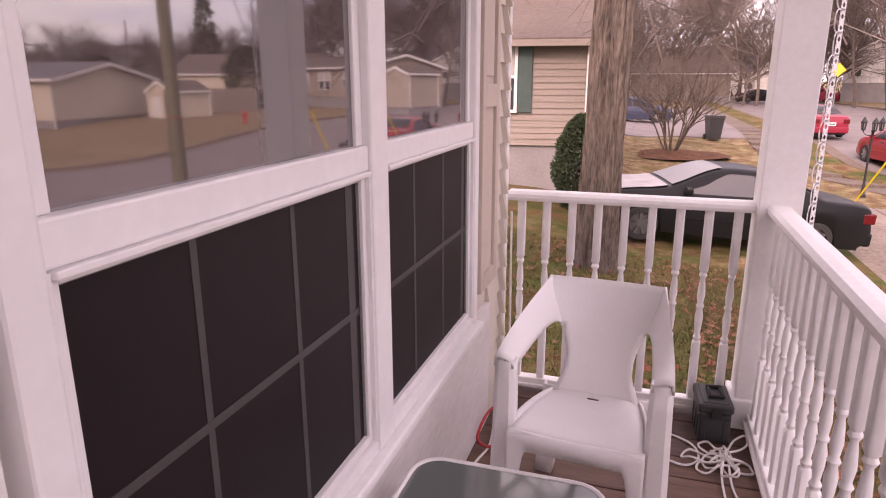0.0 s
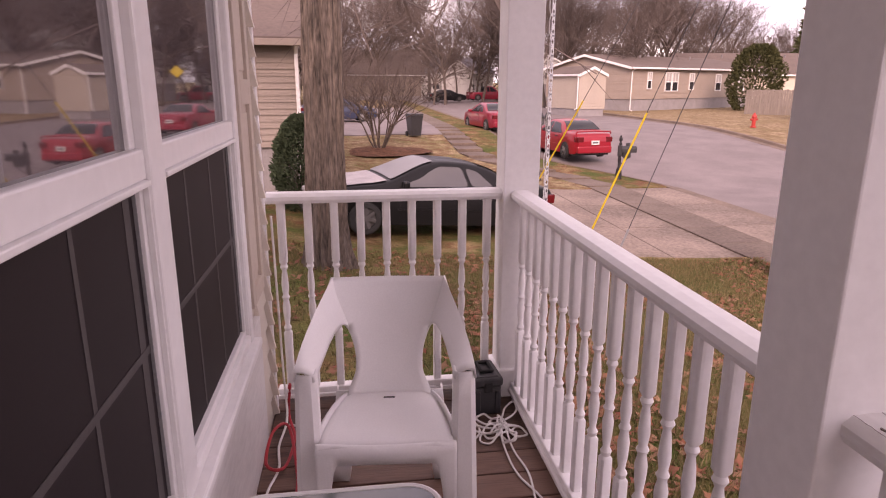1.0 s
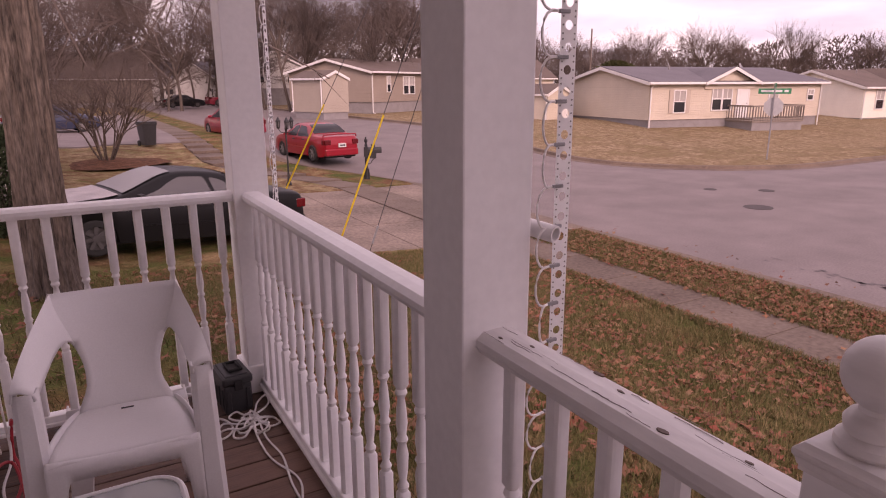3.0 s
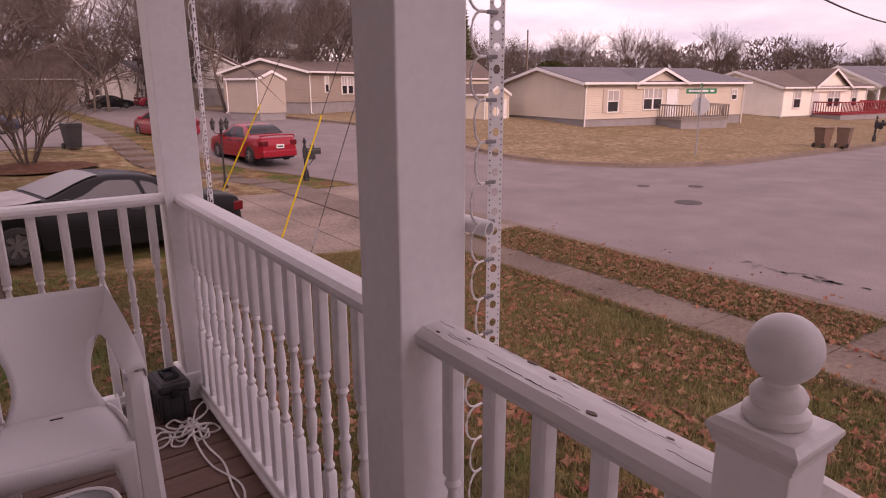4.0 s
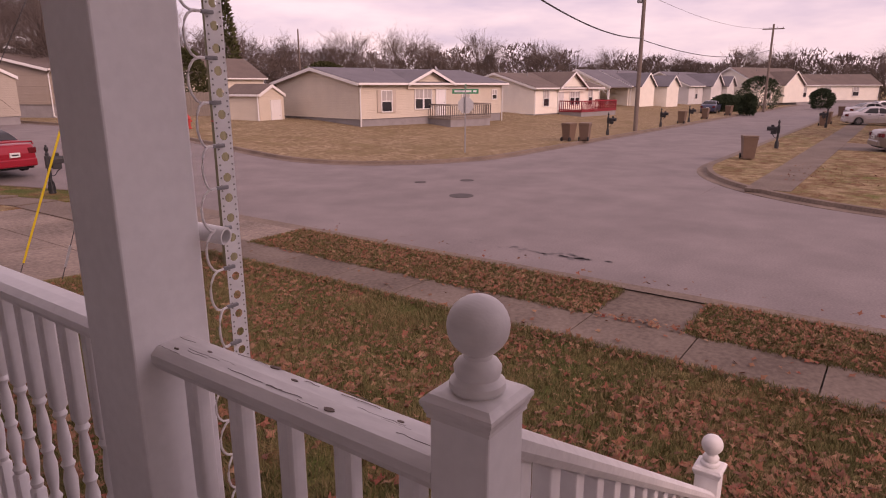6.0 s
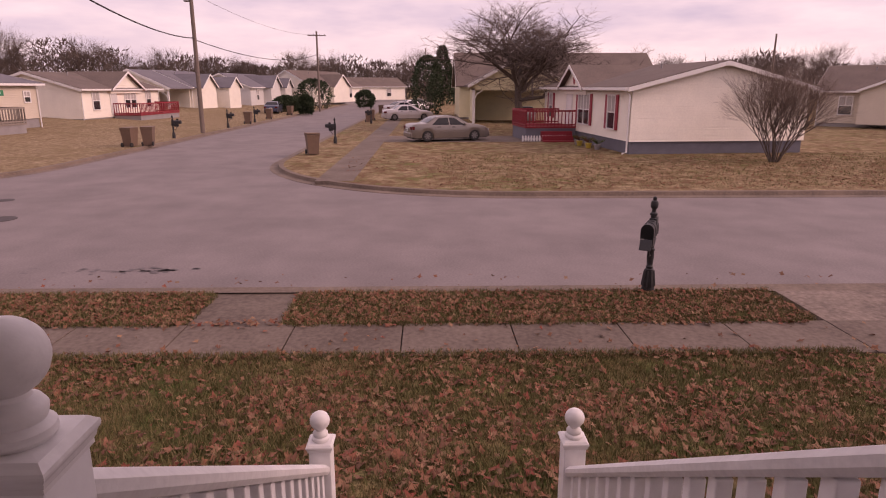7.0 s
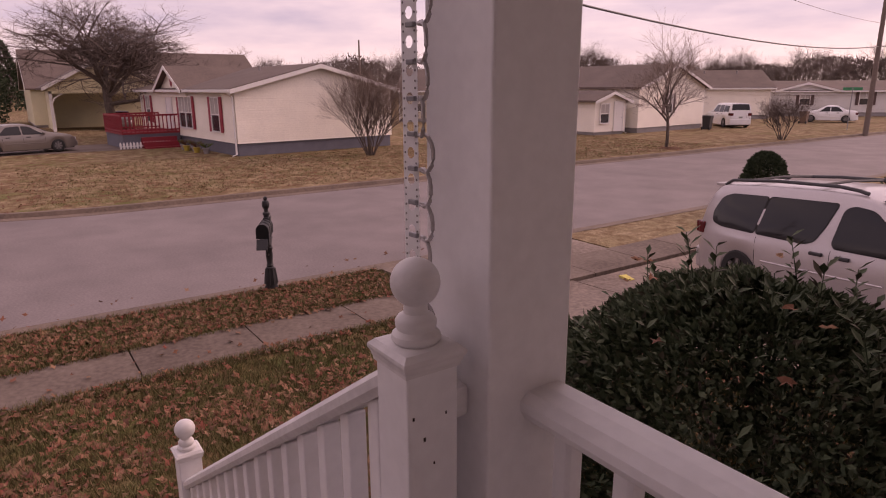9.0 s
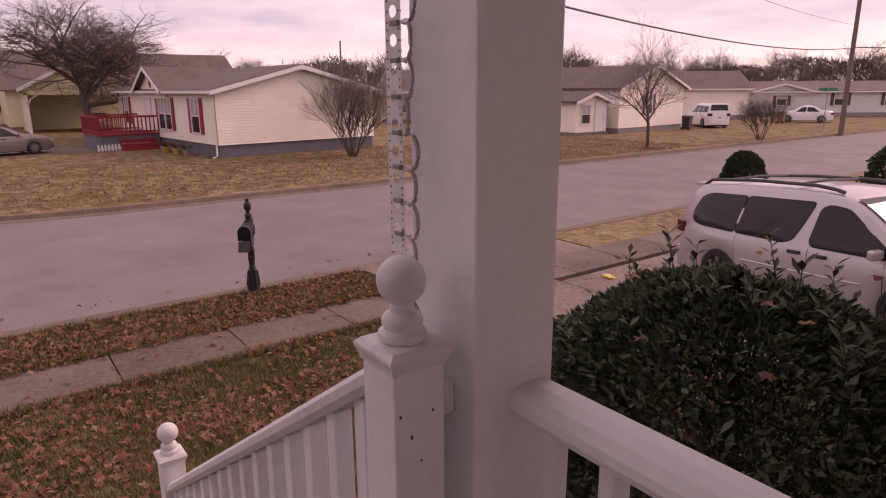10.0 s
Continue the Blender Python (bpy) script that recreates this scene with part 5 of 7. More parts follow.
        bm = tube(bm_new(), [(X(0.035), -W * 0.42, z - 0.03), (X(0.03), -W * 0.4, z + 0.06), (X(0.025), 0, z + 0.085), (X(0.03), W * 0.4, z + 0.06), (X(0.035), W * 0.42, z - 0.03)], 0.03, 6)
        part("spoiler", bm, material, c)
    for q in wheels:
        for sy in (1, -1):
            bm = bm_new()
            r = wr
            ring = [(r * 0.64, -0.1), (r * 0.9, -0.1), (r, -0.07), (r, 0.07), (r * 0.9, 0.1), (r * 0.64, 0.1)]
            rs = []
            for k in range(24):
                a = 2 * math.pi * k / 24
                rs.append([bm.verts.new((rad * math.cos(a), yy, rad * math.sin(a))) for rad, yy in ring])
            for k in range(24):
                a, b = rs[k], rs[(k + 1) % 24]
                for i in range(6):
                    j = (i + 1) % 6
                    bm.faces.new((a[i], b[i], b[j], a[j]))
            wh = part("wheel", bm, TYRE, c, smooth=True)
            wh.location = (X(q), sy * (half(q) - 0.115), r)
            bm = bm_new()
            for k in range(7):
                box(bm, -0.03, 0.03, sy * 0.06, sy * 0.09, r * 0.1, r * 0.66, 0, Matrix.Rotation(2 * math.pi * k / 7, 4, "Y"))
            for rad, dep in ((r * 0.2, 0.04), (r * 0.66, 0.006)):
                bmesh.ops.create_cone(bm, cap_ends=rad < r * 0.5, segments=20, radius1=rad, radius2=rad, depth=dep, matrix=Matrix.Translation((0, sy * 0.085, 0)) @ Matrix.Rotation(radians(90), 4, "X"))
            part("rim", bm, HUB if material is BLACKPAINT else RIM, wh)
            bm = bm_new()
            bmesh.ops.create_cone(bm, cap_ends=True, segments=20, radius1=r * 0.65, radius2=r * 0.65, depth=0.02, matrix=Matrix.Translation((0, sy * 0.03, 0)) @ Matrix.Rotation(radians(90), 4, "X"))
            part("hub_disc", bm, HUB, wh)
    if hood:
        bm = bm_new()
        g = [[bm.verts.new((X(u), v * lean(u, ztop(u) - 0.03) * 0.9, ztop(u) + 0.016 + 0.008 * (1 - v * v))) for v in (-1, -0.5, 0, 0.5, 1)] for u in (fb + 0.015, 0.78, 0.83, 0.88, 0.93, 0.955)]
        for i in range(5):
            for j in range(4):
                bm.faces.new((g[i][j], g[i + 1][j], g[i + 1][j + 1], g[i][j + 1]))
        part("bonnet", bm, hood, c, "bare grey bonnet", smooth=True)
    return c


RZ = STREET - 0.12
car("car", "faded black two-door coupe with a bare grey bonnet", pose(1.95, 13.32, -1.42, 0, -4.8, 193.1), 4.78, 1.82, 1.36, BLACKPAINT, "coupe", GREYHOOD, PALEGLASS, side=DIMGLASS)
car("car", "bright red sedan with rear spoiler parked at the kerb", pose(9.27, 26.5, RZ + 0.44, 0, 0, 98.6), 4.5, 1.75, 1.42, REDPAINT, "sedan")
car("car", "dark red two-door coupe parked along the street", pose(7.8, 34.6, RZ + 0.88, 0, 0, 100), 4.4, 1.75, 1.38, DARKRED, "coupe")
car("minivan", "silver minivan with roof rack and tinted windows on the driveway", pose(4.20, -9.25, -1.72, 0, -4.2, 164.8), 4.93, 1.88, 1.72, SILVER, "van", rack=True, category="minivan")
car("car", "grey-gold sedan parked on a driveway", pose(39.6, -0.5, STREET + 0.03, 0, 0, -72), 4.9, 1.85, 1.45, CHAMPAGNE, "sedan")
car("car", "light silver sedan parked far along the side street", pose(64.0, 2.6, STREET, 0, 0, -75), 4.8, 1.8, 1.45, SILVER, "sedan")
car("car", "older pale sedan under the carport", pose(59.8, -8.3, STREET, 0, 0, 172), 4.6, 1.8, 1.4, CHAMPAGNE, "sedan")
car("suv", "white sport utility vehicle beside the white house", pose(30.6, -48.4, STREET, 0, 0, -38), 5.1, 1.95, 1.85, WHITECAR, "suv", category="car")
car("car", "small white sedan in front of the pale house", pose(28.5, -60.5, STREET, 0, 0, 25), 4.4, 1.75, 1.45, WHITECAR, "sedan")
car("car", "dark sedan under the far carport", pose(81.0, 19.5, STREET, 0, 0, 5), 4.6, 1.8, 1.4, BLUECAR, "sedan")
car("pickup", "red pickup truck parked up the hill", pose(18.0, 84.0, STREET + 0.9, 0, 0, 10), 5.4, 2.0, 1.8, DARKRED, "pickup", category="truck")
car("car", "dark car parked up the hill", pose(12.0, 80.0, STREET + 0.9, 0, 0, 10), 4.6, 1.8, 1.4, BLACKPAINT, "sedan")
car("car", "dark blue sedan beyond the neighbour house", pose(-0.3, 41.0, land(-0.3, 41), 0, 0, 10), 4.5, 1.8, 1.4, BLUECAR, "sedan")
for k in range(3):
    car("car", "pale car parked far down the side street", pose(78 + 9 * k, 3.6 - 0.8 * k, STREET, 0, 0, -60), 4.6, 1.8, 1.45, (SILVER, WHITECAR, CHAMPAGNE)[k], "sedan")


# ------------------------------------------------------------------ porch furniture
def ribbon(bm, left, right):
    """A strip of faces between two rows of points."""
    a = [bm.verts.new(p) for p in left]
    b = [bm.verts.new(p) for p in right]
    for i in range(len(a) - 1):
        bm.faces.new((a[i], a[i + 1], b[i + 1], b[i]))


def bez(p, n=10):
    p = [Vector(q) for q in p]
    out = []
    for k in range(n + 1):
        t = k / n
        q = list(p)
        while len(q) > 1:
            q = [a.lerp(b, t) for a, b in zip(q, q[1:])]
        out.append(q[0])
    return out


def shell(name, bm, parent, thick=0.007, label=""):
    bmesh.ops.remove_doubles(bm, verts=bm.verts, dist=0.0008)
    ob = part(name, bm, PLASTIC, parent, label, smooth=True)
    m = ob.modifiers.new("thickness", "SOLIDIFY")
    m.thickness, m.offset = thick, 0
    return ob


def plastic_chair():
    c = thing("garden_chair", "white moulded plastic garden armchair facing along the porch", "chair", pose(0.618, 2.5, 0, 0, 0, -4.6))
    # seat: dished, rounded at the front
    bm = bm_new()
    rows = []
    for i in range(13):
        v = i / 12
        y = -0.02 + 0.4 * v
        w = 0.184 - 0.045 * v + 0.008 * math.sin(math.pi * v)
        z = 0.428 - 0.05 * v - 0.012 * max(0, 0.12 - v) / 0.12
        rows.append([bm.verts.new((w * u, y, z - 0.014 * (1 - u * u) * math.sin(math.pi * min(1, v + 0.1)) - 0.01 * max(0, abs(u) - 0.8) / 0.2)) for u in (-1, -0.9, -0.75, -0.5, -0.25, 0, 0.25, 0.5, 0.75, 0.9, 1)])
    for a, b in zip(rows, rows[1:]):
        for i in range(10):
            bm.faces.new((a[i], a[i + 1], b[i + 1], b[i]))
    shell("seat", bm, c)
    # back: waisted above the seat, flaring to the straight top edge and running on into the arms
    N, V1 = 18, 10

    def back(u, v):
        w = 0.108 + 0.03 * (1 - smooth01(0.0, 0.24, v)) + 0.014 * smooth01(0.3, 0.56, v) + 0.06 * smooth01(0.4, 1.0, v)
        return Vector((w * u, 0.35 + 0.155 * v + 0.018 * math.sin(math.pi * v) - 0.03 * u * u * (0.25 + v), 0.372 + 0.37 * v - 0.008 * (1 - u * u) * v))
    bm = bm_new()
    us = [k / 6 - 1 for k in range(13)]
    rows = [[bm.verts.new(back(u, i / N)) for u in us] for i in range(N + 1)]
    for a, b in zip(rows, rows[1:]):
        for i in range(12):
            bm.faces.new((a[i], a[i + 1], b[i + 1], b[i]))
    for s_ in (-1, 1):
        edge = [back(s_, i / N) for i in range(N, V1 - 1, -1)]
        m = len(edge) - 1
        hi, lo = edge[0], edge[-1]
        outer = bez([hi, (s_ * 0.194, 0.4, 0.722), (s_ * 0.222, 0.24, 0.686), (s_ * 0.238, 0.11, 0.648), (s_ * 0.24, 0.026, 0.614)], 16)
        inner = bez([lo, lo + Vector((s_ * 0.022, -0.002, 0.05)), (s_ * 0.176, 0.34, 0.64), (s_ * 0.18, 0.2, 0.6), (s_ * 0.19, 0.12, 0.6), (s_ * 0.192, 0.026, 0.6)], 16)
        g = []
        for k in range(17):
            f = (1 - k / 16) ** 2
            row = []
            for i in range(m + 1):
                q = i / m
                p = outer[k].lerp(inner[k], q) + f * (edge[i] - hi.lerp(lo, q)) + Vector((0, 0, 0.007 * math.sin(math.pi * q) * (1 - f)))
                row.append(bm.verts.new(p))
            g.append(row)
        for a, b in zip(g, g[1:]):
            for i in range(m):
                bm.faces.new((a[i], b[i], b[i + 1], a[i + 1]))
        ribbon(bm, [p - Vector((-s_ * 0.003, 0, 0.026 * min(1, k / 5))) for k, p in enumerate(outer)], outer)
        ribbon(bm, inner, [p - Vector((s_ * 0.002, 0, 0.014 * min(1, k / 5))) for k, p in enumerate(inner)])
    bmesh.ops.recalc_face_normals(bm, faces=bm.faces)
    shell("backrest", bm, c, 0.007, "white back moulded in one with both arms")
    # the moulded mark and slot on the seat
    bm = bm_new()
    box(bm, -0.018, 0.018, 0.31, 0.316, 0.3825, 0.3895, 0.001)
    part("drain_slot", bm, BLACKP, c)
    bm = tube(bm_new(), [(0.055 * math.sin(radians(a)), 0.325 - 0.028 * math.cos(radians(a)), 0.379) for a in range(-80, 81, 10)], 0.0045, 6)
    part("moulded_rim", bm, PLASTIC, c)
    for s_ in (-1, 1):
        # front leg: a channel that widens towards the seat
        bm = bm_new()
        lv = []
        for k in range(9):
            t = k / 8
            z = 0.606 * (1 - t)
            xo = 0.240 + 0.014 * t
            xi = 0.188 - 0.004 * math.sin(math.pi * t)
            y0 = 0.040 - 0.02 * t
            lv.append([(s_ * xo, y0 + 0.045, z), (s_ * xo, y0, z), (s_ * (xo - 0.012), y0 - 0.012, z), (s_ * (xi + 0.012), y0 - 0.014, z), (s_ * xi, y0 - 0.002, z), (s_ * xi, y0 + 0.03, z)])
        vs = [[bm.verts.new(p) for p in row] for row in lv]
        for a, b in zip(vs, vs[1:]):
            for i in range(5):
                bm.faces.new((a[i], a[i + 1], b[i + 1], b[i]))
        shell("leg", bm, c)
        # rear leg
        bm = bm_new()
        vs = []
        for k in range(6):
            t = k / 5
            z = 0.39 * (1 - t)
            x, y = s_ * (0.135 + 0.045 * t), 0.36 + 0.08 * t
            w = 0.036 - 0.008 * t
            vs.append([bm.verts.new(p) for p in ((x - w, y + 0.04, z), (x - w, y, z), (x + w, y, z), (x + w, y + 0.04, z))])
        for a, b in zip(vs, vs[1:]):
            for i in range(3):
                bm.faces.new((a[i], a[i + 1], b[i + 1], b[i]))
        shell("leg", bm, c)
        # side rail between seat and arm leg
        bm = bm_new()
        top = bez([(s_ * 0.186, 0.05, 0.43), (s_ * 0.185, 0.12, 0.425), (s_ * 0.165, 0.3, 0.4), (s_ * 0.13, 0.38, 0.38)], 8)
        ribbon(bm, top, [p - Vector((0, 0, 0.055)) for p in top])
        shell("side_rail", bm, c)
    bm = bm_new()
    n = 48
    lip = bez([(0, 0.004, 0.416), (0, -0.012, 0.414), (0, -0.016, 0.4)], 4)
    edge = [2 * k / n - 1 for k in range(n + 1)]
    rows = [[Vector((0.19 * u, p.y - 0.014 * math.cos(u * 1.57) - 0.004, p.z)) for u in edge] for p in lip]
    rows.append([Vector((0.19 * u, -0.018 - 0.014 * math.cos(u * 1.57), 0.372 - 0.36 * smooth01(0.68, 0.97, abs(u)) ** 1.4 - 0.012 * u * u)) for u in edge])
    for a, b in zip(rows, rows[1:]):
        ribbon(bm, a, b)
    shell("front_apron", bm, c)
    return c


plastic_chair()
TABLEGLASS = glass_mat("grey_green_table_glass", (0.13, 0.15, 0.145), 0.06)


def side_table():
    t = thing("side_table", "low side table with grey glass top and white rim", "table", (0.49, 1.99, 0))
    w, d, r, z = 0.228, 0.25, 0.07, 0.46

    def outline(off, n=6):
        pts = []
        for cx, cy, a0 in ((w - r, d - r, 0), (-w + r, d - r, 90), (-w + r, -d + r, 180), (w - r, -d + r, 270)):
            for k in range(n + 1):
                a = radians(a0 + 90 * k / n)
                pts.append((cx + (r + off) * math.cos(a), cy + (r + off) * math.sin(a)))
        return pts
    bm = bm_new()
    lo = [bm.verts.new((x, y, z - 0.006)) for x, y in outline(-0.004)]
    hi = [bm.verts.new((x, y, z)) for x, y in outline(-0.004)]
    bm.faces.new(hi)
    bm.faces.new(list(reversed(lo)))
    for i in range(len(lo)):
        j = (i + 1) % len(lo)
        bm.faces.new((lo[i], lo[j], hi[j], hi[i]))
    part("glass_top", bm, TABLEGLASS, t)
    pts = [(x, y, z - 0.004) for x, y in outline(0.002)]
    bm = tube(bm_new(), pts + pts[:2], 0.0085, 8)
    part("rim", bm, VINYL, t, smooth=True)
    for sx in (-1, 1):
        for sy in (-1, 1):
            bm = tube(bm_new(), [(sx * (w - 0.06), sy * (d - 0.06), z - 0.008), (sx * (w - 0.03), sy * (d - 0.03), 0.22), (sx * (w - 0.01), sy * (d - 0.01), 0.0)], 0.011, 8)
            part("leg", bm, VINYL, t)
    return t


side_table()


def tool_box():
    b = thing("tool_box", "dark grey plastic case with carrying handle on the deck", "tool box", pose(1.075, 3.43, 0, 0, 0, 4) @ Matrix.Diagonal((1.22, 1.1, 1.08, 1)))
    bm = bm_new()
    box(bm, -0.048, 0.048, -0.082, 0.082, 0, 0.118, 0.006)
    for k in range(3):
        box(bm, -0.051, 0.051, -0.06 + 0.05 * k, -0.045 + 0.05 * k, 0.015, 0.1, 0.002)
    for sx in (-1, 1):
        box(bm, sx * 0.034 - 0.008, sx * 0.034 + 0.008, -0.086, -0.07, 0.012, 0.1, 0.003)
    part("case", bm, BLACKP, b)
    bm = bm_new()
    box(bm, -0.053, 0.053, -0.088, 0.088, 0.12, 0.155, 0.008)
    box(bm, -0.04, 0.04, -0.075, 0.075, 0.15, 0.16, 0.004)
    lid = part("lid", bm, BLACKP, b)
    bm = bm_new()
    box(bm, -0.02, 0.03, -0.045, -0.035, 0.161, 0.172, 0.003)
    box(bm, -0.02, 0.03, 0.035, 0.045, 0.161, 0.172, 0.003)
    box(bm, 0.02, 0.03, -0.035, 0.035, 0.161, 0.172, 0.003)
    box(bm, -0.02, -0.01, -0.035, 0.035, 0.161, 0.172, 0.003)
    part("handle", bm, TYRE, lid)
    bm = bm_new()
    box(bm, -0.015, 0.015, -0.094, -0.0865, 0.1, 0.14, 0.003)
    part("latch", bm, TYRE, lid)


tool_box()


def cord(name, label, pts, r, material, group=""):
    """A limp cord through the given points."""
    p = [Vector(q) for q in pts]
    out = []
    for i in range(len(p) - 1):
        a, b, c, d = p[max(i - 1, 0)], p[i], p[i + 1], p[min(i + 2, len(p) - 1)]
        for k in range(6):
            t = k / 6
            out.append(0.5 * ((2 * b) + (c - a) * t + (2 * a - 5 * b + 4 * c - d) * t * t + (3 * b - a - 3 * c + d) * t ** 3))
    out.append(p[-1])
    return solid(name, tube(bm_new(), out, r, 6), material, label, "cord", group=group, smooth=True)


rnd = random.Random(5)
for k in range(9):
    a = 0.9 + 0.66 * k + rnd.uniform(-0.25, 0.25)
    ln = rnd.uniform(0.08, 0.15)
    ox, oy = 1.11 + rnd.uniform(-0.02, 0.02), 3.2 + rnd.uniform(-0.03, 0.03)
    pts = []
    for t_, side in ((0, -0.2), (0.4, -0.7), (0.8, -0.9), (1.0, 0.0), (0.75, 0.8), (0.35, 0.6), (-0.2, 0.3), (-0.5, -0.3)):
        dx, dy = ln * t_, 0.03 * side
        x, y = ox + dx * math.cos(a) - dy * math.sin(a), oy + 1.3 * (dx * math.sin(a) + dy * math.cos(a))
        pts.append((min(x, 1.2), y, 0.006 + 0.045 * max(0, 1 - abs(t_)) * rnd.random() + (0.05 * rnd.random() if k % 3 == 0 and t_ > 0.7 else 0)))
    cord("extension_cord", "white extension cord lying in a loose tangle", pts, 0.0042, CORD, "tangled cords")
cord("extension_cord", "white extension cord trailing over the deck boards", [(1.12, 3.18, 0.03), (1.12, 3.05, 0.012), (1.14, 2.9, 0.006), (1.12, 2.72, 0.006), (1.12, 2.55, 0.006), (1.13, 2.4, 0.006), (1.09, 2.3, 0.006), (1.14, 2.15, 0.006)], 0.0042, CORD, "tangled cords")
cord("extension_cord", "white extension cord trailing over the deck boards", [(1.1, 3.2, 0.03), (1.09, 3.06, 0.012), (1.1, 2.9, 0.006), (1.15, 2.72, 0.006), (1.10, 2.5, 0.006), (1.16, 2.3, 0.006), (1.15, 2.1, 0.006)], 0.0042, CORD, "tangled cords")
cord("extension_cord", "white extension cord looped behind the chair", [(0.26, 3.36, 0.006), (0.42, 3.3, 0.006), (0.6, 3.42, 0.006), (0.78, 3.38, 0.006), (0.9, 3.36, 0.006), (1.0, 3.3, 0.006), (1.02, 3.2, 0.006), (0.96, 3.14, 0.006), (0.84, 3.2, 0.006)], 0.0045, CORD, "tangled cords")
cord("extension_cord", "white extension cord beside the house wall", [(0.225, 3.49, 0.85), (0.23, 3.485, 0.5), (0.235, 3.47, 0.2), (0.25, 3.38, 0.03), (0.235, 3.2, 0.007), (0.25, 3.05, 0.006), (0.225, 2.9, 0.006), (0.235, 2.7, 0.006), (0.225, 2.4, 0.006)], 0.005, CORD, "tangled cords")
cord("extension_cord", "red extension cord hanging from the railing to the deck", [(0.25, 3.5, 0.1), (0.262, 3.44, 0.14), (0.255, 3.4, 0.03), (0.29, 3.25, 0.01), (0.27, 3.05, 0.01), (0.215, 3.0, 0.06), (0.225, 3.15, 0.1), (0.27, 3.25, 0.06), (0.32, 3.0, 0.01), (0.325, 2.85, 0.008)], 0.006, REDCORD, "tangled cords")
bm = bm_new()
box(bm, -0.018, 0.018, -0.03, 0.03, 0.0, 0.028, 0.006)
ob = solid("cord_socket", bm, CORD, "white socket end of the red cord", "plug")
ob.matrix_basis = pose(0.318, 2.83, 0.0, 0, 0, 20)


def light_strip(at, z0, z1, label, flip=False, seed=1, pitch=0.075, rad=0.0024):
    """A perforated plastic strip with a string of small bulbs looped along it."""
    t = thing("light_strip", label, "string lights", at, group="light strips")
    w, cell = 0.036, 0.0375
    n = int((z1 - z0) / cell)
    bm, pits = bm_new(), bm_new()
    for k in range(n):
        zc = z0 + cell * (k + 0.5)
        for y in (0.0, 0.003):
            ring = [bm.verts.new((w / 2 + 0.0085 * math.cos(6.28318 * (i + 0.5) / 8), y, zc + 0.0085 * math.sin(6.28318 * (i + 0.5) / 8))) for i in range(8)]
            out = [bm.verts.new((x, y, zc + dz)) for x, dz in ((w, cell * 0.2), (w * 0.72, cell / 2), (w * 0.28, cell / 2), (0, cell * 0.2), (0, -cell * 0.2), (w * 0.28, -cell / 2), (w * 0.72, -cell / 2), (w, -cell * 0.2))]
            for i in range(8):
                j = (i + 1) % 8
                bm.faces.new((ring[i], ring[j], out[j], out[i]))
            for (a, b), x, dz in (((0, 1), w, cell / 2), ((2, 3), 0, cell / 2), ((4, 5), 0, -cell / 2), ((6, 7), w, -cell / 2)):
                bm.faces.new((out[a], out[b], bm.verts.new((x, y, zc + dz))))
    # pinholes are solid pegs, the shade inside them put into the grey
    for k in range(n):
        for x in (0.005, w - 0.005):
            for dz in (-0.014, 0.0, 0.014):
                bmesh.ops.create_cone(pits, cap_ends=True, segments=6, radius1=0.0017, radius2=0.0017, depth=0.0045, matrix=Matrix.Translation((x, 0.0015, z0 + cell * (k + 0.5) + dz)) @ Matrix.Rotation(radians(90), 4, "X"))
    pin = part("perforation", pits, HOLEGREY, t, "small grey pegs painting the shaded pinholes along the strip")
    tagged(pin, "small grey pegs painting the shaded pinholes along the strip", kind="stuff")
    bmesh.ops.remove_doubles(bm, verts=bm.verts, dist=0.0031)
    part("strip", bm, STRIP, t)
    r = random.Random(seed)
    k = 0
    z = z0 + 0.04
    while z < z1 - 0.06:
        bm = bm_new()
        box(bm, 0.02 if flip else -0.01, 0.038 if flip else 0.014, -0.0085, -0.002, z - 0.0035, z + 0.0035, 0.0015)
        part("bulb_clip", bm, CLIP, t)
        z2 = z + pitch
        d = r.uniform(0.02, 0.045)
        pts = bez([(-0.012, -0.006, z), (-0.012 - abs(d), -0.012, z - 0.012), (-0.03 - abs(d) * 1.2, -0.02 + r.uniform(-0.01, 0.01), (z + z2) / 2), (-0.012 - abs(d), -0.012, z2 + 0.01), (-0.012, -0.006, z2)], 9)
        if flip:
            pts = [Vector((-0.012 + (p.x + 0.012) * 0.8, p.y, p.z)) for p in pts]
            pts = [Vector((0.036 - p.x, p.y, p.z)) for p in pts]
        part("wire", tube(bm_new(), pts, rad, 5), SILVERWIRE if flip else CORD, t)
        z = z2
    return t


light_strip(pose(1.352, 1.628, 0), 0.1, 2.4, "white perforated strip with looped string lights beside the post", seed=2)
light_strip(pose(1.345, 3.52, 0, 0, 0, 52), 0.15, 2.4, "white perforated strip with looped string lights beside the corner post", seed=4)
light_strip(pose(1.342, 0.02, 0, 0, 0, 184), 0.2, 2.4, "white perforated strip with looped grey wires beside the newel", flip=True, seed=6, pitch=0.048, rad=0.0031)
bm = lathe(bm_new(), [(0.0165, 0), (0.0165, 0.085), (0.0125, 0.085), (0.0125, 0.002)], seg=14)
pipe = solid("pipe_stub", bm, VINYL, "short white plastic pipe stub on the light strip", "pipe", smooth=True)
pipe.matrix_basis = pose(1.318, 1.69, 1.112, 96, 0, 18)


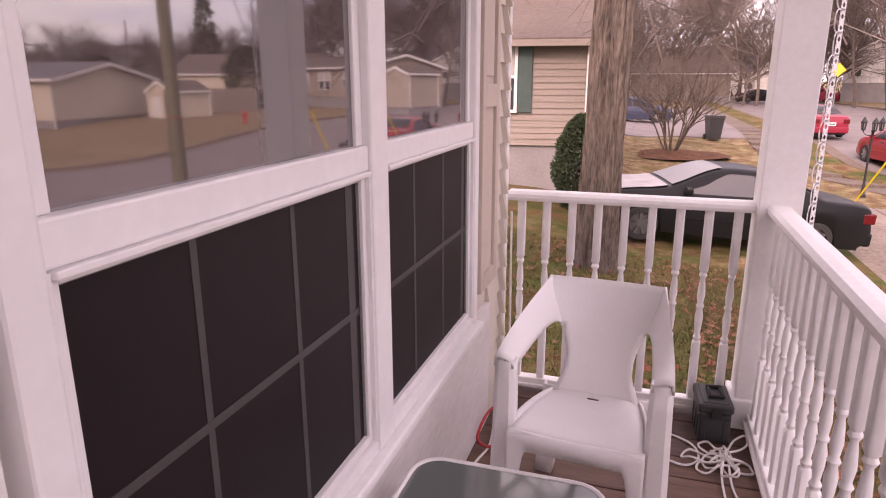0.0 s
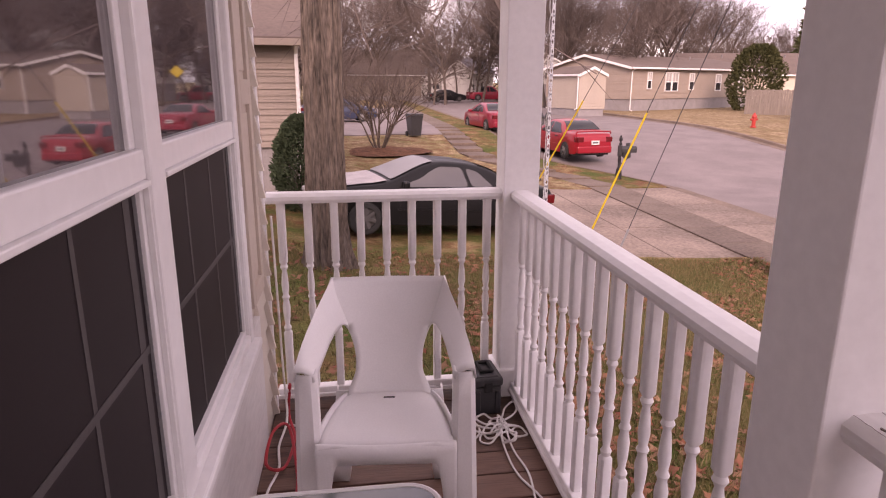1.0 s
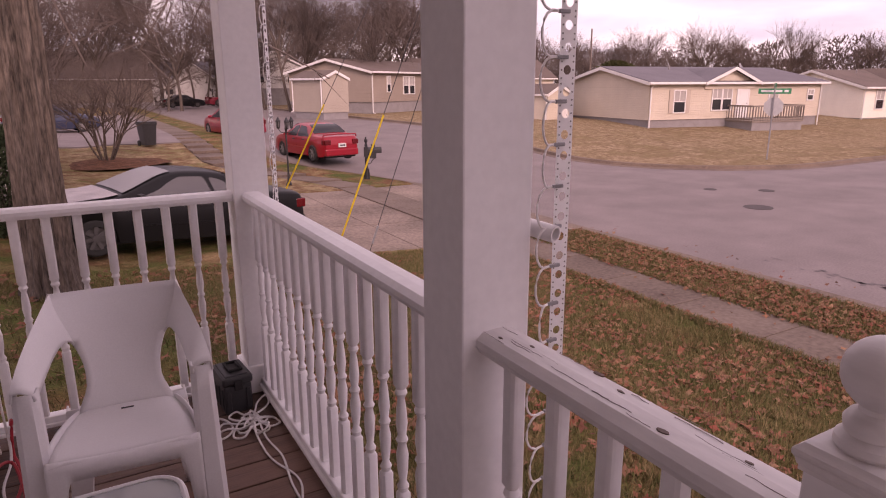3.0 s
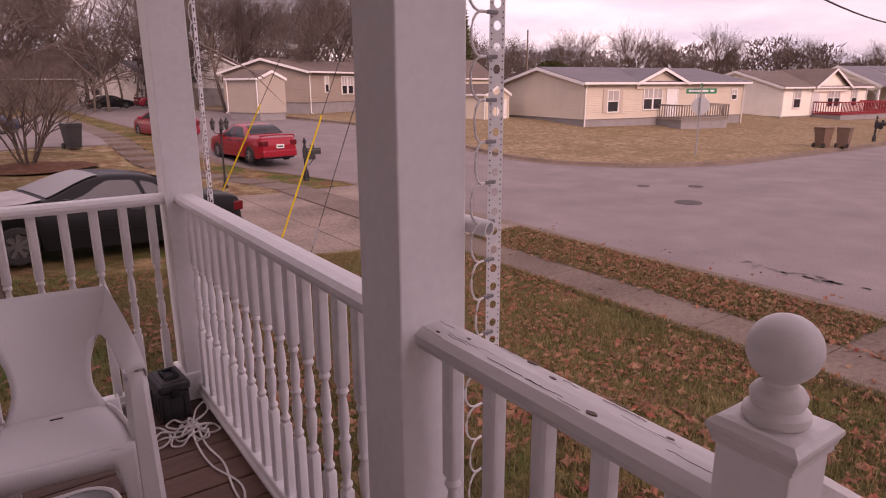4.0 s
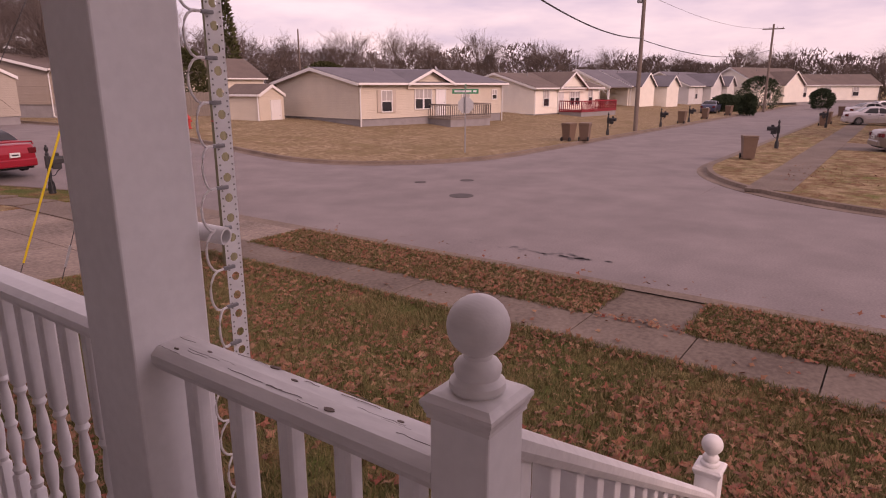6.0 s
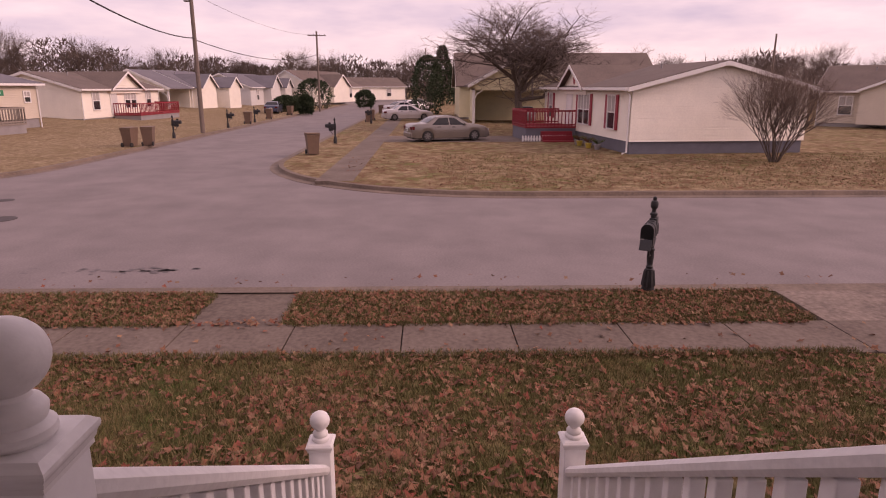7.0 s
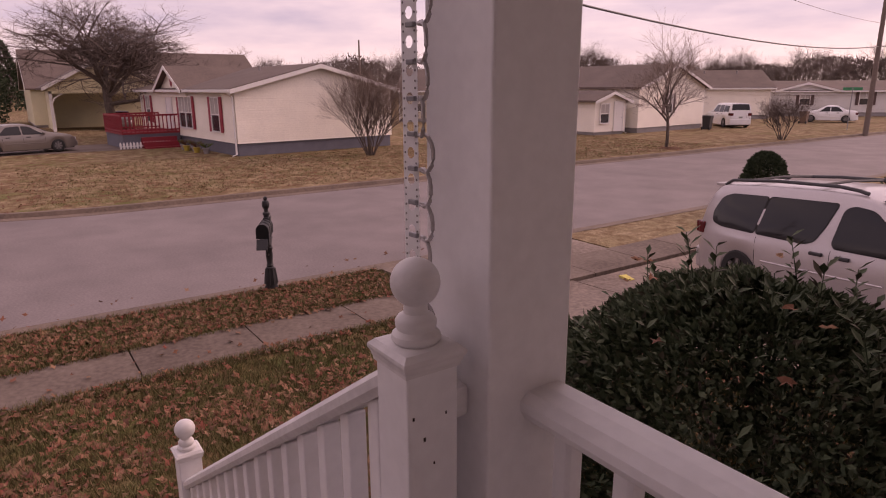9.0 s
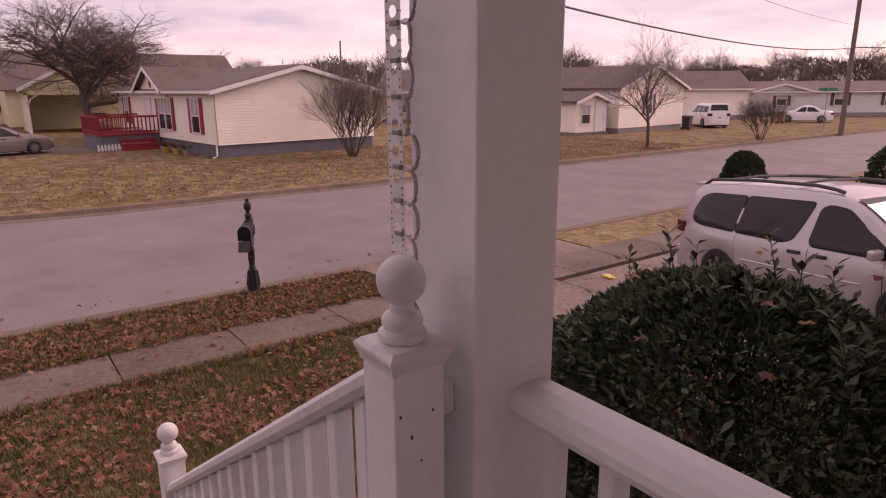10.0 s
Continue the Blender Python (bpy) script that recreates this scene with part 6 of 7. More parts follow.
def ornament():
    o = thing("hanging_ornament", "small dark green ornament hanging from the porch beam", "ornament", (1.24, 2.2, 0))
    part("string", tube(bm_new(), [(0, 0, 2.42), (0, 0, 1.66)], 0.001, 4), CLIP, o)
    bm = lathe(bm_new(), [(0.002, 1.565), (0.012, 1.575), (0.018, 1.6), (0.015, 1.63), (0.01, 1.645), (0.012, 1.655), (0.004, 1.668)], seg=10)
    part("body", bm, mat("dark_green_glaze", (0.03, 0.05, 0.045), 0.4, var=0.3, scale=60), o, smooth=True)
    for sx in (-1, 1):
        part("wing", tube(bm_new(), [(0, 0, 1.65), (sx * 0.018, 0, 1.62), (sx * 0.02, 0, 1.57)], 0.005, 5, 0.002), BLACKP, o)


ornament()

# ------------------------------------------------------------------ trees and shrubs
BARK = mat("grey_brown_bark", (0.05, 0.038, 0.031), 0.95, var=0.5, scale=17, fine=50, bump=1.0, stretch=(1, 1, 0.16), tint=(0.12, 0.093, 0.077))
TWIG = mat("bare_twigs", (0.12, 0.092, 0.08), 0.95, var=0.25, scale=0.6, fine=4)
TWIG3 = mat("tan_bare_twigs", (0.175, 0.13, 0.108), 0.95, var=0.25, scale=0.6, fine=4)
TWIG2 = mat("pale_bare_twigs", (0.26, 0.205, 0.175), 0.95, var=0.25, scale=0.6, fine=4)


def leaf_mat(name, colours, rough=0.5):
    m = bpy.data.materials.new(name)
    m.use_nodes = True
    n, l = m.node_tree.nodes, m.node_tree.links
    b = n["Principled BSDF"]
    geo, ramp = n.new("ShaderNodeNewGeometry"), n.new("ShaderNodeValToRGB")
    l.new(geo.outputs["Random Per Island"], ramp.inputs["Fac"])
    els = ramp.color_ramp.elements
    while len(els) < len(colours):
        els.new(0.5)
    for k, c in enumerate(colours):
        els[k].position, els[k].color = k / max(1, len(colours) - 1), (*c, 1)
    l.new(ramp.outputs["Color"], b.inputs["Base Color"])
    b.inputs["Roughness"].default_value, b.inputs["Specular IOR Level"].default_value = rough, 0.2
    return m


HOLLY = leaf_mat("dark_evergreen_leaves", [(0.036, 0.054, 0.031), (0.06, 0.086, 0.047), (0.105, 0.135, 0.078), (0.045, 0.068, 0.037), (0.09, 0.115, 0.066), (0.075, 0.062, 0.045)], 0.62)
CONIFER = leaf_mat("conifer_sprays", [(0.03, 0.046, 0.026), (0.045, 0.066, 0.036), (0.06, 0.082, 0.046)], 0.9)
CEDAR = leaf_mat("dull_cedar_sprays", [(0.05, 0.055, 0.022), (0.085, 0.085, 0.035)], 0.8)
LEAF = leaf_mat("fallen_oak_leaves", [(0.2, 0.068, 0.041), (0.255, 0.118, 0.068), (0.13, 0.05, 0.034), (0.3, 0.175, 0.104), (0.22, 0.058, 0.039), (0.215, 0.122, 0.07), (0.16, 0.07, 0.045)], 0.75)
BLADE = leaf_mat("grass_blades", [(0.2, 0.152, 0.074), (0.088, 0.104, 0.034), (0.27, 0.2, 0.108), (0.066, 0.086, 0.027), (0.18, 0.125, 0.064)], 0.8)


def spike(bm, a, b, rad):
    """The last twig: three thin faces running to a point."""
    u = (b - a).orthogonal().normalized()
    w = (b - a).normalized().cross(u)
    base = [bm.verts.new(a + rad * (u * math.cos(q) + w * math.sin(q))) for q in (0, 2.1, 4.2)]
    tip = bm.verts.new(b)
    for i in range(3):
        bm.faces.new((base[i], base[(i + 1) % 3], tip))


def grow(wood, twigs, r, p, d, length, rad, level, levels, kids, spread, up, droop=0.0):
    """One limb and, from along it, the next ones."""
    n = 4 if level < 2 else 2
    pts = [p.copy()]
    q = p.copy()
    dd = d.copy()
    for k in range(n):
        dd = (dd + Vector((r.uniform(-1, 1), r.uniform(-1, 1), r.uniform(-0.6, 1) * up - droop)) * 0.16).normalized()
        q = q + dd * (length / n)
        pts.append(q.copy())
    if level == levels:
        spike(twigs, pts[0], pts[-1], rad * 1.25)
        return
    tube(wood if level < 2 else twigs, pts, rad, 7 if level == 0 else (5 if level < 2 else 3), rad * 0.55)
    for k in range(kids[min(level, len(kids) - 1)]):
        t = r.uniform(0.35, 1.0) if level else r.uniform(0.5, 1.0)
        i = min(int(t * n), n - 1)
        b = pts[i].lerp(pts[i + 1], t * n - i)
        side = Vector((r.gauss(0, 1), r.gauss(0, 1), r.gauss(0, 0.5))).normalized()
        nd = (dd * (1 - spread) + side * spread + Vector((0, 0, up * 0.25))).normalized()
        grow(wood, twigs, r, b, nd, length * r.uniform(0.55, 0.8), rad * (0.55 if level == 0 else 0.43), level + 1, levels, kids, spread, up, droop)


def bare_tree(label, at, height, rad, seed, levels=5, kids=(6, 4, 4, 3, 3), spread=0.55, up=0.5, trunk=0.32, stems=1, twig=None, category="tree", bark=None, name="tree", group=""):
    t = thing(name, label, category, at, group)
    r = random.Random(seed)
    wood, twigs = bm_new(), bm_new()
    for k in range(stems):
        if stems == 1:
            d = Vector((r.uniform(-0.05, 0.05), r.uniform(-0.05, 0.05), 1))
            o = Vector((0, 0, -0.3))
        else:
            a = 6.28318 * k / stems + r.uniform(-0.3, 0.3)
            d = Vector((0.45 * math.cos(a), 0.45 * math.sin(a), 1)).normalized()
            o = Vector((0.12 * math.cos(a), 0.12 * math.sin(a), -0.1))
        grow(wood, twigs, r, o, d, height * trunk, rad, 0, levels, kids, spread, up)
    part("trunk", wood, bark or BARK, t, smooth=True)
    part("crown", twigs, twig or TWIG, t)
    return t


def evergreen(label, at, height, radius, seed, material, count=1400, cone=0.0, size=0.09, name="bush", category="bush", group=""):
    """A shrub of many small pointed leaves on a lumpy outline, over a dark branching core."""
    t = thing(name, label, category, at, group)
    r = random.Random(seed)
    bm = bm_new()
    for k in range(9):
        a = 6.28318 * k / 9
        tube(bm, [(0, 0, -0.1), (radius * 0.3 * math.cos(a), radius * 0.3 * math.sin(a), height * 0.4), (radius * 0.6 * math.cos(a), radius * 0.6 * math.sin(a), height * r.uniform(0.55, 0.8))], 0.025, 4, 0.008)
    part("stem_frame", bm, BARK, t)
    bm = bm_new()
    for k in range(count):
        a, v = r.uniform(0, 6.28318), (r.random() if cone else 1 - r.random() ** 1.55)
        prof = math.sqrt(max(0.02, 1 - (2 * v - 0.85) ** 2 / 1.35)) if not cone else (1 - v) ** 0.8 + 0.06
        lump = 0.84 + 0.3 * noise.noise((math.cos(a) * 2.2 + seed, math.sin(a) * 2.2, v * 4))
        d = r.uniform(0.55, 1.03) ** 0.5
        rad = radius * prof * lump * d
        p = Vector((rad * math.cos(a), rad * math.sin(a), height * (v * (0.93 + 0.12 * lump))))
        out = Vector((math.cos(a), math.sin(a), r.uniform(-0.2, 1.4))).normalized()
        tip = (out + Vector((r.uniform(-1, 1), r.uniform(-1, 1), r.uniform(-0.6, 0.9))) * 0.8).normalized()
        u = tip.cross(Vector((r.uniform(-1, 1), r.uniform(-1, 1), r.uniform(-1, 1)))).normalized()
        w = tip.cross(u)
        s_ = size * r.uniform(0.6, 1.25)
        vs = [bm.verts.new(p + q) for q in (Vector((0, 0, 0)), tip * s_ * 0.45 + u * s_ * 0.24 + w * s_ * 0.05, tip * s_, tip * s_ * 0.45 - u * s_ * 0.24 + w * s_ * 0.05)]
        bm.faces.new((vs[0], vs[1], vs[2]))
        bm.faces.new((vs[0], vs[2], vs[3]))
    part("leaves", bm, material, t)
    return t


def mulch_ring(at, r, label):
    bm = bm_new()
    c = bm.verts.new((0, 0, 0.1))
    ring = [bm.verts.new((r * (0.9 + 0.2 * noise.noise((k, r, 0.5))) * math.cos(6.28318 * k / 24), r * math.sin(6.28318 * k / 24), -0.03)) for k in range(24)]
    for k in range(24):
        bm.faces.new((c, ring[k], ring[(k + 1) % 24]))
    ob = solid("mulch_bed", bm, MULCH, label, "mulch")
    ob.matrix_basis = Matrix.Translation(at)


def stand(x, y, lift=0.0):
    """A point on the lawn, or on the flat land across the street."""
    return (x, y, (land(x, y) if x < 8 else flat_z(x, y)) + lift)


# the oak by the driveway
def oak():
    t = thing("tree", "large bare oak with deeply furrowed bark", "tree", stand(0.13, 10.2))
    bm = bm_new()
    rings = []
    seg = 40
    for k in range(34):
        z = -0.2 + 6.2 * k / 33
        flare = 1 + 0.42 * math.exp(-max(z, 0) * 3.2)
        row = []
        for i in range(seg):
            a = 6.28318 * i / seg
            f = 0.285 * flare * (1 - 0.03 * z)
            f *= 1 + 0.07 * noise.noise((math.cos(a) * 6, math.sin(a) * 6, z * 1.4)) + 0.085 * math.sin(a * 17 + 2.0 * noise.noise((a, z * 1.5, 0)))
            f *= 1 + 0.12 * max(0, math.cos(3 * a + 0.5)) * math.exp(-max(z, 0) * 4)
            row.append(bm.verts.new((f * math.cos(a) + 0.05 * z * 0.3, f * math.sin(a), z)))
        rings.append(row)
    for a, b in zip(rings, rings[1:]):
        for i in range(seg):
            j = (i + 1) % seg
            bm.faces.new((a[i], a[j], b[j], b[i]))
    part("trunk", bm, BARK, t)
    r = random.Random(3)
    wood, twigs = bm_new(), bm_new()
    for k in range(9):
        a = 6.28318 * k / 9 + r.uniform(-0.3, 0.3)
        z = 4.5 + 0.18 * k
        d = Vector((math.cos(a), math.sin(a), 0.45 if k > 2 else 0.2)).normalized()
        grow(wood, twigs, r, Vector((0.05 * z * 0.3 + 0.1 * math.cos(a), 0.1 * math.sin(a), z)), d, 2.6, 0.075, 1, 4, (5, 5, 4, 4), 0.6, 0.05, 0.45)
    part("limbs", wood, BARK, t)
    part("crown", twigs, TWIG, t)


oak()
bare_tree("bare crepe myrtle with many slender stems in a mulch bed", stand(1.6, 27.0), 7.4, 0.04, 11, 5, (5, 4, 3, 3, 2), 0.5, 0.35, 0.3, stems=12, twig=TWIG, category="shrub", name="crepe_myrtle")
mulch_ring(stand(1.6, 27.0), 2.2, "bed of red-brown mulch and fallen leaves")
carport_tree = bare_tree("broad bare tree forking low beside the carport", stand(50.5, -6.5), 18.5, 0.27, 21, 5, (10, 6, 6, 5, 7), 0.58, 0.3, 0.24, twig=TWIG)
carport_tree.scale = (1.4, 1.4, 1.0)
bare_tree("round bare shrub beside the white house", stand(28.0, -14.3), 5.6, 0.026, 31, 4, (6, 5, 4, 3), 0.42, 0.34, 0.36, stems=22, twig=TWIG3, category="shrub", name="shrub")
bare_tree("young bare tree in a ring of mulch", stand(21.7, -28.5), 9.6, 0.1, 41, 5, (8, 6, 5, 4, 4), 0.5, 0.36, 0.3, twig=TWIG2)
mulch_ring(stand(21.4, -28.5), 0.9, "ring of brown mulch round the young tree")
bare_tree("dense bare shrub on the straw lawn", stand(20.9, -38.5), 3.2, 0.03, 51, 4, (6, 5, 4, 5), 0.45, 0.6, 0.42, stems=9, twig=TWIG, category="shrub", name="shrub")
evergreen("dark green evergreen bush at the neighbour house corner", stand(-0.52, 14.2, 0.02), 1.8, 0.6, 3, CONIFER, 17000, size=0.08)
evergreen("clipped round evergreen bush beside the driveway", stand(9.35, -15.75), 1.4, 0.62, 4, CONIFER, 9000, size=0.1)
evergreen("clipped round evergreen bush beside the driveway", stand(6.2, -16.9), 1.75, 0.8, 5, CONIFER, 9000, size=0.1)
for x, y, hh, rr in ((76, 0.6, 6.2, 2.1), (98, 17.5, 4.0, 3.0), (78, 15, 2.0, 1.0), (104, 10.5, 2.4, 1.6), (86, 19.0, 1.8, 2.0), (92, 19, 1.6, 2.2), (43, 44, 4.0, 2.4), (34, 52, 5, 2.4)):
    evergreen("dark evergreen shrub among the far houses", stand(x, y), hh, rr, int(x), CEDAR if x < 60 else CONIFER, 7000 if x < 60 else 3600, size=0.3)
evergreen("tall dark conifer against the far sky", stand(118, -2), 9.5, 3.2, 61, CONIFER, 2000, cone=1, size=0.7, name="conifer", category="tree")
evergreen("tall dark conifer against the far sky", stand(58, 78), 13, 2.6, 62, CEDAR, 1200, cone=1, size=0.8, name="conifer", category="tree")

# the wood behind the houses: a few bare trees, repeated
protos = []
for k in range(5):
    protos.append(bare_tree("tall bare woodland tree", (0, 0, -400 - 30 * k), (14, 16, 13, 15, 17)[k], 0.16, 100 + k, 4, (11, 7, 6, 5), (0.5, 0.42, 0.56, 0.46, 0.4)[k], 0.22, (0.4, 0.45, 0.36, 0.42, 0.48)[k], group="woodland trees"))
r = random.Random(8)
spots = []
for k in range(200):
    a = 32 - 212 * (k + r.random()) / 200
    near = a > -30
    d = r.uniform(78, 112) if near else r.uniform(132, 178)
    if not near and -95 < a < -60:
        d += 25
    spots.append((a, d, r.uniform(0.9, 1.3) if a > -38 else (r.uniform(0.72, 1.02) if a > -62 else r.uniform(0.58, 0.86))))
for k in range(9):
    spots.append((r.uniform(-27, 6), r.uniform(62, 74), r.uniform(0.8, 1.05)))
for k, (a, d, sc) in enumerate(spots):
    x, y = -d * math.sin(radians(a)), d * math.cos(radians(a))
    m = Matrix.Translation((x, y, flat_z(x, y))) @ Matrix.Rotation(r.uniform(0, 6.28), 4, "Z")
    tr = protos[k] if k < 5 else copy_thing(protos[k % 5], m)
    tr.matrix_basis = m @ Matrix.Diagonal((sc, sc, sc, 1))
bare_tree("bare round-headed tree behind the far roofs", stand(91, -27), 14.5, 0.28, 71, 5, (8, 5, 4, 4, 3), 0.55, 0.25, 0.3, twig=TWIG2)

# undergrowth and far woods: loose crowns of fine twigs, crowded together
bm = bm_new()
r = random.Random(9)
for k in range(330):
    a = 36 - 222 * (k + r.random()) / 330
    near, mid = a > -30, a > -66
    d = r.uniform(98, 128) if near else r.uniform(172, 215)
    x, y = -d * math.sin(radians(a)), d * math.cos(radians(a))
    top = (r.uniform(7, 12) if near else (r.uniform(9, 14) if mid else r.uniform(8.0, 11.5))) * (0.9 + 0.3 * noise.noise((a * 0.15, 0, 3)))
    wide = r.uniform(2.5, 4.5) * (1 if near else 1.4)
    tx, ty = math.cos(radians(a)), math.sin(radians(a))
    for q in range(150 if near else 420):
        u, v = r.gauss(0, 0.45), r.random() ** 0.8
        e = math.sqrt(max(0.05, 1 - (1.5 * v - 0.7) ** 2))
        px, pz = u * wide * e, -0.5 + top * v
        ln = r.uniform(0.5, 1.9)
        an = r.gauss(0, 0.6) + u * 0.5
        w = r.uniform(0.05, 0.15) if near else r.uniform(0.07, 0.2)
        dx, dz = math.sin(an) * ln, math.cos(an) * ln * r.uniform(0.5, 1.0)
        z0 = flat_z(x, y) + pz
        dep = r.uniform(-2, 2)
        ox, oy = x - ty * dep + px * tx, y + tx * dep + px * ty
        bm.faces.new([bm.verts.new(p) for p in ((ox - w * tx, oy - w * ty, z0), (ox + w * tx, oy + w * ty, z0), (ox + dx * tx, oy + dx * ty, z0 + dz))])
FARWOOD = leaf_mat("far_winter_woods", [(0.075, 0.055, 0.05), (0.12, 0.09, 0.08), (0.06, 0.05, 0.04), (0.14, 0.105, 0.095), (0.05, 0.05, 0.035)], 1.0)
solid("far_woods", bm, FARWOOD, "dense brown winter woods beyond the houses", "woods", "stuff")

# the big evergreen beside the porch
holly = evergreen("large dark evergreen shrub with glossy leaves beside the porch", (1.95, -2.2, -1.15), 1.56, 1.32, 7, HOLLY, 76000, size=0.047)
r = random.Random(12)
bm = bm_new()
for k in range(150):
    a, d = r.uniform(0, 6.28), 1.15 * r.random() ** 0.6
    p = Vector((d * math.cos(a), d * math.sin(a), 1.5 - 0.5 * d * d))
    tall = 0.42 if k % 5 == 0 and d < 0.7 else 0.2
    top = p + Vector((r.uniform(-0.08, 0.08), r.uniform(-0.08, 0.08), r.uniform(0.5, 1.0) * tall))
    tube(bm, [p - Vector((0, 0, 0.1)), p.lerp(top, 0.5) + Vector((r.uniform(-0.02, 0.02), r.uniform(-0.02, 0.02), 0)), top], 0.0045, 4, 0.002)
    n = 6 + int(tall * 24)
    for q in range(n):
        b = p.lerp(top, 0.15 + 0.85 * q / (n - 1))
        ang = q * 2.4 + k
        o = Vector((math.cos(ang), math.sin(ang), r.uniform(0.3, 1.1))) * r.uniform(0.045, 0.07)
        u = Vector((-math.sin(ang), math.cos(ang), 0)) * r.uniform(0.013, 0.018)
        w = Vector((0, 0, 0.006))
        v0, v1, v2, v3 = (bm.verts.new(v) for v in (b, b + o * 0.5 + u + w, b + o, b + o * 0.5 - u + w))
        bm.faces.new((v0, v1, v2))
        bm.faces.new((v0, v2, v3))
tagged(part("top_growth", bm, HOLLY, holly, "upright leafy shoots"), "upright leafy shoots", kind="stuff")
bm = bm_new()
for k in range(14):
    a, d = r.uniform(0, 6.28), r.uniform(0.2, 1.2)
    p = Vector((1.95 + d * math.cos(a), -2.2 + d * math.sin(a), 0.66 - 0.5 * d * d * 0.7))
    pts = []
    ph = r.uniform(0, 6.28)
    for i in range(10):
        rr = 0.034 if i % 2 == 0 else 0.016
        pts.append(bm.verts.new(p + Vector((rr * math.cos(ph + 0.628 * i), rr * math.sin(ph + 0.628 * i), r.uniform(-0.012, 0.012)))))
    bm.faces.new(pts)
solid("caught_leaves", bm, LEAF, "fallen oak leaves caught on the evergreen shrub", "leaves", "stuff")

# ------------------------------------------------------------------ street furniture
POLE = mat("weathered_utility_pole", (0.15, 0.14, 0.085), 0.9, var=0.3, scale=3, fine=30, bump=0.5, stretch=(4, 4, 0.2))
FARPOLE = mat("brown_utility_pole", (0.17, 0.13, 0.11), 0.9, var=0.2)
CABLE = mat("black_cable", (0.03, 0.03, 0.035), 0.6)
YGUARD = mat("yellow_guy_guard", (0.62, 0.45, 0.02), 0.45, var=0.1)
IRON = mat("black_cast_iron", (0.018, 0.018, 0.02), 0.5, var=0.2, scale=12, fine=60, bump=0.1)
SIGN = mat("green_sign_sheet", (0.01, 0.22, 0.1), 0.4)
BIN = mat("brown_plastic_bin", (0.16, 0.1, 0.07), 0.6, var=0.1)
HYDRANT = mat("red_hydrant_paint", (0.45, 0.04, 0.03), 0.5)


def utility_pole(label, at, height, rad, material, arm=None, lamp=False):
    p = thing("utility_pole", label, "utility pole", at, group="utility poles")
    part("pole", tube(bm_new(), [(0, 0, -0.3), (0, 0, height * 0.5), (0, 0, height)], rad, 16, rad * 0.7), material, p, smooth=True)
    if arm:
        bm = bm_new()
        box(bm, -0.06, 0.06, -1.2, 1.2, height - 0.6, height - 0.48)
        part("cross_arm", bm, material, p)
        for y in (-1.05, -0.4, 0.4, 1.05):
            part("insulator", lathe(bm_new(), [(0.03, 0), (0.06, 0.05), (0.03, 0.1), (0.05, 0.14)], (0, y, height - 0.48), 8), CLIP, p)
    if lamp:
        part("lamp_arm", tube(bm_new(), [(0, 0, height - 2.0), (0.1, -1.2, height - 1.6), (0.1, -2.0, height - 1.6)], 0.03, 5), CLIP, p)
        bm = bm_new()
        box(bm, -0.02, 0.22, -2.5, -1.9, height - 1.72, height - 1.58, 0.03)
        part("lamp_head", bm, CLIP, p)
        part("transformer", lathe(bm_new(), [(0.18, 0), (0.2, 0.05), (0.2, 0.6), (0.12, 0.68)], (0.0, 0.3, height - 2.4), 10), CLIP, p)
    return p


NP = Vector((7.53, 10.3, -1.78))
np_ = utility_pole("weathered greenish wooden utility pole beside the pavement", NP, 10.0, 0.125, POLE)
bm = lathe(bm_new(), [(0.119, 0), (0.119, 0.02)], (0, 0, 2.55), 16)
part("wire_band", bm, REDCORD, np_)
part("conduit", tube(bm_new(), [(0.1, -0.08, -0.1), (0.095, -0.07, 3.0)], 0.02, 6), POLE, np_)
utility_pole("brown utility pole with street lamp at the corner", stand(46.2, 16.3), 11.0, 0.16, FARPOLE, lamp=True)
utility_pole("brown utility pole with cross arm down the side street", stand(89.3, 15.2), 10.2, 0.16, FARPOLE, arm=True)
utility_pole("brown utility pole on the straw lawn", stand(19.9, -47.2), 10.0, 0.17, FARPOLE)
utility_pole("thin far utility pole behind the beige house", stand(62, 68), 9.5, 0.14, FARPOLE)
utility_pole("thin far utility pole behind the white house", stand(76, -39), 9.0, 0.14, FARPOLE)
utility_pole("thin far utility pole beyond the side street", stand(124, 1), 10.0, 0.14, FARPOLE)


def wire(label, a, b, sag, rad):
    pts = [Vector(a).lerp(Vector(b), k / 20) - Vector((0, 0, sag * 4 * (k / 20) * (1 - k / 20))) for k in range(21)]
    solid("overhead_wire", tube(bm_new(), pts, rad, 5), CABLE, label, "cable", group="overhead wires")


wire("black overhead cable between the utility poles", (7.53, 10.3, 6.8), (46.2, 16.3, 4.5), 1.2, 0.035)
wire("thin overhead wire between the utility poles", (7.53, 10.3, 8.0), (46.2, 16.3, 7.2), 0.9, 0.012)
wire("black overhead cable between the utility poles", (46.2, 16.3, 4.4), (89.3, 15.2, 5.5), 1.0, 0.03)
wire("thin overhead wire between the utility poles", (46.2, 16.3, 7.4), (89.3, 15.2, 8.0), 0.8, 0.012)
wire("black overhead cable along the street", (7.53, 10.3, 4.87), (19.9, -47.2, 3.78), 1.21, 0.03)
wire("thin overhead wire along the street", (7.53, 10.3, 7.0), (19.9, -47.2, 5.2), 1.0, 0.01)
wire("thin overhead wire along the street", (19.9, -47.2, 3.8), (-10, -75, 4.8), 0.6, 0.03)


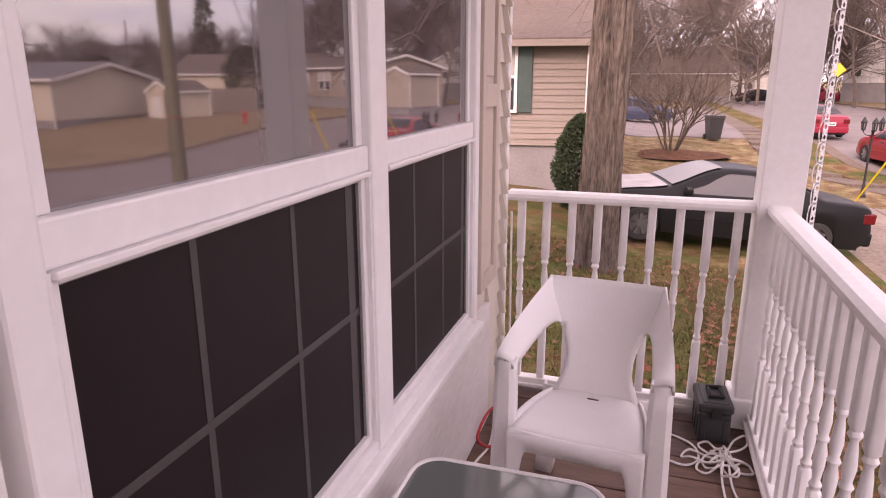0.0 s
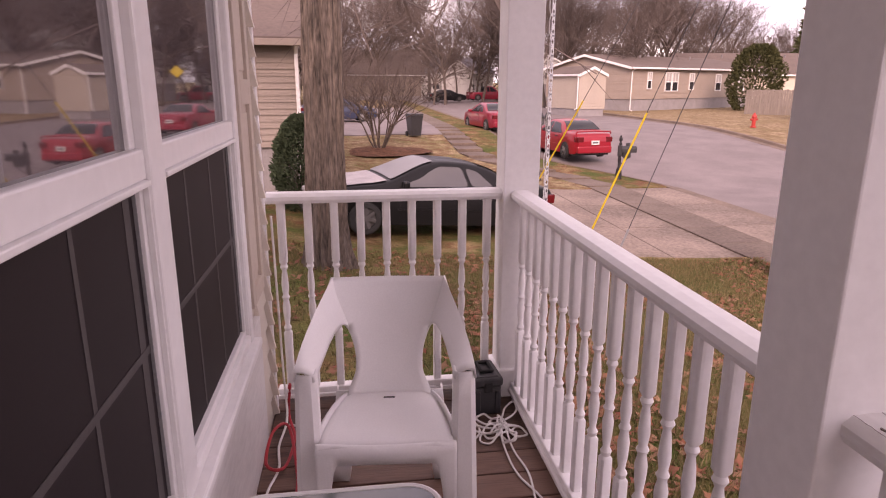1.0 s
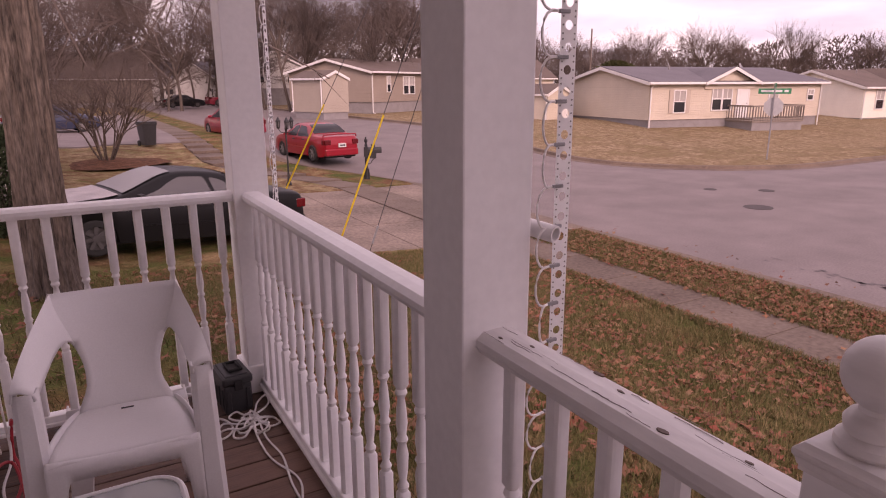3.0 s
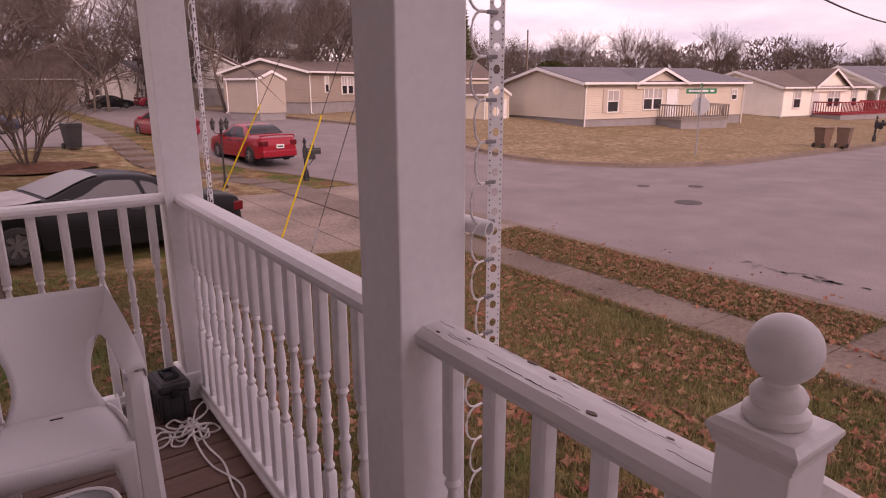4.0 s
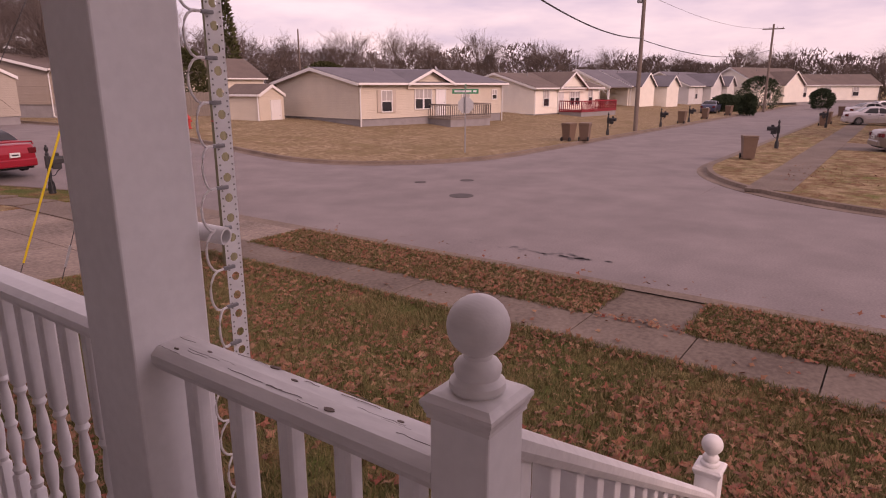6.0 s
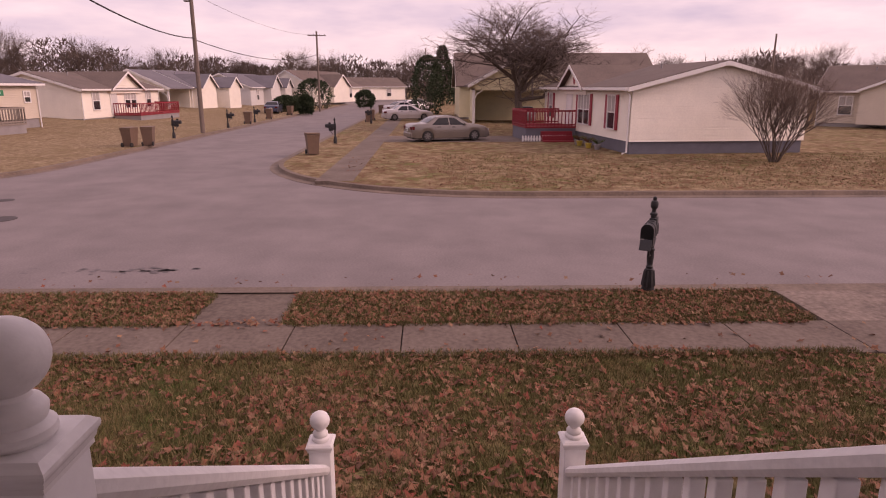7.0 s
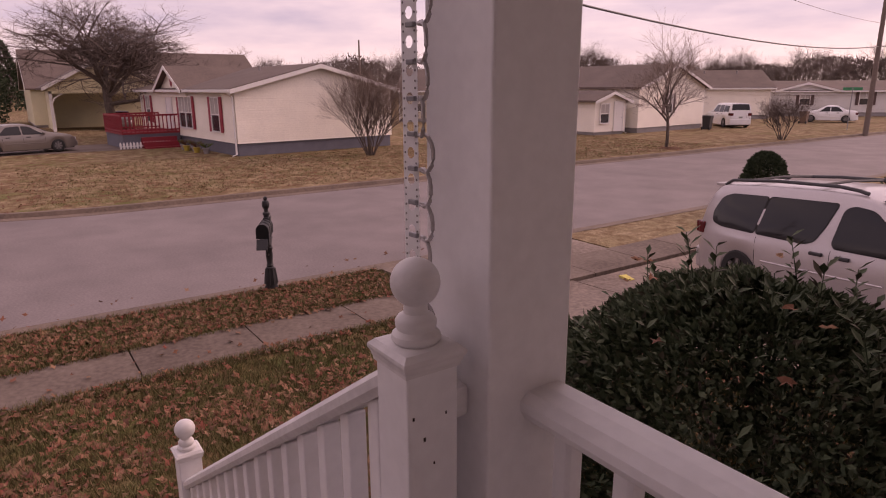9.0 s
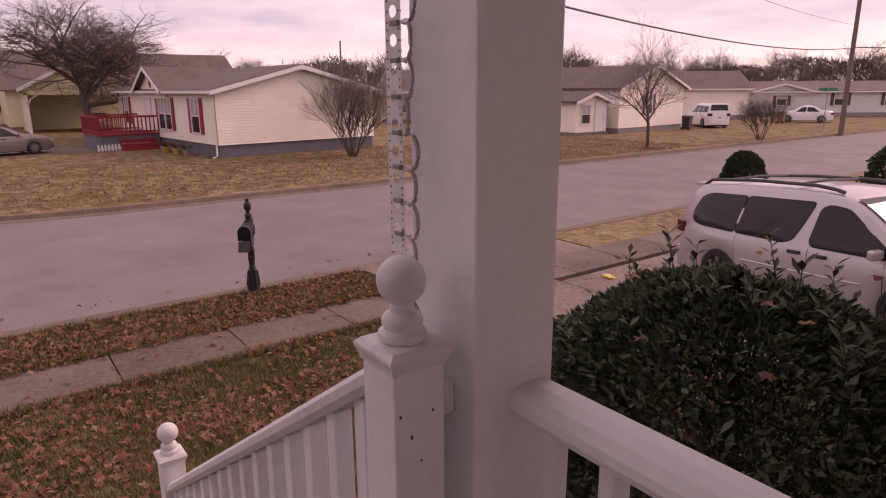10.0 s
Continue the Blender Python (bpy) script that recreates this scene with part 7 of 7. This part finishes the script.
def guy_wire(anchor, top, guard, label):
    g = thing("guy_wire", label, "guy wire", (0, 0, 0), group="guy wires")
    a, b = Vector(anchor), Vector(top)
    part("wire", tube(bm_new(), [a, b], 0.007, 5), CABLE, g)
    if guard:
        d = (b - a).normalized()
        part("guard", tube(bm_new(), [a + d * 0.25, a + d * guard], 0.018, 8), YGUARD, g, "yellow plastic guard tube")
    else:
        d = (b - a).normalized()
        part("turnbuckle", tube(bm_new(), [a + d * 0.3, a + d * 0.65], 0.022, 6), CLIP, g)


guy_wire((4.85, 12.3, land(4.85, 12.3) - 0.05), (7.51, 10.33, 6.9), 2.75, "guy wire with yellow guard anchored near the driveway")
guy_wire((4.75, 16.4, land(4.75, 16.4) - 0.05), (7.51, 10.33, 7.6), 3.3, "guy wire with yellow guard anchored beside the driveway")
guy_wire((5.05, 11.3, land(5.05, 11.3) - 0.05), (7.51, 10.33, 6.0), 0, "bare guy wire with turnbuckle near the driveway")


def mailbox(at, label, h=1.4, flap=False):
    """Cast-iron mailbox: turned post with fluted foot, side plate, ribbed box, paper holder and scroll bracket."""
    m = thing("mailbox", label, "mailbox", at, group="mailboxes")
    prof = [(0.1, 0), (0.105, 0.05), (0.092, 0.08), (0.1, 0.12), (0.092, 0.2), (0.072, 0.34), (0.07, 0.37), (0.05, 0.385), (0.058, 0.41), (0.045, 0.43), (0.05, 0.5), (0.056, 0.58), (0.05, 0.66), (0.06, 0.675), (0.06, 0.7), (0.046, 0.71), (0.046, h - 0.3),
            (0.056, h - 0.29), (0.056, h - 0.26), (0.035, h - 0.24), (0.032, h - 0.2), (0.055, h - 0.17), (0.06, h - 0.12), (0.05, h - 0.075), (0.024, h - 0.06), (0.032, h - 0.04), (0.026, h - 0.01), (0.004, h)]
    part("post", lathe(bm_new(), prof, seg=14), IRON, m, smooth=True)
    bm = bm_new()
    for k in range(10):
        a = 6.28318 * k / 10
        tube(bm, [(0.1 * math.cos(a), 0.1 * math.sin(a), 0.1), (0.088 * math.cos(a), 0.088 * math.sin(a), 0.22), (0.07 * math.cos(a), 0.07 * math.sin(a), 0.35)], 0.012, 4)
    part("fluting", bm, IRON, m)
    bm = bm_new()
    box(bm, -0.075, 0.075, -0.05, 0.05, h - 0.66, h - 0.33, 0.012)
    box(bm, -0.085, 0.085, -0.06, 0.06, h - 0.69, h - 0.66, 0.008)
    part("side_plate", bm, IRON, m)
    bm = bm_new()
    pts = [(-0.09, 0), (0.09, 0)] + [(0.09 * math.cos(radians(a)), 0.12 + 0.09 * math.sin(radians(a))) for a in range(0, 181, 20)]
    prism(bm, [(x, z + h - 0.56) for x, z in pts], -0.24, 0.22)
    for y in (-0.24, -0.08, 0.08, 0.205):
        prism(bm, [(x * 1.06, (z - 0.1) * 1.06 + 0.1 + h - 0.56) for x, z in pts], y, y + 0.018)
    bx = part("box", bm, IRON, m)
    bx.rotation_euler.z = radians(90)
    bx.location.x = 0.27
    bm = bm_new()
    if flap:
        box(bm, 0.53, 0.545, -0.085, 0.085, h - 0.74, h - 0.57, 0.006, Matrix.Translation((0.53, 0, h - 0.56)) @ Matrix.Rotation(radians(-28), 4, "Y") @ Matrix.Translation((-0.53, 0, -(h - 0.56))))
    else:
        box(bm, 0.512, 0.53, -0.085, 0.085, h - 0.55, h - 0.37, 0.006)
    part("door", bm, IRON, m, "door flap hanging open" if flap else "")
    bm = bm_new()
    box(bm, 0.1, 0.34, -0.07, 0.07, h - 0.585, h - 0.565, 0.005)
    box(bm, 0.1, 0.34, -0.07, -0.055, h - 0.72, h - 0.585, 0.005)
    box(bm, 0.1, 0.34, 0.055, 0.07, h - 0.72, h - 0.585, 0.005)
    box(bm, 0.1, 0.34, -0.055, 0.055, h - 0.735, h - 0.72, 0.005)
    part("paper_holder", bm, IRON, m)
    part("bracket", tube(bm_new(), bez([(0.05, 0, h - 0.92), (0.2, 0, h - 0.95), (0.16, 0, h - 0.78), (0.3, 0, h - 0.74)], 10), 0.014, 6), IRON, m)
    bm = bm_new()
    box(bm, 0.2, 0.34, 0.09, 0.1, h - 0.36, h - 0.26, 0.003)
    part("flag", bm, IRON, m)
    return m


mb = mailbox(pose(9.3, 21.2, flat_z(9, 21), 0, 0, -10), "black cast-iron mailbox on an ornate post by the kerb", 1.45)
mailbox(pose(10.25, -2.84, STREET, 0, 0, 152), "black cast-iron mailbox with open flap on an ornate post", 1.52, True)
for x, y, a in ((41.5, 16.5, -90), (52.0, 16.3, -90), (37.6, 5.9, 90), (58.0, 5.6, 90), (60.0, 16.3, -90)):
    copy_thing(mb, pose(x, y, STREET, 0, 0, a))


def wheelie_bin(at, material, label, lid=True):
    b = thing("wheelie_bin", label, "bin", at, group="bins")
    bm = bm_new()
    rows = []
    for z, w, d in ((0.05, 0.23, 0.25), (0.85, 0.29, 0.34), (0.92, 0.31, 0.36), (0.97, 0.31, 0.36)):
        rows.append([bm.verts.new(p) for p in ((-w, -d, z), (w, -d, z), (w, d, z), (-w, d, z))])
    for p, q in zip(rows, rows[1:]):
        for i in range(4):
            j = (i + 1) % 4
            bm.faces.new((p[i], p[j], q[j], q[i]))
    bm.faces.new(rows[0])
    bm.faces.new(rows[-1])
    part("body", bm, material, b)
    bm = bm_new()
    box(bm, -0.32, 0.32, -0.38, 0.38, 0.975, 1.04, 0.03)
    part("lid", bm, material, b)
    for s_ in (-1, 1):
        bm = bm_new()
        bmesh.ops.create_cone(bm, cap_ends=True, segments=12, radius1=0.12, radius2=0.12, depth=0.06, matrix=Matrix.Translation((s_ * 0.27, 0.3, 0.12)) @ Matrix.Rotation(radians(90), 4, "Y"))
        part("wheel", bm, TYRE, b)
    return b


b0 = wheelie_bin(pose(31.4, 6.1, STREET, 0, 0, -70), BIN, "brown plastic wheeled rubbish bin at the kerb")
for x, y, a in ((36.4, 15.9, 100), (35.7, 16.6, 80), (60, 6.0, -80), (63, 6.0, -95), (57.5, 16.2, 90), (66, 16.4, 90), (75, 16.2, 80), (79, 6.2, -90), (28.6, -56.5, 10)):
    copy_thing(b0, pose(x, y, STREET, 0, 0, a))
wheelie_bin(pose(29.0, -43.2, STREET, 0, 0, 15), BLACKP, "black wheeled rubbish bin beside the white house")
wheelie_bin(pose(3.4, 31.0, land(3.4, 31), 0, 0, 15), BLACKP, "black wheeled rubbish bin behind the crepe myrtle")


def street_sign():
    s_ = thing("street_sign", "green street name signs over a stop sign seen from behind", "sign", pose(26.4, 17.7, STREET, 0, 0, -52))
    part("post", tube(bm_new(), [(0, 0, -0.2), (0, 0, 3.05)], 0.035, 6), CLIP, s_)
    bm = bm_new()
    box(bm, -0.62, 0.62, -0.012, 0.012, 2.78, 3.0, 0.004)
    p = part("name_plate", bm, SIGN, s_)
    for x0, x1 in ((-0.52, 0.28), (0.36, 0.52)):
        bm = bm_new()
        box(bm, x0, x1, -0.016, -0.0125, 2.85, 2.94)
        part("lettering_bar", bm, TRIM, p)
    bm = bm_new()
    box(bm, -0.012, 0.012, -0.42, 0.42, 3.02, 3.22, 0.004)
    part("name_plate", bm, SIGN, s_)
    bm = bm_new()
    bmesh.ops.create_cone(bm, cap_ends=True, segments=8, radius1=0.4, radius2=0.4, depth=0.012, matrix=Matrix.Translation((0.02, 0.05, 2.25)) @ Matrix.Rotation(radians(90), 4, "X") @ Matrix.Rotation(radians(22.5), 4, "Z"))
    part("stop_sign_back", bm, mat("bare_aluminium", (0.5, 0.5, 0.5), 0.45, 0.5), s_)


street_sign()
s2 = thing("street_sign", "green street name sign far along the street", "sign", pose(22.5, -50.5, STREET, 0, 0, 30))
part("post", tube(bm_new(), [(0, 0, -0.2), (0, 0, 3.0)], 0.035, 6), CLIP, s2)
bm = bm_new()
box(bm, -0.6, 0.6, -0.012, 0.012, 2.8, 3.02)
part("name_plate", bm, SIGN, s2)
s3 = thing("warning_sign", "yellow diamond warning sign up the hill", "sign", pose(16.0, 66.0, STREET + 0.9, 0, 0, -10))
part("post", tube(bm_new(), [(0, 0, -0.2), (0, 0, 3.3)], 0.04, 6), CLIP, s3)
bm = bm_new()
box(bm, -0.42, 0.42, -0.01, 0.01, -0.42, 0.42)
pl = part("plate", bm, YGUARD, s3)
pl.matrix_basis = Matrix.Translation((0, -0.05, 3.2)) @ Matrix.Rotation(radians(45), 4, "Y")


def garden_lamp():
    l = thing("lamp_post", "black garden lamp post with three lantern heads", "lamp post", stand(6.52, 21.1))
    part("post", lathe(bm_new(), [(0.09, 0), (0.09, 0.05), (0.05, 0.12), (0.04, 0.3), (0.03, 0.4), (0.025, 1.75), (0.04, 1.8), (0.02, 1.86)], seg=10), IRON, l)
    for k in range(3):
        a = 6.28318 * k / 3 + 0.4
        x, y = 0.24 * math.cos(a), 0.24 * math.sin(a)
        h = new("lantern")
        h.parent = l
        part("arm", tube(bm_new(), bez([(0, 0, 1.7), (x * 0.7, y * 0.7, 1.62), (x, y, 1.8)], 6), 0.012, 5), IRON, h)
        part("housing", lathe(bm_new(), [(0.03, 1.8), (0.055, 1.82), (0.075, 2.02), (0.09, 2.03), (0.05, 2.09), (0.01, 2.17)], (x, y, 0), 8), IRON, h)
        part("glass", lathe(bm_new(), [(0.056, 1.84), (0.073, 2.0)], (x, y, 0), 6), PALEGLASS, h)


garden_lamp()


def hydrant():
    h = thing("fire_hydrant", "red fire hydrant on the dry lawn", "hydrant", stand(21.9, 33.2))
    part("barrel", lathe(bm_new(), [(0.16, 0), (0.16, 0.06), (0.1, 0.08), (0.1, 0.5), (0.14, 0.53), (0.14, 0.58), (0.11, 0.64), (0.05, 0.72), (0.03, 0.78)], seg=12), HYDRANT, h, smooth=True)
    for a in (0, 90, 180):
        bm = tube(bm_new(), [(0, 0, 0.42), (0.2 * math.cos(radians(a)), 0.2 * math.sin(radians(a)), 0.42)], 0.055, 8)
        part("nozzle", bm, HYDRANT, h)


hydrant()
COVER = mat("rusty_iron_cover", (0.06, 0.05, 0.05), 0.8, var=0.3, scale=6)
for x, y, rad in ((16.77, 11.44, 0.38), (19.6, 13.1, 0.24), (18.3, 14.2, 0.2)):
    bm = lathe(bm_new(), [(rad, 0), (rad, 0.012), (rad * 0.93, 0.014), (rad * 0.9, 0.011)], (x, y, STREET - 0.122), 24)
    solid("manhole_cover", bm, COVER, "dark iron manhole cover set in the asphalt", "manhole cover", group="manhole covers")
# solid block, the shade inside the drain opening put into its black
bm = bm_new()
box(bm, 20.1, 20.3, 23.2, 24.6, STREET - 0.11, STREET - 0.01)
solid("storm_drain", bm, DARK, "near-black block painting the shaded storm drain opening in the kerb", "drain")
STAIN = mat("dark_oil_stain", (0.115, 0.1, 0.1), 0.7, var=0.2, scale=3)
r = random.Random(21)
bm = bm_new()
for k in range(34):
    x, y = r.gauss(12.0, 0.1), 7.0 - 1.7 * r.random() * (1 if k % 3 else 1.4) + (1.2 if k % 7 == 0 else 0)
    a, b = r.uniform(0.02, 0.07), r.uniform(0.04, 0.14)
    ph = r.uniform(0, 6)
    bm.faces.new([bm.verts.new((x + a * math.cos(0.628 * i) * (1 + 0.3 * math.sin(3 * i + ph)), y + b * math.sin(0.628 * i), STREET - 0.1155)) for i in range(10)])
solid("oil_stain", bm, STAIN, "dark oil stains on the asphalt beside the gutter", "stain", "stuff")
bm = bm_new()
pts = [(0, 0), (0.2, -0.03), (0.27, 0.08), (0.12, 0.13), (0.0, 0.1)]
low = [bm.verts.new((x, y, 0.0)) for x, y in pts]
up = [bm.verts.new((x, y, 0.012 + 0.03 * math.sin(9 * x))) for x, y in pts]
bm.faces.new(up)
for i in range(5):
    bm.faces.new((low[i], low[(i + 1) % 5], up[(i + 1) % 5], up[i]))
ob = solid("paper_scrap", bm, mat("yellow_paper", (0.6, 0.5, 0.12), 0.7), "crumpled yellow scrap of paper on the driveway", "litter")
ob.matrix_basis = pose(7.2, -8.05, land(7.2, -8.05) - 0.02)
# garden fence beside the corner lawn
f = thing("fence", "weathered grey board fence near the tan house", "fence", pose(29.5, 46.0, STREET + 0.9, 0, 0, -50))
for k in range(26):
    bm = bm_new()
    box(bm, 0.16 * k, 0.16 * k + 0.145, 0, 0.02, -0.3, 1.75 + 0.03 * (k % 3))
    part("board", bm, GREYWOOD, f)
for z in (0.35, 1.4):
    bm = bm_new()
    box(bm, 0, 4.16, 0.021, 0.06, z, z + 0.09)
    part("rail", bm, GREYWOOD, f)
# satellite dishes on the beige house roof
for k, (x, y, z) in enumerate(((45.0, 33.0, 4.1), (46.6, 32.2, 3.7), (47.6, 30.6, 3.3))):
    d = thing("satellite_dish", "pale satellite dish on the roof of the beige house", "dish", (x, y, STREET + z - 0.45), group="satellite dishes")
    part("mast", tube(bm_new(), [(0, 0, -0.5), (0, 0, 0.6)], 0.03, 6), CLIP, d)
    bm = lathe(bm_new(), [(0.02, 0), (0.2, 0.03), (0.36, 0.1), (0.37, 0.1), (0.2, 0.015), (0.02, -0.02)], seg=14)
    q = part("bowl", bm, CLIP, d)
    q.matrix_basis = pose(0, -0.05, 0.7, 65, 0, 20)

# ------------------------------------------------------------------ lawn litter
def scatter(name, label, count, seed, x0, x1, y0, y1, material, maker, skip=None):
    r = random.Random(seed)
    verts, faces = [], []
    made = 0
    while made < count:
        x = x0 + (x1 - x0) * r.random()
        y = y0 + (y1 - y0) * r.random()
        made += 1
        if skip and skip(x, y, r):
            continue
        z = land(x, y) if x < 7.79 else STREET
        maker(r, x, y, z, verts, faces)
    me = bpy.data.meshes.new(name)
    me.from_pydata(verts, [], faces)
    me.materials.append(material)
    return tagged(new(name, me), label, "leaves" if "leaf" in name else "grass", "", "stuff")


def leaf(r, x, y, z, verts, faces):
    a, s_ = r.uniform(0, 6.283), r.uniform(0.022, 0.062)
    n = len(verts)
    tx, ty = r.uniform(-0.5, 0.5), r.uniform(-0.5, 0.5)
    for i in range(8):
        q = a + 6.283 * i / 8
        d = s_ * (1.0 if i % 2 == 0 else 0.5) * (1.25 if i == 0 else 1)
        dx, dy = d * math.cos(q), d * math.sin(q) * 0.8
        verts.append((x + dx, y + dy, z + 0.035 + tx * dx + ty * dy + r.uniform(-0.008, 0.008)))
    faces.append(tuple(range(n, n + 8)))


def tuft(r, x, y, z, verts, faces):
    for k in range(4):
        a, h = r.uniform(0, 6.283), r.uniform(0.035, 0.09)
        n = len(verts)
        ox, oy = r.uniform(-0.04, 0.04), r.uniform(-0.04, 0.04)
        lx, ly = r.uniform(-0.06, 0.06), r.uniform(-0.06, 0.06)
        c, s_ = 0.006 * math.cos(a), 0.006 * math.sin(a)
        verts += [(x + ox - c, y + oy - s_, z - 0.02), (x + ox + c, y + oy + s_, z - 0.02), (x + ox + lx, y + oy + ly, z + h)]
        faces.append((n, n + 1, n + 2))


def thin(x, y, r):
    return (x < 1.4 and -0.3 < y < 3.7) or (x - 1.95) ** 2 + (y + 2.2) ** 2 < 1.7 or noise.noise((x * 0.75, y * 0.75, 1.0)) + 0.02 * (4 - y) < r.uniform(-0.55, 0.35)


scatter("leaf_litter", "brown and russet oak leaves scattered on the lawn", 19000, 1, 1.4, 7.75, -4.75, 11.4, LEAF, leaf, thin)
scatter("leaf_litter", "brown leaves drifted over the grass strip", 6500, 2, 8.92, 10.28, -4.75, 11.4, LEAF, leaf, lambda x, y, r: 2.65 < y < 3.9)
scatter("leaf_litter", "brown leaves on the grass beside the porch end", 1500, 3, -1.5, 3.0, 3.9, 11.4, LEAF, leaf)
scatter("grass_tufts", "short winter grass blades on the lawn", 60000, 4, 1.4, 7.75, -4.75, 11.4, BLADE, tuft, lambda x, y, r: x < 1.4)
scatter("grass_tufts", "short winter grass blades on the grass strip", 18000, 5, 8.92, 10.28, -4.75, 11.4, BLADE, tuft, lambda x, y, r: 2.65 < y < 3.9)
scatter("grass_tufts", "short grass blades beside the porch end", 6000, 6, -1.5, 3.0, 3.9, 11.4, BLADE, tuft)
scatter("leaf_litter", "brown leaves drifted along the far kerb and lawn", 9000, 7, 20.5, 31.0, -32, 4, LEAF, leaf, lambda x, y, r: r.random() < (x - 20.5) / 12 or (x < 25.0 and y > 1.0))
scatter("grass_tufts", "dry winter grass blades on the corner lawn", 14000, 8, 20.6, 32.0, -32, 0, BLADE, tuft)
scatter("leaf_litter", "brown leaves on the pavement slabs and gutter", 500, 9, 7.8, 11.2, -7, 11.4, LEAF, leaf, lambda x, y, r: 8.9 < x < 10.4 or r.random() < 0.3)


def drift(x, y, r):
    return r.random() < min(1, abs(x - 7.8) * 5, abs(x - 8.9) * 4.5) + 0.25 * (noise.noise((x, y * 0.7, 4.0)) < 0)


scatter("leaf_litter", "brown leaves blown against the edges of the pavement", 5200, 10, 7.7, 9.1, -4.6, 11.4, LEAF, leaf, drift)
scatter("grass_tufts", "grass creeping over the edges of the pavement", 4200, 11, 7.72, 7.88, -4.6, 11.4, BLADE, tuft)
scatter("grass_tufts", "grass creeping over the edges of the grass strip", 2600, 12, 8.8, 8.95, -4.6, 11.4, BLADE, tuft, lambda x, y, r: 2.5 < y < 4.05)
